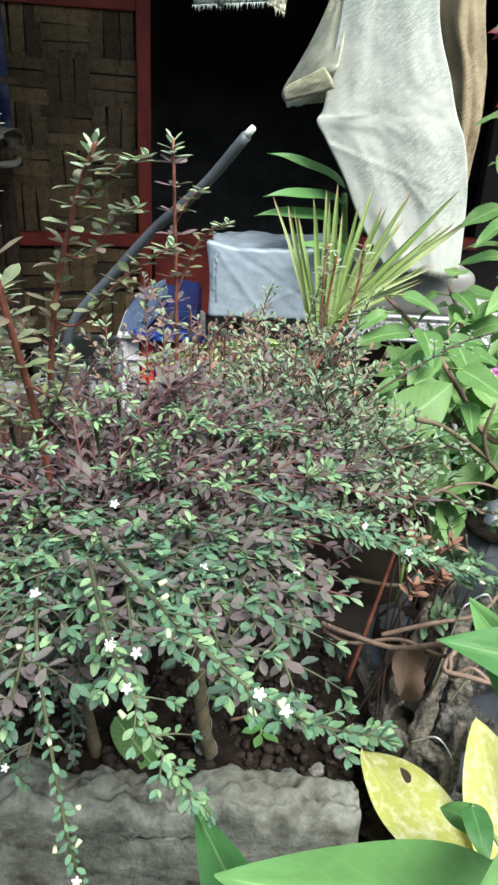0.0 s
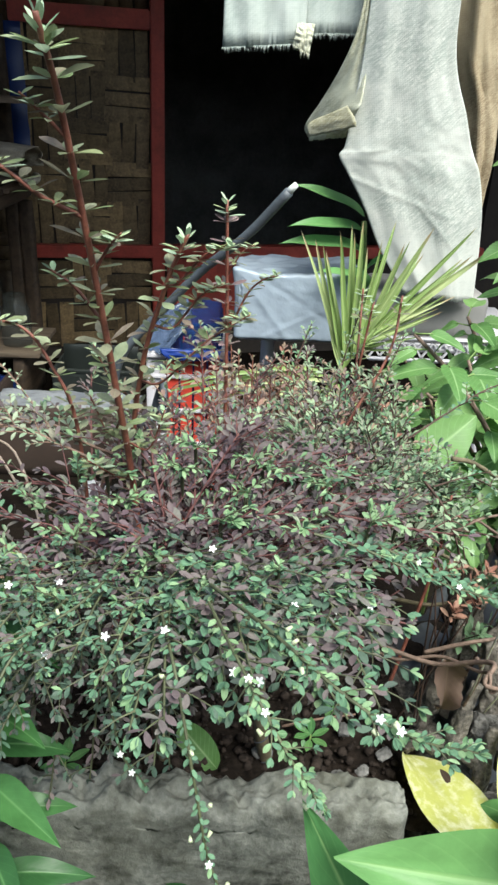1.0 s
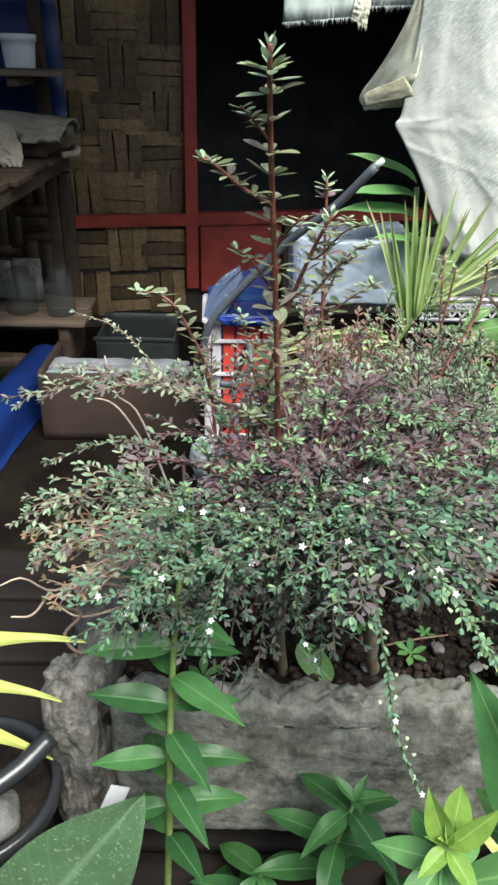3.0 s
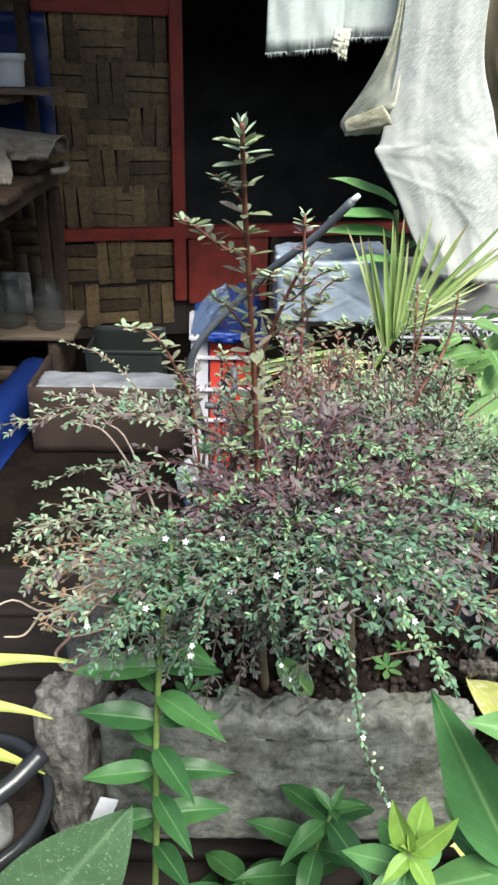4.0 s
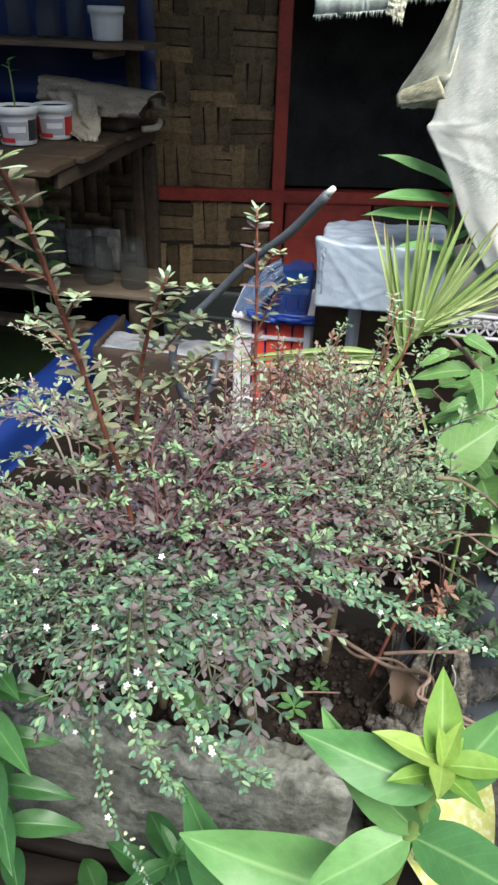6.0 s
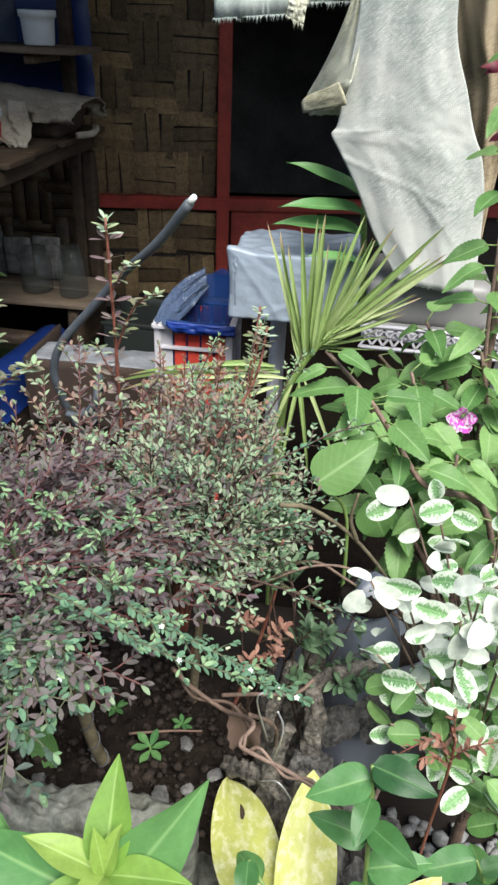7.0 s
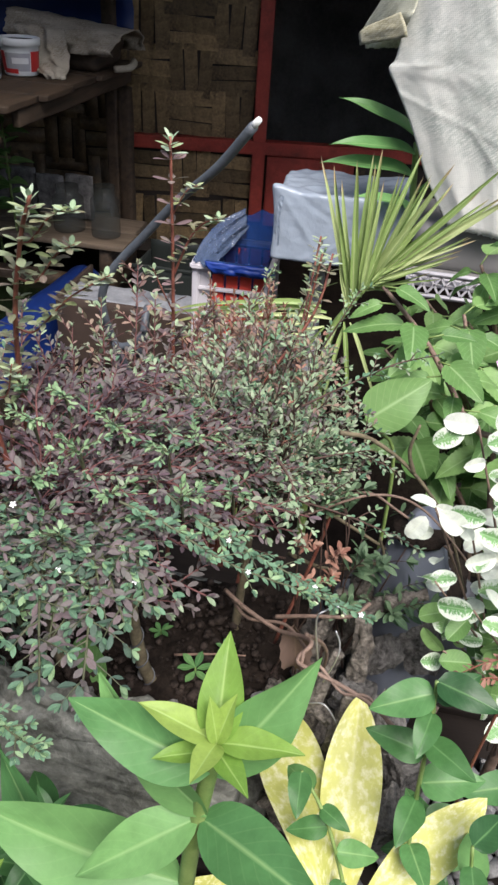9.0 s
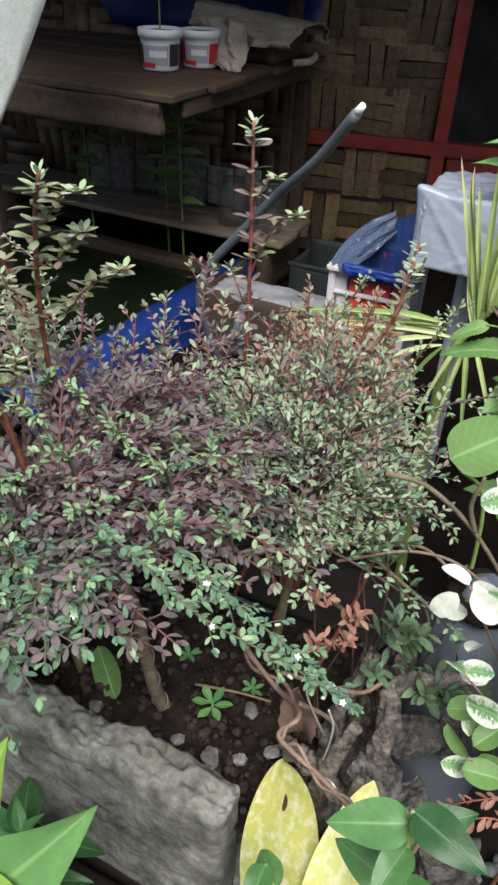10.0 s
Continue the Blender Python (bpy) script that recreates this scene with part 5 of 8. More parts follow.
def frond(bins, mix, twigs, pts, r0, size, n_side, side_len, gap=0.009, wide=0.38, start=0.15, tip_mix=None, lift=0.15, miss=0.1):
    """A flat, arching spray: a bough with side twigs that grow shorter towards its tip."""
    path = smooth_path(pts, 14)
    sprig(bins, mix, twigs, path, r0, gap, size, wide, start, tip_mix, miss)
    up = Vector((0, 0, 1))
    for i in range(n_side):
        t = start + (0.96 - start) * (i + rand(0, 0.8)) / n_side
        x = t * 13
        k = min(int(x), 12)
        p = path[k].lerp(path[k + 1], x - k)
        d = (path[k + 1] - path[k]).normalized()
        flat = d.cross(up)
        if flat.length < 0.2:
            flat = Vector((rand(-1, 1), rand(-1, 1), 0))
        out = (flat.normalized() * (1 if i % 2 else -1) * rand(0.5, 1.0) + d * rand(0.6, 1.0) + up * rand(-0.2, 0.35 + lift)).normalized()
        ln = side_len * (1.15 - 0.65 * t) * rand(0.55, 1.25)
        e = p + out * ln
        sprig(bins, mix, twigs, smooth_path([p, p.lerp(e, 0.5) + up * ln * rand(0.02, 0.12), e], 6), r0 * 0.5, gap, size * 0.92, wide, 0.12, tip_mix, miss)
    return path


FOLIAGE = {"purple": L_PURPLE, "plum": L_PLUM, "green": L_GREEN, "grey": L_GREY, "fresh": L_TUFT, "pale": L_PALE, "dry": L_DRY, "rust": L_RUST, "deep": L_DEEP, "mauve": L_MAUVE}


def bins_for(*names):
    return {k: Bunch() for k in names}


def bins_into(bins, twigs, twig_mat, t):
    for k, b in bins.items():
        if b.v:
            b.part("foliage", FOLIAGE[k], t, "", "stuff")
    twigs.part("twig_mass", twig_mat, t, "", "stuff")


GOLD = 2.39996

# low spreading purple shrub: thin layered crown on a bent trunk
purple = thing("purple_shrub", (0.03, 0.50, 0.52), "low spreading shrub with layered sprays of small purple-brown leaves", "shrub", "shrubs in the planter")
tube_part("trunk", [(0.034, 0.502, 0.505), (0.022, 0.492, 0.56), (0.016, 0.486, 0.62), (0.006, 0.484, 0.69), (-0.04, 0.486, 0.75)], 0.0075, 0.0055, M_TRUNK, purple, 20, 10)
tube_part("trunk", [(-0.075, 0.50, 0.505), (-0.085, 0.495, 0.60), (-0.08, 0.49, 0.70), (-0.085, 0.485, 0.77)], 0.0065, 0.0045, M_TRUNK, purple, 16, 8)
core = smooth_path([(0.034, 0.502, 0.505), (0.022, 0.492, 0.56), (0.016, 0.486, 0.62), (0.006, 0.484, 0.69), (-0.04, 0.486, 0.75)], 100)
coil = [p + Vector((0.0078 * math.cos(i * 0.42), 0.0078 * math.sin(i * 0.42), 0)) for i, p in enumerate(core[2:56])]
b = Bunch()
b.tube(coil, 0.0008, 0.0008, 6)
b.part("training_wire", M_DULLPL, purple, "thin wire wound round the trunk")
hub = Vector((-0.075, 0.488, 0.765))
bins, twigs = bins_for("purple", "plum", "green", "grey", "fresh", "mauve"), Bunch()
N_P = 104
for i in range(N_P):
    g = i * GOLD + rand(-0.2, 0.2)
    r = math.sqrt(0.10 + 0.90 * (i + 0.5) / N_P)
    cx, cy = math.cos(g), math.sin(g)
    tip = hub + Vector((cx * r * (0.255 if cx > 0 else 0.17), cy * r * (0.19 if cy > 0 else 0.165), 0))
    layer = (0.0, -0.018, -0.040)[i % 3] * (0.4 + r)
    tip.z = 0.872 - 0.045 * r * r + layer + rand(-0.012, 0.014) - 0.22 * max(0.0, tip.y - 0.58)
    if (cx < -0.45 and -0.45 < cy < 0.75 and i % 3) or (-0.205 < tip.x < -0.13 and 0.40 < tip.y < 0.64):
        continue
    s = hub.lerp(tip, 0.22)
    s.z = 0.775 + 0.35 * (tip.z - 0.80)
    mid = s.lerp(tip, 0.55) + Vector((rand(-0.015, 0.015), rand(-0.015, 0.015), 0.016))
    far = (tip - hub).length
    plum = max(0.12, 1.5 - 6.0 * far)
    greyish = max(0.10, 2.0 * (tip.x - 0.0) + 1.6 * (tip.y - 0.52))
    front = max(0.0, 5.0 * (0.40 - tip.y)) if tip.x < -0.06 else 0.0
    mix = [("purple", 1.0), ("plum", plum), ("grey", greyish), ("green", 0.04 + 0.7 * front)]
    frond(bins, mix, twigs, [hub + Vector((rand(-0.02, 0.02), rand(-0.02, 0.02), -0.01)), s, mid, tip], 0.0017, 0.0132, 9, 0.058, 0.0088, 0.41, 0.24, mix + [("fresh", 0.35 if i % 4 == 0 else 0.05)])
# inner twigs under the crown
for i in range(16):
    g = i * GOLD
    e = hub + Vector((0.11 * math.cos(g), 0.09 * math.sin(g), rand(-0.03, 0.02)))
    twigs.tube(smooth_path([hub + Vector((0, 0, -0.06)), hub.lerp(e, 0.5) + Vector((0, 0, -0.03)), e], 8), 0.003, 0.0014, 5, False)
# upright leafy shoots along the far rim
for i in range(13):
    x = -0.16 + 0.021 * i + rand(-0.008, 0.008)
    y = 0.64 + 0.09 * rng.random() + (0.05 if x > -0.04 else 0)
    top = 0.845 + rand(-0.012, 0.045)
    frond(bins, [("purple", 1.0), ("grey", 0.5)], twigs, [(x, y - 0.04, top - 0.10), (x - 0.004, y - 0.01, top - 0.04), (x + rand(-0.02, 0.02), y, top)], 0.0015, 0.0115, 4, 0.028, 0.0088, 0.38, 0.3)
# taller dusty shoots beside the far rim
for x, y, top in ((-0.060, 0.74, 0.912), (-0.095, 0.715, 0.872), (-0.042, 0.745, 0.872), (-0.125, 0.70, 0.845), (0.005, 0.76, 0.855)):
    frond(bins, [("mauve", 1.0), ("purple", 0.7), ("grey", 0.4)], twigs, [(x + 0.01, y - 0.07, 0.74), (x + 0.006, y - 0.03, top - 0.07), (x, y, top)], 0.0014, 0.0130, 9, 0.042, 0.0090, 0.42, 0.12, [("grey", 1.0), ("mauve", 1.0)])
bins_into(bins, twigs, M_TWIGPLUM, purple)

# white-flowered trailing shrub, reaching forward over the rim
green = thing("white_flowered_shrub", (-0.06, 0.47, 0.53), "trailing shrub with tiny green leaves and white star flowers", "shrub", "shrubs in the planter")
bins, twigs, buds = bins_for("green", "fresh", "purple", "deep"), Bunch(), Bunch()
N_G = 54
for i in range(N_G):
    f = (i + 0.5) / N_G
    x = -0.235 + 0.325 * ((i * 0.618) % 1.0)
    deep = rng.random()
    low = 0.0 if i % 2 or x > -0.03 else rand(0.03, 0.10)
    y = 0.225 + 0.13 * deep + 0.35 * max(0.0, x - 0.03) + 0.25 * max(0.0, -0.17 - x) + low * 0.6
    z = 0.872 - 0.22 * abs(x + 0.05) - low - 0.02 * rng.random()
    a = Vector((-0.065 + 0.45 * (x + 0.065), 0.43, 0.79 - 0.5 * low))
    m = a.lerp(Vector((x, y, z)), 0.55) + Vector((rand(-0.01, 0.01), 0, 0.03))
    # low fronds take mostly the deep leaf, whose colour carries the shade
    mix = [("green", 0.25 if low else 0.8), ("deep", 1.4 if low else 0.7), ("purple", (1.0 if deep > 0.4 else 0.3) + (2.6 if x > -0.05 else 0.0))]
    big = x > -0.05
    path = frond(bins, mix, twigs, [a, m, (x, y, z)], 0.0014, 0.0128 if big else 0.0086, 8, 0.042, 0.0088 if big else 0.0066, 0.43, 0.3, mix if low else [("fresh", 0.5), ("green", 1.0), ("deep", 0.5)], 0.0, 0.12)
    if i % 5 < 2:
        blossoms(green, [path[rng.randint(8, 13)] + Vector((rand(-0.01, 0.01), -0.006, 0.007))], 0.0052)
# sprays hanging beneath, the crown's shade put into their darker leaf colour
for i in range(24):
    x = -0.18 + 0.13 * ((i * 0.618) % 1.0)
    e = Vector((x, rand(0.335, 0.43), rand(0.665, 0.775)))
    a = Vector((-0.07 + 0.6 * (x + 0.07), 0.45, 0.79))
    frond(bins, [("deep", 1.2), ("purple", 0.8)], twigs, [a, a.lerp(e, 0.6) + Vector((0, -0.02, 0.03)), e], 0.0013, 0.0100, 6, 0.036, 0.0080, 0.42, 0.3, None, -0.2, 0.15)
STRANDS = (((-0.08, 0.38, 0.87), (-0.11, 0.31, 0.864), (-0.17, 0.25, 0.868), (-0.232, 0.22, 0.866)),
           ((-0.12, 0.34, 0.85), (-0.14, 0.28, 0.85), (-0.15, 0.255, 0.82), (-0.153, 0.254, 0.79)),
           ((-0.10, 0.33, 0.84), (-0.09, 0.30, 0.815), (-0.081, 0.286, 0.775), (-0.066, 0.284, 0.748)),
           ((-0.03, 0.30, 0.88), (-0.01, 0.24, 0.885), (0.013, 0.208, 0.862), (0.032, 0.205, 0.832)),
           ((-0.06, 0.32, 0.86), (-0.045, 0.26, 0.86), (-0.032, 0.23, 0.81), (-0.022, 0.221, 0.761), (0.002, 0.216, 0.70)),
           ((-0.03, 0.33, 0.87), (0.0, 0.25, 0.905), (0.035, 0.205, 0.905), (0.062, 0.189, 0.899), (0.085, 0.178, 0.904)),
           ((-0.18, 0.36, 0.83), (-0.20, 0.31, 0.82), (-0.215, 0.295, 0.79), (-0.218, 0.30, 0.76)),
           ((0.04, 0.40, 0.865), (0.073, 0.395, 0.858), (0.129, 0.385, 0.838), (0.189, 0.395, 0.814), (0.236, 0.395, 0.800)),
           ((0.05, 0.44, 0.86), (0.10, 0.42, 0.84), (0.15, 0.415, 0.82), (0.205, 0.41, 0.800)))
for si, pts in enumerate(STRANDS):
    path = smooth_path(pts, 26)
    right = si in (3, 5, 7, 8)
    sprig(bins, [("green", 1.0), ("fresh", 0.7)], twigs, path, 0.0013, 0.0050, (0.0088 if si > 6 else 0.0066) if right else 0.0066, 0.5, 0.08, None, 0.05)
    if right:
        frond(bins, [("green", 1.0), ("fresh", 0.6)], twigs, pts, 0.0012, 0.0088 if si > 6 else 0.0070, 9, 0.026 if si > 6 else 0.016, 0.0060, 0.48, 0.3)
    for p in path[6:]:
        if rng.random() < (0.4 if si == 4 else 0.2):
            q = p + sphere_dir() * 0.007
            buds.tube([q, q + sphere_dir() * 0.0035], 0.0014, 0.0008, 5)
    blossoms(green, [path[rng.randint(9, 25)] + Vector((0, -0.005, 0.005)) for k in range(2)], 0.0042)
# single clumps of fresh leaves lying over the crown
for i in range(26):
    g, r = i * GOLD, math.sqrt((i + 0.5) / 26)
    c = Vector((-0.03 + 0.16 * r * math.cos(g), 0.44 + 0.15 * r * math.sin(g), 0.882 - 0.045 * r * r + rand(-0.008, 0.006)))
    for w in range(4):
        e = c + Vector((rand(-0.022, 0.022), rand(-0.022, 0.012), rand(-0.004, 0.016)))
        sprig(bins, [("fresh", 1.0), ("green", 0.45)], twigs, smooth_path([c + Vector((0, 0.01, -0.03)), c, e], 6), 0.0009, 0.0065, 0.0098, 0.42, 0.45)
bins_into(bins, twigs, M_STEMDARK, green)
buds.part("bud_mass", L_BUD, green, "", "stuff")

# airy grey-green shrub at the far end
grey = thing("grey_green_shrub", (0.10, 0.60, 0.53), "airy fine-twigged shrub with small grey-green leaves", "shrub", "shrubs in the planter")
bins, twigs = bins_for("grey", "purple", "fresh", "rust", "green", "mauve"), Bunch()
tube_part("trunk", [(0.10, 0.60, 0.505), (0.105, 0.605, 0.60), (0.11, 0.62, 0.72)], 0.006, 0.004, M_TRUNK, grey, 12, 8)
hub = Vector((0.105, 0.615, 0.715))
N_Y = 84
for i in range(N_Y):
    g = i * GOLD
    r = math.sqrt(0.04 + 0.96 * (i + 0.5) / N_Y)
    tip = Vector((0.105 + 0.125 * r * math.cos(g), 0.64 + 0.165 * r * math.sin(g), 0))
    tip.z = 0.885 - 0.05 * r * r - (0.0, 0.03, 0.065)[i % 3] * (0.3 + 0.7 * r) + rand(-0.015, 0.02)
    if tip.y < 0.53:
        tip.z = max(tip.z, 0.80)
    if tip.x > 0.135 + 0.3 * (tip.y - 0.55):
        tip.z = min(tip.z, 0.80)
    m = hub.lerp(tip, 0.5) + Vector((rand(-0.02, 0.02), rand(-0.02, 0.02), 0.01))
    mix = [("grey", 1.0), ("purple", 0.45 if tip.x < 0.10 else 0.2), ("green", 0.25), ("rust", 0.05), ("mauve", 1.3 if tip.y > 0.69 and tip.x < 0.16 else 0.12)]
    frond(bins, mix, twigs, [hub, m, tip], 0.0013, 0.0112, 7, 0.052, 0.0078, 0.40, 0.42, mix + [("fresh", 0.25)], 0.1, 0.1)
for pts in (((0.15, 0.60, 0.85), (0.19, 0.62, 0.87), (0.23, 0.64, 0.888), (0.27, 0.65, 0.90)), ((0.14, 0.50, 0.86), (0.158, 0.49, 0.84), (0.168, 0.475, 0.82), (0.176, 0.465, 0.795)),
            ((0.16, 0.52, 0.80), (0.20, 0.51, 0.802), (0.24, 0.505, 0.795), (0.275, 0.50, 0.785)), ((0.17, 0.56, 0.82), (0.21, 0.58, 0.82), (0.25, 0.59, 0.80)),
            ((0.04, 0.80, 0.80), (0.06, 0.84, 0.85), (0.075, 0.86, 0.885)), ((0.10, 0.80, 0.80), (0.12, 0.84, 0.86), (0.135, 0.85, 0.915)), ((0.14, 0.78, 0.80), (0.17, 0.80, 0.86), (0.185, 0.82, 0.89))):
    frond(bins, [("fresh", 0.5), ("grey", 1.0), ("green", 0.4)], twigs, pts, 0.0013, 0.0090, 6, 0.024, 0.0075, 0.42, 0.2)
for i in range(12):
    a = hub + Vector((rand(-0.05, 0.06), rand(-0.06, 0.08), rand(-0.06, 0.05)))
    e = a + Vector((rand(-0.06, 0.07), rand(-0.06, 0.06), rand(0.02, 0.11)))
    twigs.tube(smooth_path([a, a.lerp(e, 0.5) + sphere_dir() * 0.012, e], 7), 0.0014, 0.0008, 4, False)
bins_into(bins, twigs, M_TWIGDARK, grey)

# mauve-leaved shoots behind the planter
mauve = thing("mauve_shrub", (0.01, 0.88, 0.34), "thin shrub with dusty pink-brown leaves on red twigs", "shrub")
bins, twigs = bins_for("mauve", "rust", "grey"), Bunch()
for i in range(26):
    g, r = i * GOLD, math.sqrt((i + 0.5) / 26)
    tip = Vector((0.015 + 0.075 * r * math.cos(g), 0.93 + 0.075 * r * math.sin(g), 0.805 + rand(-0.08, 0.02)))
    foot = Vector((0.01 + 0.2 * (tip.x - 0.01), 0.885, 0.34))
    frond(bins, [("mauve", 1.0), ("rust", 0.2), ("grey", 0.15)], twigs, [foot, foot.lerp(tip, 0.55) + Vector((0, 0, 0.03)), tip], 0.0018, 0.0135, 5, 0.042, 0.0095, 0.40, 0.62)
bins_into(bins, twigs, M_REDSTEM, mauve)

# pale spreading shrub at the near end wall
left = thing("spreading_shrub", (-0.19, 0.56, 0.53), "spreading shrub with pale twigs and grey-green leaves", "shrub", "shrubs in the planter")
bins, twigs = bins_for("pale", "purple", "dry", "fresh", "green"), Bunch()
PADS = (((-0.13, 0.58, 0.83), (-0.25, 0.62, 0.845), (-0.41, 0.66, 0.80), 0.055, 12), ((-0.14, 0.60, 0.82), (-0.23, 0.66, 0.83), (-0.36, 0.72, 0.815), 0.045, 9),
        ((-0.20, 0.62, 0.74), (-0.28, 0.68, 0.735), (-0.39, 0.71, 0.685), 0.018, 3), ((-0.19, 0.54, 0.72), (-0.26, 0.55, 0.735), (-0.37, 0.55, 0.71), 0.05, 9),
        ((-0.205, 0.525, 0.75), (-0.26, 0.52, 0.772), (-0.35, 0.51, 0.745), 0.055, 12), ((-0.15, 0.46, 0.77), (-0.22, 0.42, 0.80), (-0.31, 0.40, 0.775), 0.05, 11),
        ((-0.14, 0.42, 0.78), (-0.19, 0.37, 0.80), (-0.27, 0.35, 0.77), 0.05, 10), ((-0.15, 0.55, 0.842), (-0.22, 0.56, 0.865), (-0.30, 0.57, 0.85), 0.045, 9),
        ((-0.18, 0.50, 0.71), (-0.26, 0.48, 0.735), (-0.34, 0.47, 0.705), 0.045, 9))
for k, (a, m, e, sl, ns) in enumerate(PADS):
    twigs.tube(smooth_path([(-0.19, 0.56, 0.53), Vector((-0.19, 0.56, 0.56)).lerp(Vector(a), 0.6), a], 8), 0.0038, 0.002, 6, False)
    mix = [("pale", 1.0), ("purple", 0.5 if k in (0, 1, 7) else 0.12), ("green", 0.5 if k in (5, 6) else 0.1), ("dry", 0.5 if k == 8 else 0.0)]
    frond(bins, mix, twigs, [a, m, e], 0.0016, 0.0128, ns + 4, sl, 0.0074, 0.42, 0.1, mix + [("fresh", 0.3)], 0.1, 0.08)
frond(bins, [("pale", 1.0)], twigs, [(-0.20, 0.66, 0.80), (-0.25, 0.71, 0.835), (-0.29, 0.74, 0.862), (-0.345, 0.755, 0.876)], 0.0013, 0.0085, 5, 0.016, 0.010, 0.42, 0.2)
bins_into(bins, twigs, M_TWIG, left)
dry = thing("withered_shrub", (-0.22, 0.53, 0.53), "half-withered shrub with brown leaves and bare twigs", "shrub", "shrubs in the planter")
bins, twigs = bins_for("dry", "pale"), Bunch()
for a, e in (((-0.22, 0.53, 0.68), (-0.34, 0.48, 0.70)), ((-0.22, 0.50, 0.66), (-0.33, 0.46, 0.665)), ((-0.24, 0.55, 0.69), (-0.37, 0.54, 0.69)), ((-0.23, 0.50, 0.69), (-0.30, 0.44, 0.70))):
    a, e = Vector(a), Vector(e)
    twigs.tube(smooth_path([(-0.22, 0.53, 0.53), (-0.22, 0.53, 0.60), a], 8), 0.0034, 0.002, 6, False)
    frond(bins, [("dry", 1.0), ("pale", 0.5)], twigs, [a, a.lerp(e, 0.5) + Vector((0, 0, 0.015)), e], 0.0015, 0.0115, 9, 0.045, 0.0095, 0.40, 0.1, None, 0.1, 0.25)
bins_into(bins, twigs, M_PALETWIG, dry)

ends = [(0.19 + rand(-0.02, 0.02), 0.49 + rand(-0.03, 0.03), rand(0.735, 0.785)) for i in range(4)]
rust, _ = dome_shrub("rusty_seedling", (0.17, 0.52, 0.53), ends, L_RUST, M_TWIGDARK, "small plant with withered rust-red leaves", 0.0115, 0.0, 1, 0.85, 0.0012, 0.40, 0.02, 0.007)

dim_ends = [(rand(0.20, 0.29), rand(0.50, 0.60), rand(0.66, 0.74)) for i in range(7)] + [(rand(0.17, 0.22), rand(0.55, 0.62), rand(0.76, 0.81)) for i in range(4)]
dim, _ = dome_shrub("dim_seedling", (0.215, 0.56, 0.53), dim_ends, L_DARKSMALL, M_TWIGDARK, "low seedling with dull dark green leaves", 0.019, 0.0, 1, 0.7, 0.0012, 0.4)
for pts in ([(0.19, 0.58, 0.84), (0.221, 0.60, 0.825), (0.266, 0.60, 0.795), (0.31, 0.59, 0.745), (0.34, 0.57, 0.68)], [(0.266, 0.60, 0.795), (0.258, 0.60, 0.82), (0.262, 0.60, 0.85)], [(0.12, 0.62, 0.75), (0.18, 0.61, 0.725), (0.242, 0.60, 0.70), (0.29, 0.58, 0.69)], [(0.155, 0.60, 0.66), (0.20, 0.575, 0.672), (0.25, 0.57, 0.70), (0.245, 0.56, 0.74)]):
    tube_part("bare_branch", pts, 0.0026, 0.0013, M_TRUNK, dim, 20)


# tall stems
def tall_stem(parent, pts, r0, gap, size, start=0.3, n=30, tuft=8, spread=4, wide=0.40, material=None, leaf_material=None):
    """A red stem with leaves in level whorls at a wide gap, and an upright tuft."""
    leaves, tops, tw = Bunch(), Bunch(), Bunch()
    path = smooth_path(pts, n)
    tw.tube(path, r0 * 0.86, r0 * 0.45, 8)
    reach = [0.0]
    for p, q in zip(path, path[1:]):
        reach.append(reach[-1] + (q - p).length)
    total = reach[-1]
    count = max(1, round(total * (1 - start) / gap))
    turn = rand(0, 6)
    for i in range(count):
        t = start + (1 - start) * (i + rand(-0.12, 0.12)) / count
        far = max(0.0, t) * total
        k = max(j for j in range(n - 1) if reach[j] <= far)
        p = path[k].lerp(path[k + 1], (far - reach[k]) / max(1e-6, reach[k + 1] - reach[k]))
        d = (path[k + 1] - path[k]).normalized()
        u = d.cross(Vector((0.3, 0.2, 0.4))).normalized()
        v = d.cross(u)
        turn += 0.8
        for w in range(spread):
            g = turn + 2 * math.pi * w / spread + rand(-0.3, 0.3)
            way = Vector((math.cos(g), math.sin(g), rand(-0.1, 0.45))) + d * rand(0.0, 0.15)
            leaves.leaf(p + way * r0 * 0.7, way, Vector((0, 0, 1)) + sphere_dir() * 0.3, size * rand(0.8, 1.15), wide * rand(0.85, 1.15), rand(0.1, 0.4), rand(-0.15, 0.15))
            if w % 2:
                way = Vector((math.cos(g + 0.7), math.sin(g + 0.7), rand(0.2, 0.7)))
                leaves.leaf(p + way * r0 * 0.5, way, d + sphere_dir() * 0.4, size * rand(0.3, 0.55), wide * 1.2, 0.3, 0.1)
    for k in range(tuft):
        way = Vector((math.cos(k * GOLD), math.sin(k * GOLD), 0.02 + 0.012 * k * k))
        tops.leaf(path[-1] - (path[-1] - path[-2]).normalized() * 0.0017 * (tuft - k), way, Vector((0, 0, 1)), size * (1.08 - 0.045 * k), wide, 0.3, -0.1)
    tw.part("stem", material or M_REDSTEM, parent)
    leaves.part("stem_foliage", leaf_material or L_STEMLEAF, parent, "", "stuff")
    tops.part("top_tuft", L_TOP, parent, "", "stuff")
    return path


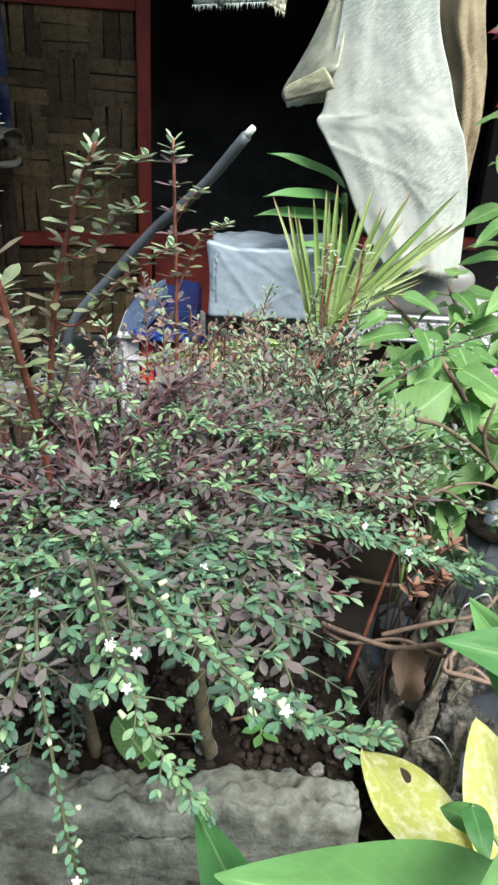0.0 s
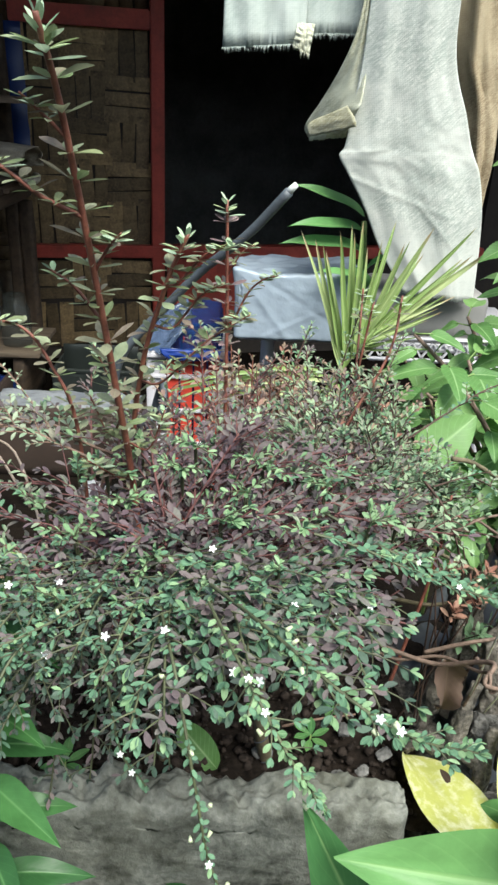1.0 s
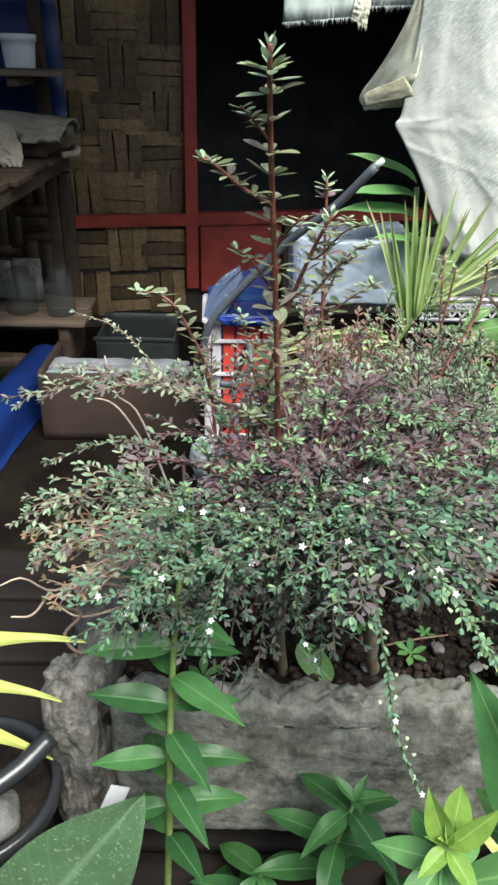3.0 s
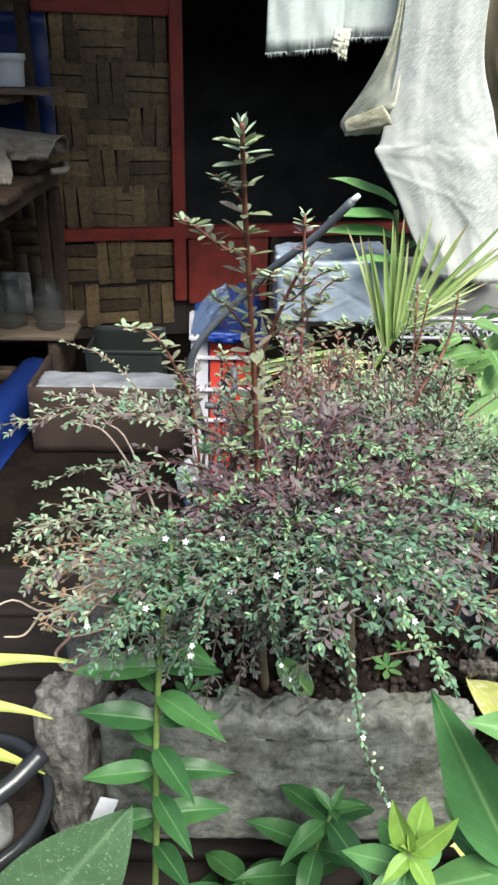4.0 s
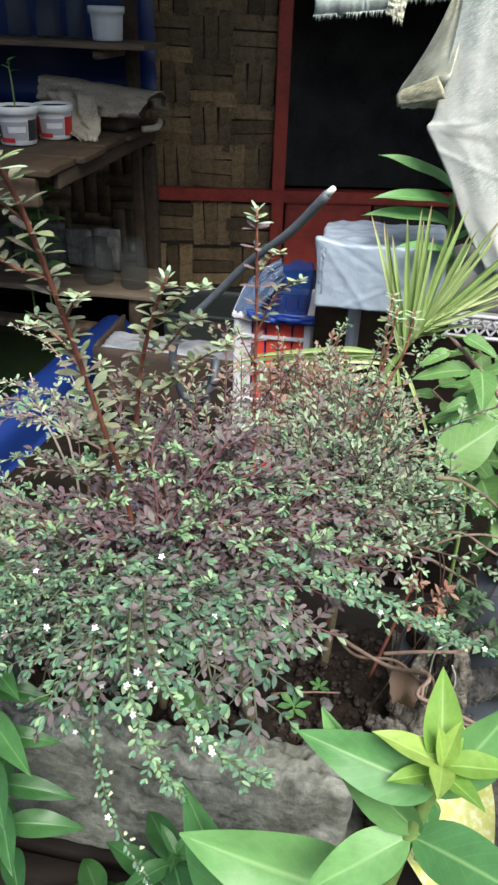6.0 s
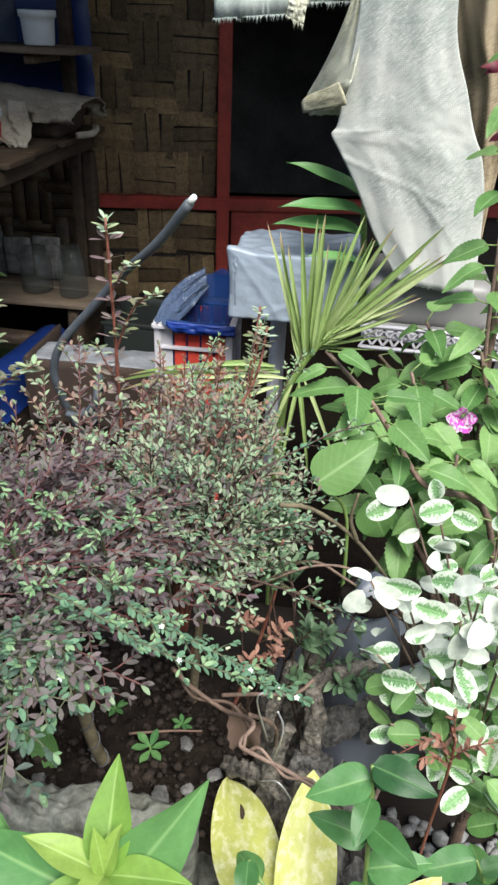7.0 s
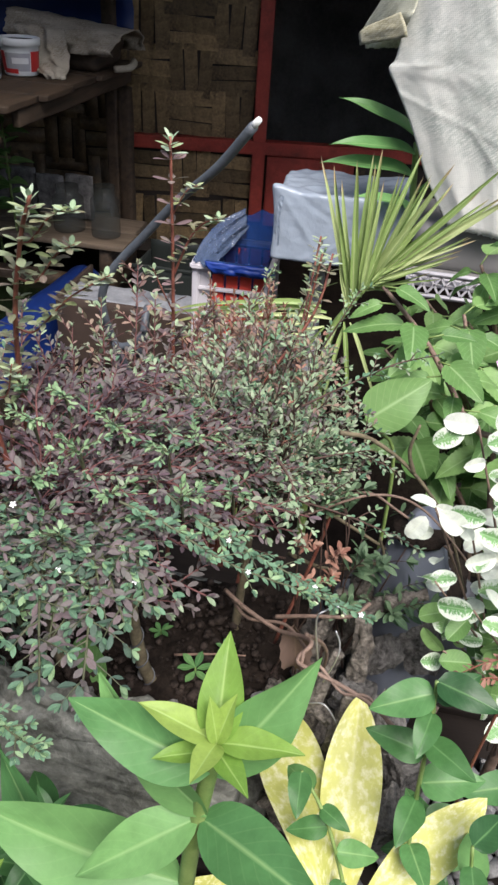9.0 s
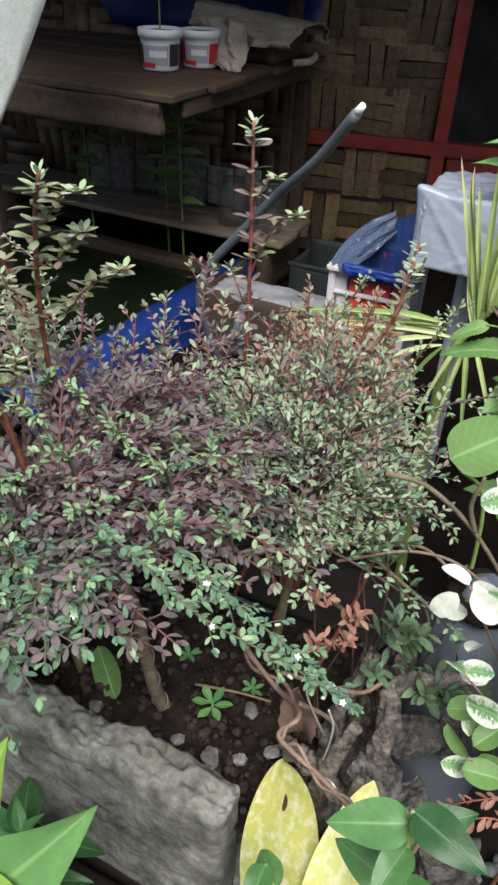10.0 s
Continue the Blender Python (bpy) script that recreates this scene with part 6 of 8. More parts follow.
red = thing("red_stemmed_shrub", (-0.105, 0.52, 0.53), "upright shrub with bare red stems and whorled leaves", "shrub", "shrubs in the planter")
p1 = tall_stem(red, [(-0.085, 0.50, 0.53), (-0.096, 0.48, 0.82), (-0.104, 0.44, 0.96), (-0.116, 0.388, 1.119), (-0.119, 0.352, 1.172)], 0.0036, 0.0180, 0.0180, 0.56, 40, 14, 4, 0.40)
tall_stem(red, [p1[26], (-0.132, 0.392, 1.085), (-0.150, 0.385, 1.100), (-0.162, 0.38, 1.107)], 0.0019, 0.012, 0.0125, 0.3)
tall_stem(red, [p1[22], (-0.125, 0.43, 1.025), (-0.140, 0.425, 1.038)], 0.0016, 0.013, 0.0125, 0.35)
tall_stem(red, [p1[29], (-0.128, 0.38, 1.130), (-0.136, 0.375, 1.138)], 0.0014, 0.012, 0.0115, 0.4, tuft=6)
tall_stem(red, [p1[24], (-0.100, 0.41, 1.055), (-0.090, 0.40, 1.066)], 0.0014, 0.012, 0.0115, 0.4, tuft=6)
p2 = tall_stem(red, [(-0.112, 0.545, 0.53), (-0.110, 0.545, 0.815), (-0.098, 0.53, 0.93), (-0.075, 0.512, 1.01), (-0.058, 0.503, 1.050)], 0.0034, 0.0150, 0.0165, 0.50, 36, 12, 4, 0.42)
tall_stem(red, [p2[26], (-0.066, 0.512, 1.012), (-0.045, 0.508, 1.035), (-0.024, 0.505, 1.042)], 0.0014, 0.0095, 0.0140, 0.2, wide=0.42)
tall_stem(red, [p2[22], (-0.07, 0.52, 0.975), (-0.05, 0.52, 1.0), (-0.032, 0.515, 1.012)], 0.0014, 0.0095, 0.0140, 0.25, wide=0.42)
tall_stem(red, [p2[17], (-0.080, 0.53, 0.925), (-0.045, 0.525, 0.962), (-0.010, 0.53, 0.985)], 0.0014, 0.0095, 0.0140, 0.3, wide=0.42)
tall_stem(red, [p2[15], (-0.122, 0.535, 0.92), (-0.136, 0.53, 0.955)], 0.0012, 0.0095, 0.0110, 0.25)
tall_stem(red, [p1[17], (-0.115, 0.475, 0.90), (-0.128, 0.47, 0.935)], 0.0012, 0.0095, 0.0110, 0.25)
tall_stem(red, [p1[15], (-0.085, 0.475, 0.89), (-0.072, 0.47, 0.925)], 0.0012, 0.0095, 0.0110, 0.25)
tall_stem(red, [p1[13], (-0.105, 0.47, 0.865), (-0.130, 0.455, 0.888)], 0.0012, 0.0095, 0.0110, 0.25)
slim = thing("slender_shrub", (-0.02, 0.76, 0.33), "slender upright shrub with thin red stem", "shrub", "shrubs in the planter")
s2 = tall_stem(slim, [(-0.03, 0.74, 0.34), (-0.030, 0.77, 0.72), (-0.030, 0.776, 0.80), (-0.032, 0.78, 0.92), (-0.036, 0.783, 1.040)], 0.0036, 0.024, 0.0185, 0.64, 36, 10, 4, 0.44, leaf_material=L_SLIM)
tall_stem(slim, [s2[24], (-0.012, 0.78, 0.935), (0.005, 0.78, 0.955), (0.024, 0.775, 0.963)], 0.0018, 0.010, 0.0150, 0.2, spread=3)
tall_stem(slim, [s2[29], (-0.018, 0.78, 0.985), (-0.004, 0.778, 0.995)], 0.0012, 0.011, 0.013, 0.4, tuft=5)
tall_stem(slim, [s2[21], (-0.045, 0.78, 0.87), (-0.056, 0.78, 0.895)], 0.0014, 0.013, 0.014, 0.3, spread=3, leaf_material=L_SLIM)
tall_stem(red, [(0.02, 0.70, 0.60), (0.12, 0.77, 0.80), (0.128, 0.785, 0.86), (0.137, 0.79, 0.935)], 0.0026, 0.020, 0.012, 0.72)
tall_stem(left, [(-0.15, 0.56, 0.62), (-0.165, 0.59, 0.84), (-0.19, 0.595, 0.915), (-0.212, 0.597, 0.945), (-0.243, 0.597, 0.952)], 0.0024, 0.014, 0.0165, 0.62, spread=4, wide=0.42)
for pts in ([(-0.2, 0.6, 0.66), (-0.26, 0.70, 0.756), (-0.29, 0.70, 0.79), (-0.30, 0.70, 0.84)], [(-0.24, 0.66, 0.72), (-0.29, 0.7, 0.772), (-0.33, 0.7, 0.785)], [(-0.25, 0.52, 0.63), (-0.30, 0.50, 0.655), (-0.335, 0.49, 0.65), (-0.36, 0.48, 0.675), (-0.385, 0.47, 0.67)], [(-0.30, 0.50, 0.655), (-0.325, 0.49, 0.685), (-0.34, 0.48, 0.715)], [(-0.335, 0.49, 0.65), (-0.355, 0.48, 0.625), (-0.375, 0.47, 0.63)], [(-0.26, 0.50, 0.62), (-0.30, 0.47, 0.632), (-0.325, 0.46, 0.66)]):
    tube_part("bare_twig", pts, 0.0017, 0.0009, M_PALETWIG, left)
for pts in ([(0.05, 0.60, 0.6), (0.09, 0.66, 0.8), (0.142, 0.70, 0.90), (0.153, 0.72, 0.96)], [(0.155, 0.55, 0.57), (0.190, 0.575, 0.72), (0.196, 0.58, 0.80)], [(0.1, 0.6, 0.6), (0.12, 0.75, 0.8), (0.13, 0.83, 0.94)]):
    tall_stem(grey, pts, 0.0026, 0.016, 0.012, 0.75, 16, 6)

# vines, litter and sprouts on the soil
for pts, r in (([(0.105, 0.50, 0.690), (0.131, 0.475, 0.697), (0.165, 0.452, 0.703), (0.188, 0.428, 0.728), (0.196, 0.41, 0.742), (0.187, 0.40, 0.731), (0.201, 0.391, 0.733), (0.223, 0.385, 0.731), (0.251, 0.375, 0.727), (0.275, 0.367, 0.713), (0.289, 0.362, 0.728), (0.296, 0.37, 0.748)], 0.0046),
               ([(0.110, 0.50, 0.684), (0.134, 0.470, 0.691), (0.169, 0.456, 0.708), (0.190, 0.424, 0.722), (0.191, 0.404, 0.738), (0.192, 0.396, 0.726), (0.204, 0.394, 0.738), (0.226, 0.381, 0.727), (0.248, 0.378, 0.731), (0.277, 0.363, 0.709), (0.291, 0.365, 0.732)], 0.0034),
               ([(0.19, 0.43, 0.73), (0.205, 0.45, 0.70), (0.212, 0.47, 0.66), (0.21, 0.49, 0.60)], 0.004),
               ([(0.16, 0.47, 0.70), (0.19, 0.46, 0.72), (0.225, 0.455, 0.735), (0.24, 0.46, 0.75)], 0.0042),
               ([(-0.33, 0.50, 0.62), (-0.30, 0.47, 0.635), (-0.315, 0.455, 0.62), (-0.30, 0.45, 0.60), (-0.27, 0.46, 0.605), (-0.22, 0.49, 0.60)], 0.0045),
               ([(0.16, 0.62, 0.70), (0.22, 0.60, 0.76), (0.26, 0.60, 0.745), (0.32, 0.58, 0.72)], 0.0035),
               ([(0.17, 0.55, 0.76), (0.23, 0.56, 0.79), (0.28, 0.57, 0.775), (0.34, 0.56, 0.72)], 0.003)):
    o = tube_part("twisted_vine", pts, r * 0.48, r * 0.36, M_VINE, None, 60, 8)
    tagged(o, "dry brown twisted vine over the planter edge", "vine", "vines on the planter")
for pts in ([(0.235, 0.46, 0.50), (0.24, 0.455, 0.56), (0.22, 0.46, 0.60), (0.20, 0.47, 0.585)], [(0.19, 0.425, 0.55), (0.21, 0.42, 0.535), (0.225, 0.43, 0.55)], [(0.205, 0.46, 0.66), (0.197, 0.42, 0.759), (0.203, 0.42, 0.773), (0.213, 0.42, 0.78), (0.219, 0.42, 0.772)], [(0.214, 0.42, 0.752), (0.219, 0.42, 0.738), (0.219, 0.42, 0.72), (0.212, 0.44, 0.66)]):
    o = tube_part("wire", pts, 0.0008, 0.0008, M_WIRE, None, 24, 6)
    tagged(o, "bent bare metal wire at the planter end", "wire", "wires at the planter")
o = tube_part("broken_twig", [(0.045, 0.53, 0.540), (0.09, 0.54, 0.543), (0.125, 0.545, 0.545)], 0.0016, 0.001, M_TWIG, None)
tagged(o, "thin broken twig lying on the soil", "twig")

DEAD = leaf_mesh("dead_leaf", L_BROWNLEAF, "lance", 0.4, 0.7, 0.25, 0.10, 0.05, 18, 8, 2.0)
o = new("dead_leaf", DEAD)
o.matrix_basis = leaf_pose((0.178, 0.462, 0.705), (0.190, 0.455, 0.625), (0.2, -1, 0.35))
tagged(o, "curled dry brown leaf on the soil", "leaf")
FALLEN = leaf_mesh("fallen_leaf", L_BALSAM, "round", 0.55, 0.1, 0.05, 0.01)
o = new("fallen_leaf", FALLEN)
o.matrix_basis = leaf_pose((-0.022, 0.482, 0.530), (-0.062, 0.508, 0.562), (0.1, -1, 0.7))
tagged(o, "fallen green leaf lying on the soil", "leaf")
SPROUT = leaf_mesh("sprout_leaf", L_MID, "spoon", 0.4, 0.2, 0.1)
for x, y, s in ((0.074, 0.515, 0.026), (-0.13, 0.46, 0.018), (0.10, 0.555, 0.016), (-0.17, 0.47, 0.03), (0.02, 0.56, 0.018)):
    sp = thing("sprout", (x, y, 0.530), "tiny green sprout growing in the soil", "sprout", "sprouts in the soil")
    tube_part("stem", [(x, y, 0.527), (x, y, 0.530 + s * 0.6)], 0.0012, 0.001, M_GREENSTEM, sp, 3, 5)
    for k in range(6):
        g = k * 1.1 + x * 60
        put_leaf(SPROUT, sp, (x, y, 0.530 + s * (0.35 + 0.05 * k)), (x + s * 0.8 * math.cos(g), y + s * 0.8 * math.sin(g), 0.530 + s * (0.6 + 0.06 * k)))

# ---- broad-leaved plants ----
LANCE = leaf_mesh("lance_leaf", L_DARK, "lance", 0.40, 0.3, 0.22, 0.015)
LANCE_B = leaf_mesh("lance_leaf_b", L_DARK, "lance", 0.38, 0.2, 0.38, 0.02, seed=3.0)
YOUNG = leaf_mesh("young_leaf", L_YOUNG, "lance", 0.43, 0.35, 0.12, 0.01)
BIGDARK = leaf_mesh("broad_leaf", L_MID, "lance", 0.30, 0.3, 0.12, 0.02, seed=2.5)
BIGYOUNG = leaf_mesh("big_leaf", L_MID, "lance", 0.42, 0.3, 0.18, 0.02, seed=1.5)


def whorl_plant(name, pts, nodes, leaf_len, label, meshes, per=3, r0=0.004, n=24, stem_mat=None, category="plant", group="", pitch=0.2, tip_mesh=None, tip_count=6, tip_len=0.04):
    """An upright stem with leaves in whorls: nodes are places along the stem."""
    t = thing(name, pts[0], label, category, group)
    path = smooth_path(pts, n)
    b = Bunch()
    b.tube(path, r0, r0 * 0.6, 8)
    b.part("stem", stem_mat or M_GREENSTEM, t)
    turn = rand(0, 6)
    for i, f in enumerate(nodes):
        s = f * (n - 1)
        k = min(int(s), n - 2)
        p = path[k].lerp(path[k + 1], s - k)
        turn += 0.9
        for w in range(per):
            g = turn + 2 * math.pi * w / per + rand(-0.25, 0.25)
            ln = leaf_len * rand(0.8, 1.15)
            tip = p + Vector((math.cos(g), math.sin(g), pitch + rand(-0.25, 0.2))).normalized() * ln
            put_leaf(meshes[(i + w) % len(meshes)], t, p, tip, (0, 0, 1))
    if tip_mesh:
        for k in range(tip_count):
            g = k * 2.4
            tip = path[-1] + Vector((math.cos(g), math.sin(g), 0.5 + 0.22 * k)).normalized() * tip_len * (1 - 0.07 * k)
            put_leaf(tip_mesh, t, path[-1], tip, (0, 0, 1))
    return t


def pair_plant(name, pts, nodes, leaf_len, label, meshes):
    """An upright stem with opposite leaves, spreading sideways and drooping at the tips."""
    t = thing(name, pts[0], label, "plant", "plants before the planter")
    path = smooth_path(pts, 30)
    b = Bunch()
    b.tube(path, 0.0042, 0.0024, 8)
    b.part("stem", M_GREENSTEM, t)
    for i, f in enumerate(nodes):
        x = f * 29
        k = min(int(x), 28)
        p = path[k].lerp(path[k + 1], x - k)
        for w in (0, 1):
            g = (0.15 if i % 2 else -1.0) + math.pi * w + rand(-0.25, 0.25)
            ln = leaf_len * rand(0.8, 1.12) * (0.72 if f > 0.82 else 1.0)
            tip = p + Vector((math.cos(g), 0.8 * math.sin(g), rand(0.02, 0.3))).normalized() * ln
            put_leaf(meshes[(i + w) % 2], t, p, tip, (rand(-0.15, 0.15), -0.35, 1), rand(0.8, 1.0))
    return t


pair_plant("leafy_stem_plant", [(-0.205, 0.33, 0.0), (-0.203, 0.33, 0.32), (-0.196, 0.33, 0.49), (-0.191, 0.33, 0.63), (-0.183, 0.345, 0.754), (-0.173, 0.40, 0.84)],
           [0.38, 0.44, 0.49, 0.54, 0.59, 0.64, 0.69, 0.74, 0.79, 0.845, 0.90, 0.95], 0.074, "upright plant with glossy dark green lance leaves", [LANCE, LANCE_B])
for k, (x, y, z) in enumerate(((-0.015, 0.33, 0.53), (-0.10, 0.33, 0.42), (-0.05, 0.30, 0.40), (-0.15, 0.31, 0.38), (0.06, 0.31, 0.39))):
    whorl_plant("leafy_stem_plant", [(x - 0.04, y + 0.005, 0.0), (x - 0.035, y, z * 0.6), (x, y, z)], [0.72, 0.84, 0.96], 0.072, "upright plant with glossy dark green lance leaves", [LANCE, LANCE_B], 4, 0.003, 20, pitch=-0.05 if k else 0.1, group="plants before the planter", tip_mesh=LANCE if k == 0 else None, tip_len=0.035, tip_count=4)


def rosette(name, pts, specs, label, r0=0.0045):
    """A shoot with leaves given by (mesh, turn, rise, length) at its top."""
    t = thing(name, pts[0], label, "plant", "plants before the planter")
    b = Bunch()
    path = smooth_path(pts, 20)
    b.tube(path, r0 * 1.2, r0 * 0.8, 8)
    b.part("stem", M_GREENSTEM, t)
    for me, back, turn, rise, ln in specs:
        p = path[-1] + (path[-2] - path[-1]).normalized() * back
        g = radians(turn)
        d = Vector((math.cos(g) * math.cos(radians(rise)), math.sin(g) * math.cos(radians(rise)), math.sin(radians(rise))))
        put_leaf(me, t, p, p + d * ln, (0, 0, 1))
    return t


shoot = rosette("bright_shoot_plant", [(0.140, 0.185, 0.0), (0.146, 0.184, 0.6), (0.155, 0.178, 0.83), (0.166, 0.175, 0.945)],
        [(YOUNG, 0.003, 95, 50, 0.046), (YOUNG, 0.0, 175, 25, 0.036), (YOUNG, 0.0, 0, 15, 0.036), (YOUNG, 0.0, 260, 30, 0.028), (YOUNG, 0.0, 60, 70, 0.024), (YOUNG, 0.0, 130, 75, 0.022),
         (YOUNG, 0.006, 200, 5, 0.026), (YOUNG, 0.004, 310, 20, 0.028)],
        "tall shoot with bright yellow-green young leaves")
for b0, tip, up in (((0.166, 0.174, 0.928), (0.098, 0.178, 0.946), (-0.2, -0.7, 0.9)), ((0.163, 0.175, 0.922), (0.203, 0.190, 0.980), (0.3, -0.8, 0.6)),
                    ((0.160, 0.176, 0.885), (0.108, 0.145, 0.868), (0, -0.5, 1)), ((0.161, 0.176, 0.885), (0.216, 0.137, 0.918), (0.2, -0.5, 1)),
                    ((0.164, 0.174, 0.892), (0.104, 0.182, 0.944), (-0.7, -1, 0.3)), ((0.154, 0.178, 0.815), (0.036, 0.172, 0.838), (-0.1, -0.8, 0.8))):
    put_leaf(BIGYOUNG, shoot, b0, tip, up)
short = rosette("bright_shoot_plant", [(0.015, 0.15, 0.0), (0.008, 0.154, 0.45), (0.004, 0.158, 0.730)],
        [(YOUNG, 0.0, 60, 70, 0.017), (YOUNG, 0.0, 200, 55, 0.015), (YOUNG, 0.0, 300, 40, 0.015), (YOUNG, 0, 130, 78, 0.018), (YOUNG, 0.0, 20, 30, 0.018), (YOUNG, 0.0, 170, 20, 0.016)],
        "short shoot with bright yellow-green young leaves", 0.0034)
for me, tip, up in ((YOUNG, (0.030, 0.207, 0.726), (0, -0.8, 0.8)), (YOUNG, (-0.012, 0.168, 0.766), (-0.4, -0.9, 0.3)), (YOUNG, (0.033, 0.157, 0.762), (0.2, -0.9, 0.6)), (YOUNG, (0.018, 0.128, 0.722), (0, -0.3, 1)), (YOUNG, (-0.018, 0.140, 0.724), (0, -0.3, 1))):
    put_leaf(me, short, (0.004, 0.158, 0.727), tip, up)
for tip, up in (((-0.042, 0.175, 0.708), (0, -0.5, 1)), ((-0.004, 0.215, 0.700), (0, -0.6, 1)), ((0.044, 0.190, 0.704), (0, -0.6, 1)), ((0.020, 0.112, 0.690), (0, -0.3, 1)), ((-0.035, 0.125, 0.688), (0, -0.3, 1))):
    put_leaf(BIGYOUNG, short, (0.004, 0.158, 0.712), tip, up)
broad = rosette("bright_shoot_plant", [(0.125, 0.205, 0.0), (0.115, 0.203, 0.4), (0.107, 0.20, 0.645), (0.114, 0.20, 0.735)],
        [(YOUNG, 0.0, 165, 60, 0.030), (YOUNG, 0.0, 20, 55, 0.026), (YOUNG, 0.004, 250, 35, 0.026), (YOUNG, 0.0, 90, 75, 0.028), (YOUNG, 0.008, 330, 25, 0.028), (YOUNG, 0.008, 200, 25, 0.026)],
        "short shoot with broad green leaves")
for me, b0, tip, up in ((BIGDARK, (0.106, 0.20, 0.650), (0.023, 0.208, 0.811), (-0.3, -0.8, 0.6)), (BIGYOUNG, (0.107, 0.20, 0.650), (0.063, 0.275, 0.640), (0, -0.7, 0.8)), (BIGYOUNG, (0.107, 0.20, 0.645), (0.026, 0.20, 0.604), (0, -0.7, 0.8)),
                        (BIGYOUNG, (0.107, 0.20, 0.640), (0.058, 0.235, 0.645), (0, -0.7, 0.9)), (BIGYOUNG, (0.107, 0.20, 0.645), (0.168, 0.21, 0.640), (0, -0.6, 1)), (BIGYOUNG, (0.107, 0.20, 0.640), (0.135, 0.145, 0.615), (0, -0.4, 1)), (BIGYOUNG, (0.108, 0.20, 0.60), (0.05, 0.17, 0.555), (0, -0.5, 1))):
    put_leaf(me, broad, b0, tip, up)

# yellow spotted leaves
YELLOW = leaf_mesh("yellow_leaf", L_YELLOW, "oblong", 0.30, 0.22, 0.10, 0.02, 0, 24, 8)
yel = thing("spotted_croton", (0.25, 0.36, 0.33), "plant with long yellow spotted leaves", "plant")
tube_part("stem", [(0.25, 0.33, 0.0), (0.245, 0.325, 0.35), (0.238, 0.318, 0.585)], 0.006, 0.004, M_GREENSTEM, yel)
for b0 in ((0.238, 0.296, 0.585), (0.255, 0.305, 0.545), (0.270, 0.300, 0.56)):
    tube_part("leaf_stalk", [(0.239, 0.319, 0.55), (0.5 * (b0[0] + 0.239), 0.5 * (b0[1] + 0.319), 0.5 * (b0[2] + 0.565)), b0], 0.003, 0.0025, M_GREENSTEM, yel, 6, 6)
blades = []
for b0, tip, up in (((0.238, 0.296, 0.585), (0.164, 0.494, 0.572), (0.15, -0.35, 1)), ((0.255, 0.305, 0.545), (0.250, 0.462, 0.634), (0, -0.9, 0.5)), ((0.270, 0.300, 0.56), (0.362, 0.375, 0.640), (-0.3, -0.9, 0.8)), ((0.20, 0.36, 0.40), (0.12, 0.31, 0.50), (0, -0.6, 1)), ((0.24, 0.35, 0.40), (0.20, 0.29, 0.52), (0, -0.6, 1))):
    blades.append(put_leaf(YELLOW, yel, b0, tip, up))

SPOT = leaf_mesh("brown_spot", L_BROWNLEAF, "ovate", 0.45, 0.0, 0.0, 0.0, 0, 8, 4)
put_leaf(SPOT, blades[0], (0.1905, 0.426, 0.5885), (0.1850, 0.442, 0.5860), (-0.1, -1, 0.4), 1.0, "brown_spot")

# dark vine right of the planter
OVAL = leaf_mesh("oval_leaf", L_DARK, "ovate", 0.52, 0.2, 0.15, 0.02, seed=4.0)
OVAL_B = leaf_mesh("oval_leaf_b", L_MID, "ovate", 0.55, 0.25, 0.2, 0.02, seed=6.0)
for pts, n_l, ln in (([(0.33, 0.33, 0.0), (0.32, 0.33, 0.45), (0.30, 0.34, 0.62), (0.29, 0.345, 0.75), (0.285, 0.35, 0.80)], 11, 0.042),
                     ([(0.38, 0.30, 0.0), (0.38, 0.30, 0.4), (0.36, 0.31, 0.55), (0.34, 0.32, 0.66)], 9, 0.044),
                     ([(0.30, 0.28, 0.0), (0.30, 0.28, 0.35), (0.27, 0.30, 0.52), (0.235, 0.33, 0.62), (0.205, 0.35, 0.66)], 8, 0.036),
                     ([(0.42, 0.36, 0.0), (0.42, 0.36, 0.4), (0.43, 0.36, 0.56), (0.42, 0.36, 0.66)], 9, 0.046),
                     ([(0.36, 0.24, 0.0), (0.36, 0.24, 0.3), (0.35, 0.25, 0.45), (0.34, 0.25, 0.56)], 9, 0.05), ([(0.46, 0.42, 0.345), (0.455, 0.42, 0.42), (0.43, 0.42, 0.52), (0.40, 0.42, 0.60)], 10, 0.045), ([(0.36, 0.42, 0.345), (0.36, 0.42, 0.40), (0.35, 0.41, 0.47), (0.325, 0.40, 0.55)], 9, 0.045), ([(0.48, 0.46, 0.345), (0.48, 0.46, 0.42), (0.475, 0.45, 0.5), (0.46, 0.44, 0.58)], 9, 0.045)):
    t = thing("oval_leaf_vine", pts[0], "climbing stem with dark green oval leaves", "vine", "climbing stems")
    path = smooth_path(pts, 30)
    b = Bunch()
    b.tube(path, 0.0026, 0.0014, 7)
    b.part("stem", M_GREENSTEM, t)
    for k in range(n_l):
        s = 0.5 + 0.5 * k / (n_l - 1)
        p = path[min(29, int(s * 29))]
        g = k * 2.6 + rand(-0.4, 0.4) - 1.2
        tip = p + Vector((math.cos(g), math.sin(g) - 0.25, rand(-0.25, 0.35))).normalized() * ln * rand(0.75, 1.2)
        put_leaf(OVAL if k % 3 else OVAL_B, t, p, tip, (0, -0.5, 1))

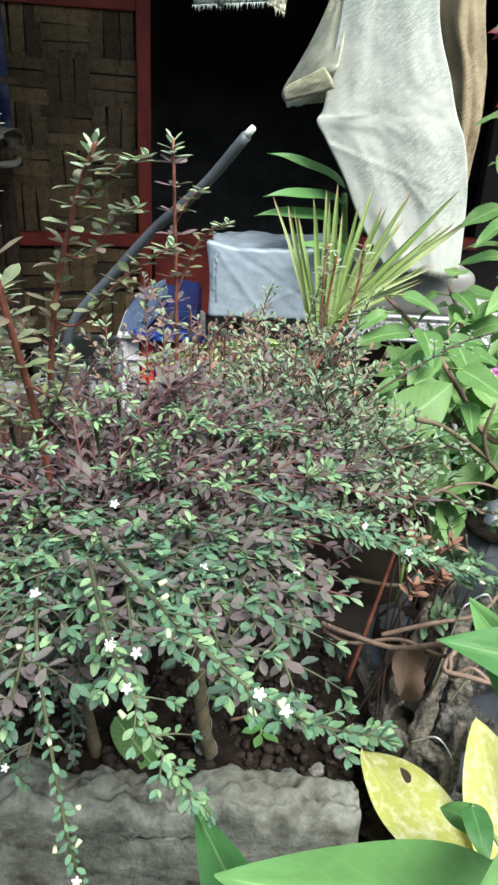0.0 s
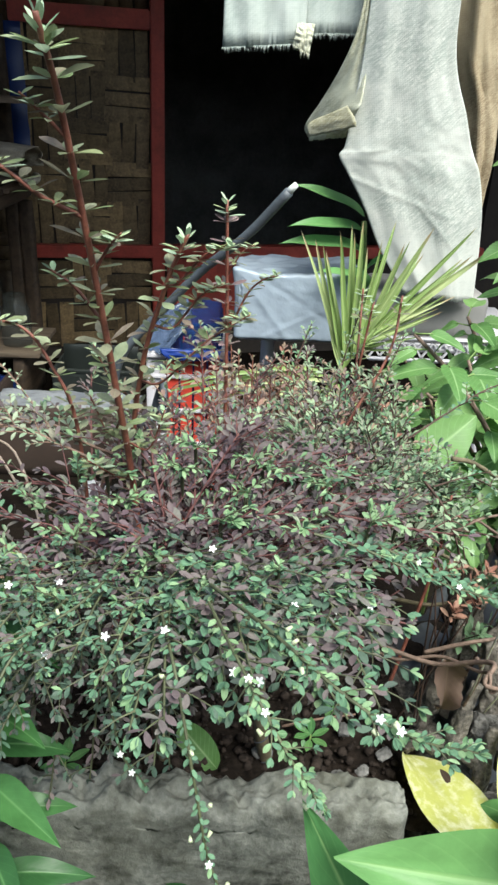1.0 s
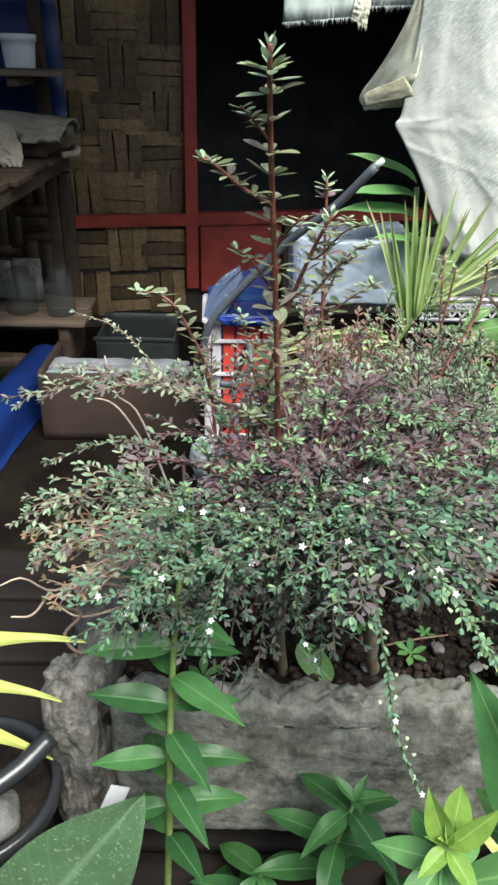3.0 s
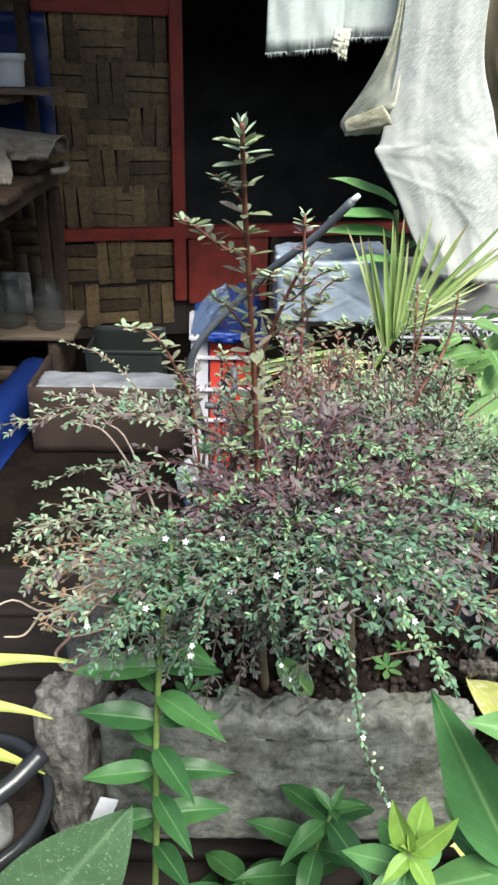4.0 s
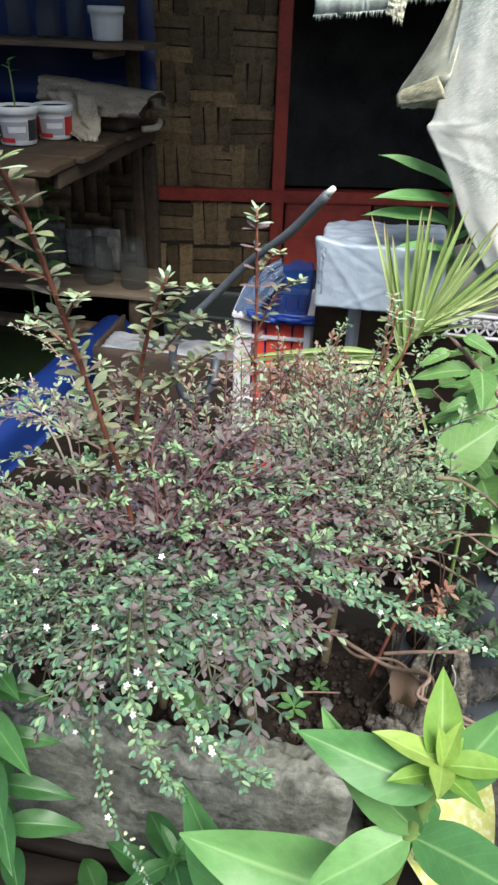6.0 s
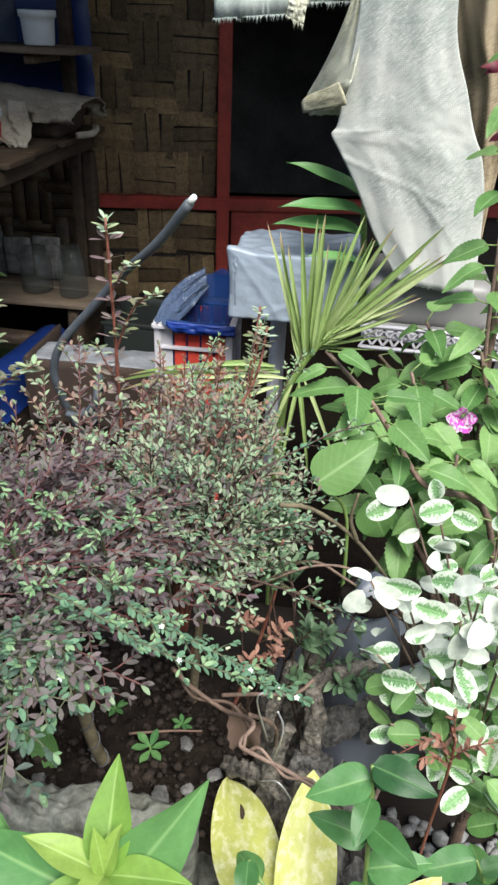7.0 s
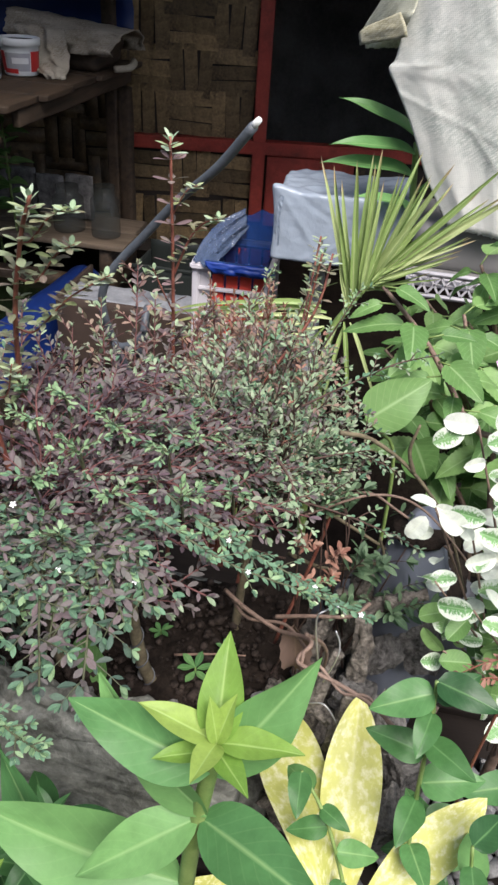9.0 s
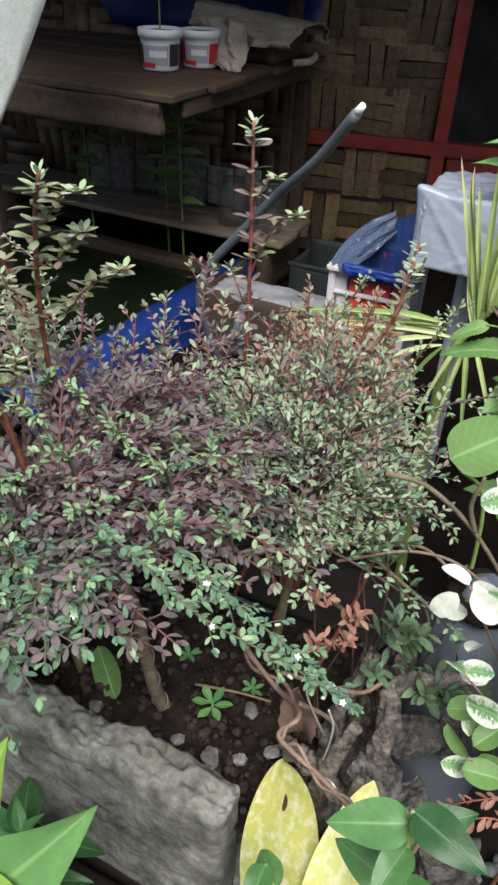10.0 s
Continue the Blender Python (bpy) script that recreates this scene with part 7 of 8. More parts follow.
# variegated bush
VAR = leaf_mesh("variegated_leaf", L_VARIEG, "round", 0.66, 0.3, 0.18, 0.01, 0, 14, 8)
WHT = leaf_mesh("white_leaf", L_WHITE, "round", 0.62, 0.32, 0.2, 0.01, 0, 14, 8)
PLAIN = leaf_mesh("plain_round_leaf", L_BALSAM, "round", 0.68, 0.3, 0.15, 0.01, 0, 14, 8)
varieg = thing("variegated_bush", (0.42, 0.52, 0.33), "snowbush with round white and green variegated leaves", "shrub")
tops = [(0.276, 0.485, 0.845, 1), (0.311, 0.48, 0.822, 1), (0.35, 0.475, 0.825, 1), (0.361, 0.48, 0.862, 1), (0.40, 0.47, 0.90, 1), (0.30, 0.53, 0.90, 1), (0.33, 0.56, 0.87, 0), (0.29, 0.475, 0.775, 0), (0.37, 0.46, 0.75, 0), (0.325, 0.465, 0.76, 0), (0.39, 0.46, 0.65, 0), (0.425, 0.46, 0.61, 0), (0.31, 0.46, 0.71, 0), (0.43, 0.5, 0.84, 0)]
for i in range(26):
    top = Vector((rand(0.30, 0.54), rand(0.45, 0.66), rand(0.56, 0.88)))
    white = 0
    if i < len(tops):
        top, white = Vector(tops[i][:3]), tops[i][3]
    pts = [(0.43 + rand(-0.012, 0.012), 0.56 + rand(-0.01, 0.01), 0.44 + rand(0, 0.06)), (0.5 * 0.43 + 0.5 * top.x + rand(-0.02, 0.02), 0.5 * top.y + 0.5 * 0.57, 0.5 * top.z + 0.25), top]
    path = smooth_path(pts, 20)
    b = Bunch()
    b.tube(path, 0.0018, 0.0009, 6)
    b.part("stem", M_VINE, varieg)
    for k in range(12):
        p = path[min(19, 7 + (13 * k) // 11)] + sphere_dir() * 0.014
        g = k * 2.5 + rand(-0.7, 0.7)
        way = Vector((math.cos(g), math.sin(g) * 0.7 - 0.2, rand(-0.5, 0.6)))
        ln = (0.025 if white else 0.027) * rand(0.75, 1.2)
        if k == 11:
            p = path[-1]
        put_leaf(WHT if white and k > 4 and rng.random() < 0.75 else (PLAIN if p.z < 0.74 and rng.random() < 0.55 else VAR), varieg, p, p + way.normalized() * ln, (rand(-0.8, 0.8), rand(-1, -0.1), rand(0.2, 1)))
for i, (x, y, z, w) in enumerate(tops[:7] * 2):
    g = i * 2.4
    p = Vector((x + 0.012 * math.cos(g), y, z + 0.012 * math.sin(g)))
    put_leaf(WHT if w and i % 3 else VAR, varieg, p, p + Vector((math.cos(g), -0.3, math.sin(g))).normalized() * rand(0.022, 0.03), (rand(-0.4, 0.4), -1, rand(0.2, 0.8)))
tube_part("trunk", [(0.43, 0.56, 0.34), (0.428, 0.56, 0.42), (0.432, 0.56, 0.49)], 0.008, 0.006, M_VINE, varieg)

# red-leaved sprig hanging over the vine end
sprig_red = thing("red_sprig", (0.36, 0.40, 0.345), "thin sprig with small coral-red leaves", "plant")
tube_part("stem", [(0.36, 0.40, 0.34), (0.345, 0.395, 0.60), (0.345, 0.385, 0.77), (0.338, 0.38, 0.814)], 0.0016, 0.001, M_REDSTEM, sprig_red)
bins, twigs = bins_for("rust"), Bunch()
for a, m, e in (((0.345, 0.39, 0.76), (0.33, 0.38, 0.80), (0.300, 0.372, 0.782)), ((0.345, 0.385, 0.77), (0.342, 0.38, 0.80), (0.338, 0.38, 0.822)), ((0.345, 0.387, 0.765), (0.325, 0.375, 0.785), (0.305, 0.37, 0.768)), ((0.345, 0.387, 0.77), (0.355, 0.385, 0.79), (0.372, 0.385, 0.80))):
    sprig(bins, [("rust", 1.0)], twigs, smooth_path([a, m, e], 10), 0.0009, 0.0065, 0.0105, 0.42, 0.1)
bins_into(bins, twigs, M_REDSTEM, sprig_red)

# pots and stones behind and beside the planter
def pot(name, at, r, h, material, label, tilt=(0, 0), soil=True, category="pot"):
    t = thing(name, at, label, category, "")
    m = pose(*at, tilt[0], tilt[1], 0)
    o = part("body", lathe([(r * 0.72, 0), (r * 0.75, 0.004), (r * 0.93, h * 0.86), (r * 1.03, h * 0.87), (r * 1.06, h * 0.93), (r * 1.04, h), (r * 0.95, h), (r * 0.92, h * 0.9), (r * 0.86, h * 0.55)], 36), material)
    o.matrix_basis = m
    adopt(o, t)
    if soil:
        o = part("soil", rock_bm(r * 0.88, at[0] * 9, 0.14, 3), M_SOIL)
        o.matrix_basis = m @ pose(0, 0, h * 0.84)
        adopt(o, t)
    return t


pot("black_nursery_pot", (0.52, 0.74, 0.34), 0.085, 0.24, M_BLACKPL, "black plastic nursery pot filled with soil")
for at, size, seed in (((0.315, 0.72, 0.45), (0.085, 0.08, 0.115), 2.0), ((0.245, 0.66, 0.44), (0.06, 0.055, 0.11), 7.0), ((0.288, 0.60, 0.545), (0.046, 0.045, 0.195), 4.0)):
    sackling = thing("nursery_bag", (at[0], at[1], 0.34), "dull grey plastic nursery bag filled with soil", "plant bag", "nursery bags")
    o = part("film", crumpled(size, seed, 0.07 if size[2] > 0.15 else 0.16, 2.6, 4, -0.93), M_BAGGREY if size[2] > 0.15 else M_DULLPL)
    o.location = at
    adopt(o, sackling)
    o = part("soil", rock_bm(size[0] * 0.7, seed, 0.35, 3), M_SOIL)
    o.location = (at[0], at[1], at[2] + size[2] * 0.95)
    adopt(o, sackling)
pot("black_pot", (-0.40, 0.36, 0.345), 0.085, 0.16, M_BLACKPL, "glossy black plastic pot with thick rim", (0, 0), True)
o = part("pebble", rock_bm(0.028, 5.0, 0.8, 3), M_ROCK)
o.location = (-0.37, 0.33, 0.495)
tagged(o, "pale rounded stone lying in the black pot", "stone")
handle = tube_part("pot_handle", [(-0.45, 0.32, 0.5), (-0.40, 0.30, 0.54), (-0.345, 0.335, 0.555), (-0.315, 0.37, 0.565)], 0.011, 0.010, M_BLACKPL, None, 20, 10)
tagged(handle, "curved black plastic handle over the pot", "handle")
for x, y, z, r in ((0.262, 0.455, 0.50, 0.036), (0.285, 0.50, 0.545, 0.032), (0.270, 0.535, 0.605, 0.026), (0.245, 0.49, 0.58, 0.026), (0.31, 0.56, 0.60, 0.035), (0.25, 0.53, 0.44, 0.05), (0.30, 0.46, 0.42, 0.045), (0.26, 0.50, 0.38, 0.05), (0.32, 0.53, 0.40, 0.05)):
    o = part("grey_rock", crag_bm(r, int(x * 1000 + z * 777), 1.15, 4, 16), M_CRAG, None, "", False)
    o.location = (x, y, z)
    tagged(o, "craggy grey rock piled beside the planter", "rock", "rocks beside the planter")


def root_piece(pts, r0, r1, seed):
    """A gnarled, fluted piece of driftwood."""
    b = Bunch()
    line = smooth_path(pts, 50)
    b.tube(line, r0, r1, 28)
    for i, v in enumerate(b.v):
        q = Vector((v.x * 150, v.y * 150, v.z * 26)) + Vector((seed, 0, seed))
        c = line[min(49, i // 28)]
        b.v[i] = c + (v - c) * (1 + 0.55 * noise.noise(q) + 0.3 * noise.noise(q * 2.4) + 0.35 * noise.noise(v * 45))
    return b


for k, (pts, r0, r1) in enumerate((([(0.205, 0.475, 0.50), (0.208, 0.478, 0.58), (0.224, 0.49, 0.645)], 0.011, 0.006), ([(0.225, 0.45, 0.46), (0.230, 0.455, 0.55), (0.241, 0.47, 0.61)], 0.010, 0.005), ([(0.19, 0.53, 0.55), (0.203, 0.53, 0.62), (0.218, 0.54, 0.68)], 0.010, 0.005), ([(0.215, 0.57, 0.54), (0.235, 0.57, 0.63), (0.24, 0.58, 0.69)], 0.018, 0.009), ([(0.16, 0.50, 0.56), (0.20, 0.48, 0.575), (0.235, 0.46, 0.57)], 0.009, 0.006), ([(0.232, 0.525, 0.655), (0.262, 0.53, 0.684), (0.30, 0.545, 0.69)], 0.009, 0.006), ([(0.243, 0.50, 0.56), (0.246, 0.505, 0.62), (0.240, 0.52, 0.672)], 0.012, 0.008))):
    o = root_piece(pts, r0, r1, k * 3.3).part("driftwood", M_DRIFT, None)
    tagged(o, "gnarled grey-brown driftwood at the planter end", "driftwood", "driftwood on the planter")
gravel = Bunch()
for i in range(620):
    r = rand(0.005, 0.013)
    b = crag_bm(r, i + 5000, 0.8, 1, 6)
    at = Vector((rand(0.27, 0.62), rand(0.30, 0.62), 0.345 + r * 0.4))
    b.verts.index_update()
    gravel.add([v.co + at for v in b.verts], [[v.index for v in f.verts] for f in b.faces], [[(0.5, 0.5)] * len(f.verts) for f in b.faces])
    b.free()
tagged(gravel.part("gravel", surface("pale_gravel", (0.10, 0.10, 0.098), (0.30, 0.295, 0.29), 60, 300, 0.8, 0.5), None), "pale grey gravel on the bench beside the planter", "gravel", kind="stuff")

# palm seedling
LEAFLET = leaf_mesh("leaflet", L_PALM, "blade", 0.058, 1.1, 0.04, 0.004, 0, 14, 4)
LEAFLET_B = leaf_mesh("leaflet_b", L_PALM, "blade", 0.062, 0.9, 0.2, 0.0, 0, 14, 4)
LEAFLET_C = leaf_mesh("leaflet_c", L_PALM, "blade", 0.055, 1.0, 0.16, 0.006, 0, 14, 4, 3.0)
palm = thing("palm_seedling", (0.15, 1.16, 0.0), "young palm with narrow pleated green leaflets and dry tips", "palm")
rachis = smooth_path([(0.14, 1.16, 0.0), (0.13, 1.16, 0.45), (0.137, 1.15, 0.65), (0.16, 1.15, 0.717), (0.19, 1.15, 0.765), (0.225, 1.152, 0.80)], 40)
b = Bunch()
b.tube(rachis, 0.010, 0.003, 8)
b.part("stalk", M_GREENSTEM, palm)
PALM_TIPS = ((0.093, 0.955), (0.110, 0.935), (0.139, 0.952), (0.159, 0.966), (0.182, 0.972), (0.206, 0.940), (0.232, 0.980), (0.252, 0.945), (0.286, 0.970), (0.300, 0.930), (0.363, 0.972), (0.398, 0.938), (0.345, 0.920), (0.350, 0.880), (0.325, 0.880), (0.342, 0.862), (0.325, 0.838), (0.305, 0.815), (0.298, 0.785), (0.272, 0.755))
tips = []
for (x0, z0), (x1, z1) in zip(PALM_TIPS, PALM_TIPS[1:]):
    tips += [(x0, z0), (0.5 * (x0 + x1), 0.5 * (z0 + z1) - rand(0.0, 0.03))]
for k, (x, z) in enumerate(tips):
    f = k / (len(tips) - 1)
    p = rachis[min(39, 24 + int(15 * min(1.0, f * 1.25)))] if f < 0.8 else rachis[min(39, 38 - int(10 * (f - 0.8) / 0.2))]
    put_leaf(LEAFLET if k % 3 else LEAFLET_C, palm, p + Vector((rand(-0.004, 0.004), rand(-0.01, 0.01), rand(-0.006, 0.006))), (x + rand(-0.006, 0.006), 1.18 + rand(-0.05, 0.04), z), (rand(-0.3, 0.3), -1, rand(0.1, 0.5)), rand(0.8, 1.25), "leaflet")
for b0, tip in (((0.13, 1.12, 0.72), (-0.145, 1.07, 0.735)), ((0.12, 1.12, 0.725), (-0.135, 1.06, 0.722)), ((0.12, 1.12, 0.715), (-0.11, 1.05, 0.70)), ((0.12, 1.12, 0.73), (-0.115, 1.06, 0.75)), ((0.12, 1.11, 0.71), (-0.06, 1.04, 0.68)), ((0.13, 1.11, 0.70), (-0.02, 1.03, 0.665)), ((0.13, 1.13, 0.69), (0.05, 1.08, 0.58)), ((0.15, 1.14, 0.69), (0.10, 1.08, 0.56)), ((0.16, 1.14, 0.69), (0.14, 1.07, 0.55)), ((0.17, 1.14, 0.70), (0.25, 1.07, 0.58)), ((0.16, 1.14, 0.70), (0.20, 1.06, 0.55)), ((0.14, 1.12, 0.71), (-0.06, 1.06, 0.735))):
    put_leaf(LEAFLET_B, palm, b0, tip, (0, -0.5, 1), 0.9, "leaflet")

# bright weeds and withered leaves between shrub and palm
weed_ends = [(rand(-0.02, 0.12), rand(0.88, 1.0), rand(0.68, 0.76)) for i in range(7)]
weed, _ = dome_shrub("bright_weed", (0.05, 0.95, 0.35), weed_ends, L_TUFT, M_GREENSTEM, "bright green fine-leaved weed behind the shrubs", 0.012, 0.0, 5, 0.5)
wither_ends = [(rand(-0.04, 0.14), rand(0.90, 1.02), rand(0.68, 0.77)) for i in range(5)]
wither, _ = dome_shrub("withered_weed", (0.06, 0.98, 0.35), wither_ends, L_RUST, M_REDSTEM, "withered weed with rust-brown leaves", 0.016, 0.0, 2, 0.7)

# dark strap plant behind
DRAC = leaf_mesh("strap_leaf", L_MID, "lance", 0.27, 0.35, 0.25, 0.01, 0, 18, 6)
drac = thing("dracaena", (0.26, 1.52, 0.667), "potted plant with arching dark green strap leaves", "plant")
tube_part("stem", [(0.26, 1.52, 0.667), (0.25, 1.52, 0.78), (0.235, 1.515, 0.92)], 0.008, 0.006, M_GREENSTEM, drac)
for b0, tip in (((0.235, 1.515, 0.93), (0.097, 1.49, 1.020)), ((0.237, 1.51, 0.90), (0.086, 1.44, 0.952)), ((0.24, 1.51, 0.86), (0.072, 1.45, 0.918)), ((0.245, 1.5, 0.80), (0.15, 1.42, 0.86)), ((0.245, 1.5, 0.78), (0.22, 1.40, 0.88)), ((0.245, 1.5, 0.82), (0.30, 1.45, 0.90))):
    put_leaf(DRAC, drac, b0, tip, (0, -0.4, 1))

# balsam bushes
BALSAM = leaf_mesh("balsam_leaf", L_BALSAM, "ovate", 0.46, 0.25, 0.22, 0.02, 0.05, 22, 6, 1.0)
BALSAM_B = leaf_mesh("balsam_leaf_b", L_BALSAM, "lance", 0.46, 0.2, 0.35, 0.03, 0.05, 22, 6, 5.0)
ROUND = leaf_mesh("round_leaf", L_BALSAM, "ovate", 0.66, 0.1, 0.12, 0.015, 0, 16, 8, 2.0)
BSTEMS = (([(0.50, 0.84, 0.34), (0.45, 0.85, 0.66), (0.36, 0.85, 0.705), (0.31, 0.85, 0.77), (0.27, 0.86, 0.82), (0.21, 0.87, 0.875)], 14, 0.07),
          ([(0.50, 0.95, 0.30), (0.42, 0.96, 0.60), (0.36, 0.98, 0.72), (0.33, 1.0, 0.80)], 12, 0.075),
          ([(0.52, 1.0, 0.30), (0.48, 1.02, 0.62), (0.45, 1.04, 0.75), (0.43, 1.05, 0.82)], 13, 0.075),
          ([(0.52, 1.02, 0.2), (0.48, 1.05, 0.62), (0.44, 1.06, 0.8), (0.425, 1.07, 0.98)], 14, 0.065),
          ([(0.44, 0.92, 0.3), (0.40, 0.92, 0.5), (0.33, 0.93, 0.60), (0.27, 0.94, 0.66)], 11, 0.075),
          ([(0.56, 0.9, 0.3), (0.56, 0.92, 0.55), (0.54, 0.93, 0.68), (0.52, 0.94, 0.77)], 12, 0.075),
          ([(0.52, 1.16, 0.0), (0.47, 1.16, 0.7), (0.44, 1.16, 0.98), (0.425, 1.16, 1.2)], 15, 0.065),
          ([(0.56, 1.12, 0.2), (0.53, 1.13, 0.7), (0.50, 1.14, 0.86), (0.49, 1.15, 0.98)], 10, 0.06),
          ([(0.48, 0.98, 0.3), (0.36, 1.0, 0.55), (0.31, 1.0, 0.66), (0.28, 1.0, 0.74)], 14, 0.07),
          ([(0.48, 0.92, 0.3), (0.42, 0.9, 0.55), (0.40, 0.9, 0.66), (0.40, 0.9, 0.73)], 14, 0.07),
          ([(0.55, 1.05, 0.3), (0.44, 1.1, 0.62), (0.38, 1.1, 0.78), (0.35, 1.1, 0.84)], 12, 0.065),
          ([(0.60, 0.85, 0.3), (0.52, 0.84, 0.5), (0.47, 0.83, 0.62), (0.45, 0.83, 0.70)], 12, 0.07))
more = []
for i in range(18):
    x, y, z = rand(0.24, 0.56), rand(0.95, 1.28), rand(0.54, 0.76)
    more.append(([(0.5 + rand(-0.1, 0.1), 1.05, 0.3), (0.5 * (x + 0.5), y, z - 0.12), (x, y, z)], 12, 0.07))
for pts, n_l, ln in (*BSTEMS, *more):
    t = thing("balsam_plant", pts[0], "leafy balsam plant with toothed green leaves", "plant", "balsam plants")
    path = smooth_path(pts, 30)
    b = Bunch()
    b.tube(path, 0.0055, 0.0025, 8)
    b.part("stem", M_VINE, t)
    for k in range(n_l):
        s = 0.5 + 0.5 * k / (n_l - 1)
        p = path[min(29, int(s * 29))]
        g = k * 2.4 + rand(-0.4, 0.4)
        d = Vector((math.cos(g), math.sin(g) - 0.3, rand(-0.1, 0.45))).normalized()
        q = p + d * 0.02
        put_leaf(BALSAM if k % 3 else BALSAM_B, t, q, q + (d + Vector((0, 0, rand(-0.6, -0.2)))).normalized() * ln * rand(0.6, 1.15), (rand(-0.4, 0.4), -0.5, 1), rand(0.85, 1.2))
        bb = Bunch()
        bb.tube([p, q + d * 0.004], 0.0014, 0.001, 5)
        bb.part("leaf_stalk", M_GREENSTEM, t)
t = thing("round_leaf_plant", (0.27, 0.8, 0.34), "plant with large smooth round green leaf", "plant")
tube_part("stem", [(0.27, 0.82, 0.34), (0.262, 0.80, 0.66), (0.225, 0.77, 0.735)], 0.003, 0.002, M_GREENSTEM, t)
for b0, tip, up in (((0.216, 0.765, 0.745), (0.286, 0.79, 0.80), (-0.1, -1, 0.5)), ((0.285, 0.84, 0.68), (0.325, 0.86, 0.60), (0.5, -1, 0.3))):
    put_leaf(ROUND, t, b0, tip, up)
PETAL = leaf_mesh("pink_petal", L_PINK, "round", 0.8, 0.2, 0.25, 0.03, 0, 10, 6)
bl = thing("balsam_flower", (0.405, 0.98, 0.735), "pink and white balsam flower among the leaves", "flower")
for k in range(5):
    g = k * 1.256 + 0.4
    put_leaf(PETAL, bl, (0.408, 0.98, 0.745), (0.408 + 0.02 * math.cos(g), 0.965, 0.745 + 0.02 * math.sin(g)), (0, -1, 0.2), 1.0, "petal")

MAROON = leaf_mesh("maroon_leaf", L_MAROON, "ovate", 0.5, 0.2, 0.3, 0.04, 0.06, 18, 6)
col = thing("coleus", (0.5, 1.22, 0.0), "coleus stem with dark maroon leaves", "plant")
tube_part("stem", [(0.50, 1.22, 0.0), (0.47, 1.21, 0.9), (0.42, 1.2, 1.2)], 0.004, 0.002, M_VINE, col)
for k, (z, ln) in enumerate(((1.09, 0.045), (1.10, 0.04), (1.12, 0.045), (1.17, 0.05), (1.18, 0.05), (1.20, 0.045), (1.21, 0.04), (1.19, 0.045))):
    g = k * 2.2 + 0.5
    x = 0.47 - (z - 0.9) * 0.165
    put_leaf(MAROON, col, (x, 1.2, z), (x + ln * math.cos(g), 1.2 + ln * math.sin(g) * 0.6 - 0.01, z + 0.012 - 0.02 * (k % 2)), (0, -0.6, 1))

FERN = leaf_mesh("fern_leaf", L_BALSAM, "ovate", 0.4, 0.2, 0.3)
for x, y, z in ((-1.66, 2.62, 0.62), (-1.20, 2.60, 0.64), (-1.32, 2.68, 0.60)):
    t = thing("shade_plant", (x, y, 0.0), "dim leafy plant growing behind the work table", "plant", "plants behind the table")
    tube_part("stem", [(x, y, 0.0), (x, y - 0.02, z * 0.6), (x, y - 0.03, z)], 0.005, 0.003, M_GREENSTEM, t)
    for k in range(16):
        g = k * 2.4
        p = Vector((x, y - 0.02, z * (0.5 + 0.035 * k)))
        put_leaf(FERN, t, p, p + Vector((math.cos(g) * 0.10, math.sin(g) * 0.06 - 0.02, 0.03)), (0, -0.5, 1))

for k in range(4):
    g = 0.6 + k * 2.3
    put_leaf(FERN, tub_a, (-1.103, 2.298, 1.03 + 0.01 * k), (-1.103 + 0.03 * math.cos(g), 2.298 + 0.03 * math.sin(g), 1.045 + 0.012 * k))

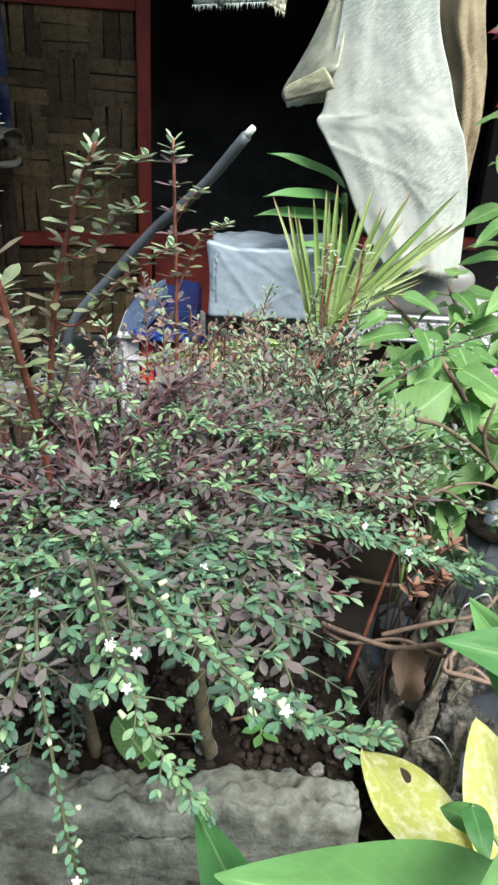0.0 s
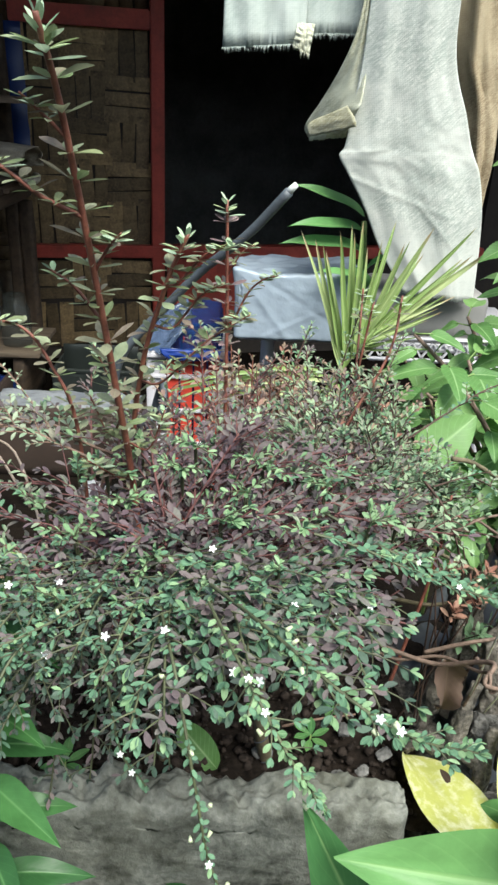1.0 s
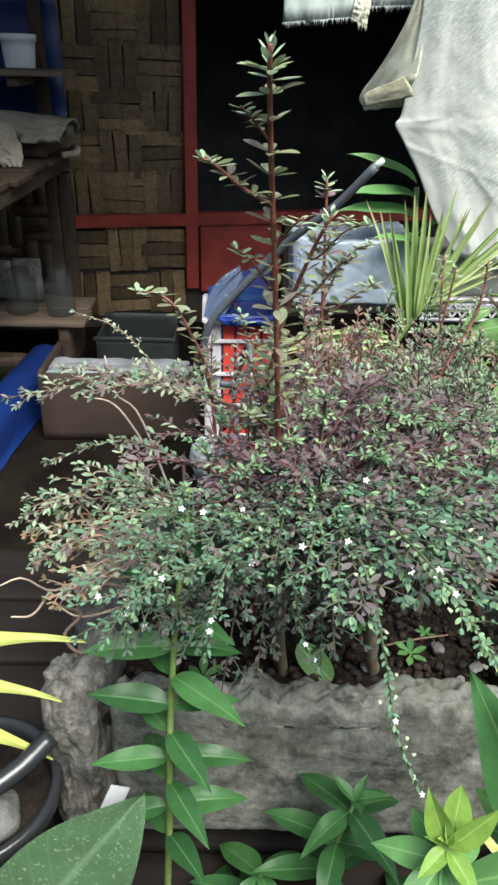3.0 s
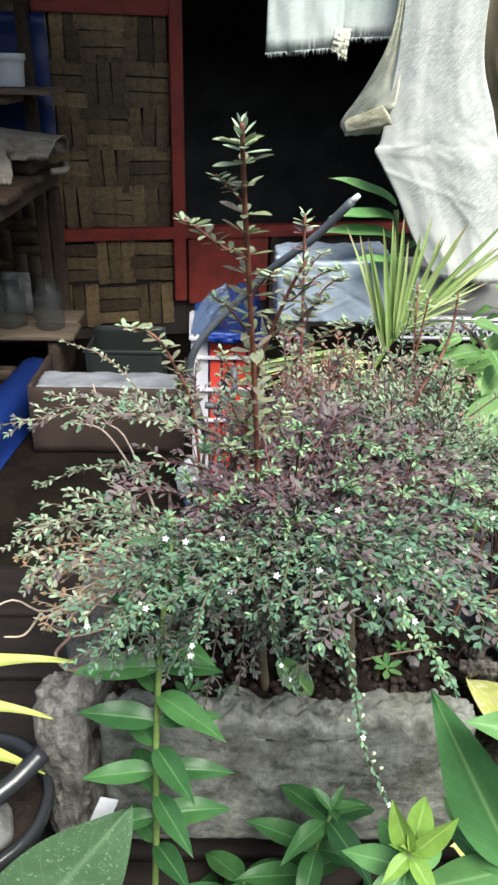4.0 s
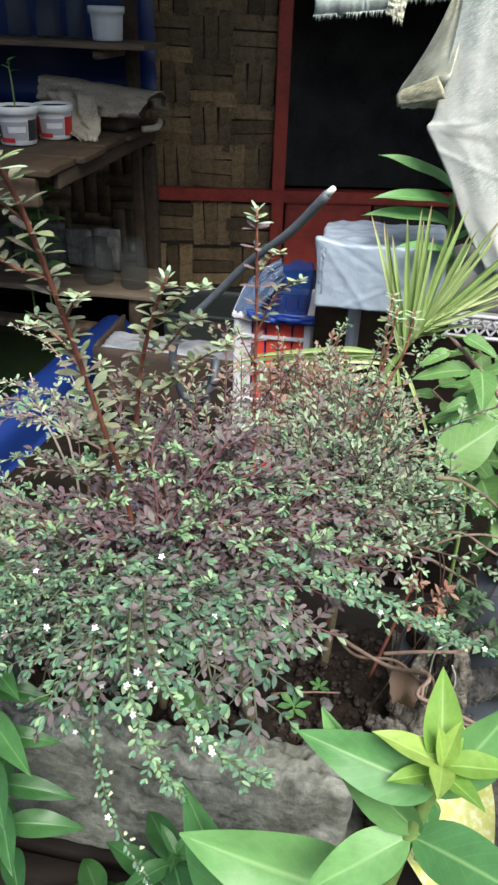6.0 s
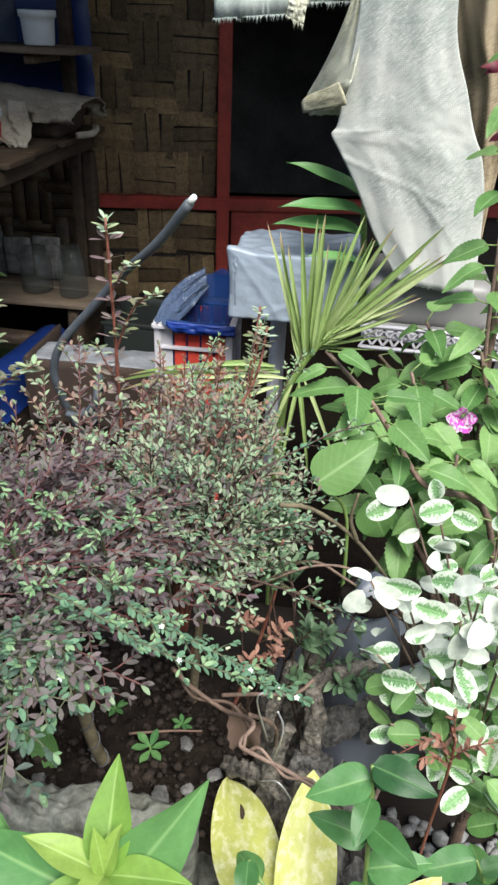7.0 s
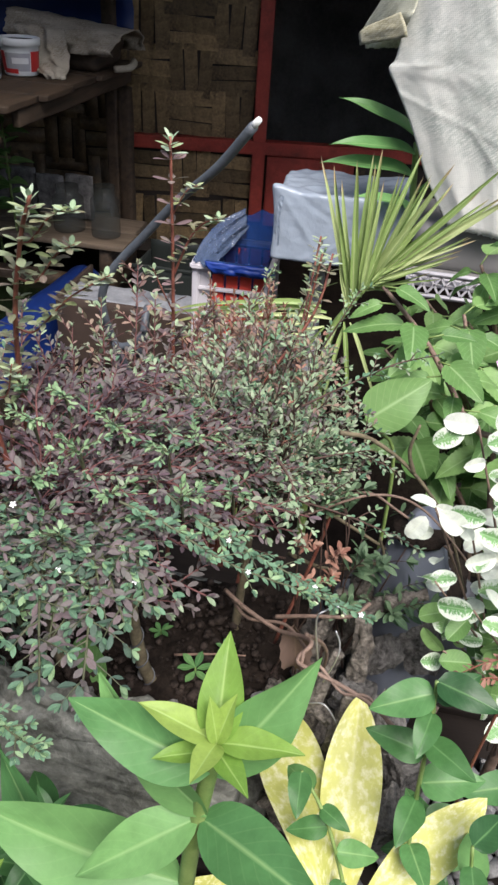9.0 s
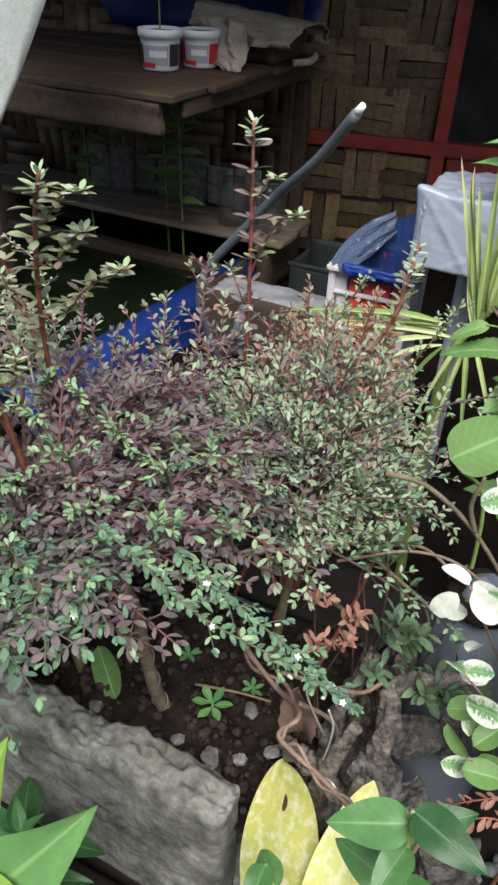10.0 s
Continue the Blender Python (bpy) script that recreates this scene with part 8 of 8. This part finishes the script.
# left: strap leaves and a large rough leaf
STRAP = leaf_mesh("strap_leaf_yellow", L_STRAP, "lance", 0.13, 0.3, 0.35, 0.02, 0, 18, 6)
sp = thing("pandan_plant", (-0.42, 0.37, 0.48), "yellow-green strap leaves growing in the black pot", "plant")
tube_part("stem", [(-0.44, 0.37, 0.47), (-0.45, 0.36, 0.58), (-0.455, 0.355, 0.69)], 0.006, 0.004, M_GREENSTEM, sp)
for b0, tip in (((-0.45, 0.36, 0.615), (-0.300, 0.35, 0.585)), ((-0.45, 0.355, 0.66), (-0.296, 0.35, 0.672)), ((-0.455, 0.36, 0.68), (-0.286, 0.36, 0.742)), ((-0.445, 0.36, 0.60), (-0.34, 0.33, 0.535)), ((-0.45, 0.36, 0.64), (-0.58, 0.3, 0.70))):
    put_leaf(STRAP, sp, b0, tip, (0, -0.3, 1))
ROUGH = leaf_mesh("rough_leaf", leaf_mat("rough_leaf", [(0.06, 0.125, 0.06), (0.08, 0.15, 0.075)], (0.19, 0.29, 0.17), 0.5, 0.3, blotch=(0.3, 0.42, 0.25), blotch_stops=((0.6, 0.0), (0.66, 0.6)), blotch_scale=22.0, veins=0.3), "ovate", 0.6, 0.15, 0.1, 0.015, 0, 20, 8)
rl = thing("large_leaf_plant", (-0.33, 0.2, 0.0), "plant with one large rough grey-green leaf", "plant")
tube_part("stem", [(-0.34, 0.22, 0.0), (-0.335, 0.23, 0.3), (-0.33, 0.245, 0.46)], 0.004, 0.003, M_GREENSTEM, rl)
put_leaf(ROUGH, rl, (-0.33, 0.245, 0.455), (-0.21, 0.27, 0.60), (0.3, -1, 0.6))
o = part("white_paper", rough_box((0.022, 0.0025, 0.15), (0, 0, 0), 6, 0.004, 12, 3, 0.3), M_PAPER)
o.matrix_basis = pose(-0.285, 0.37, 0.40, -10, 26, 10)
tagged(o, "white paper scrap tucked under the planter", "paper")
package = thing("white_package", (-0.172, 0.68, 0.70), "crumpled white and blue plastic package caught among the twigs", "package")
part("wrapper", crumpled((0.015, 0.008, 0.022), 5, 0.45, 3.0, 4), M_PAPER, package).location = (-0.174, 0.68, 0.712)
part("printed_end", crumpled((0.014, 0.007, 0.014), 9, 0.45, 3.5, 3), M_PALEBLUE, package, "pale blue printed end").location = (-0.168, 0.682, 0.682)

# ---- woven wall, piece by piece ----
weave(-0.26, 0.274, 0.53, 1.355, True)
weave(-0.26, 0.274, 0.06, 0.468, True)
weave(-2.4, -0.264, 0.06, 2.1, False)
weave(-0.26, 0.274, 1.435, 2.1, False)
weave_rest.part("bamboo_weave", M_BAMBOO_REST, wall_left, "", "stuff")
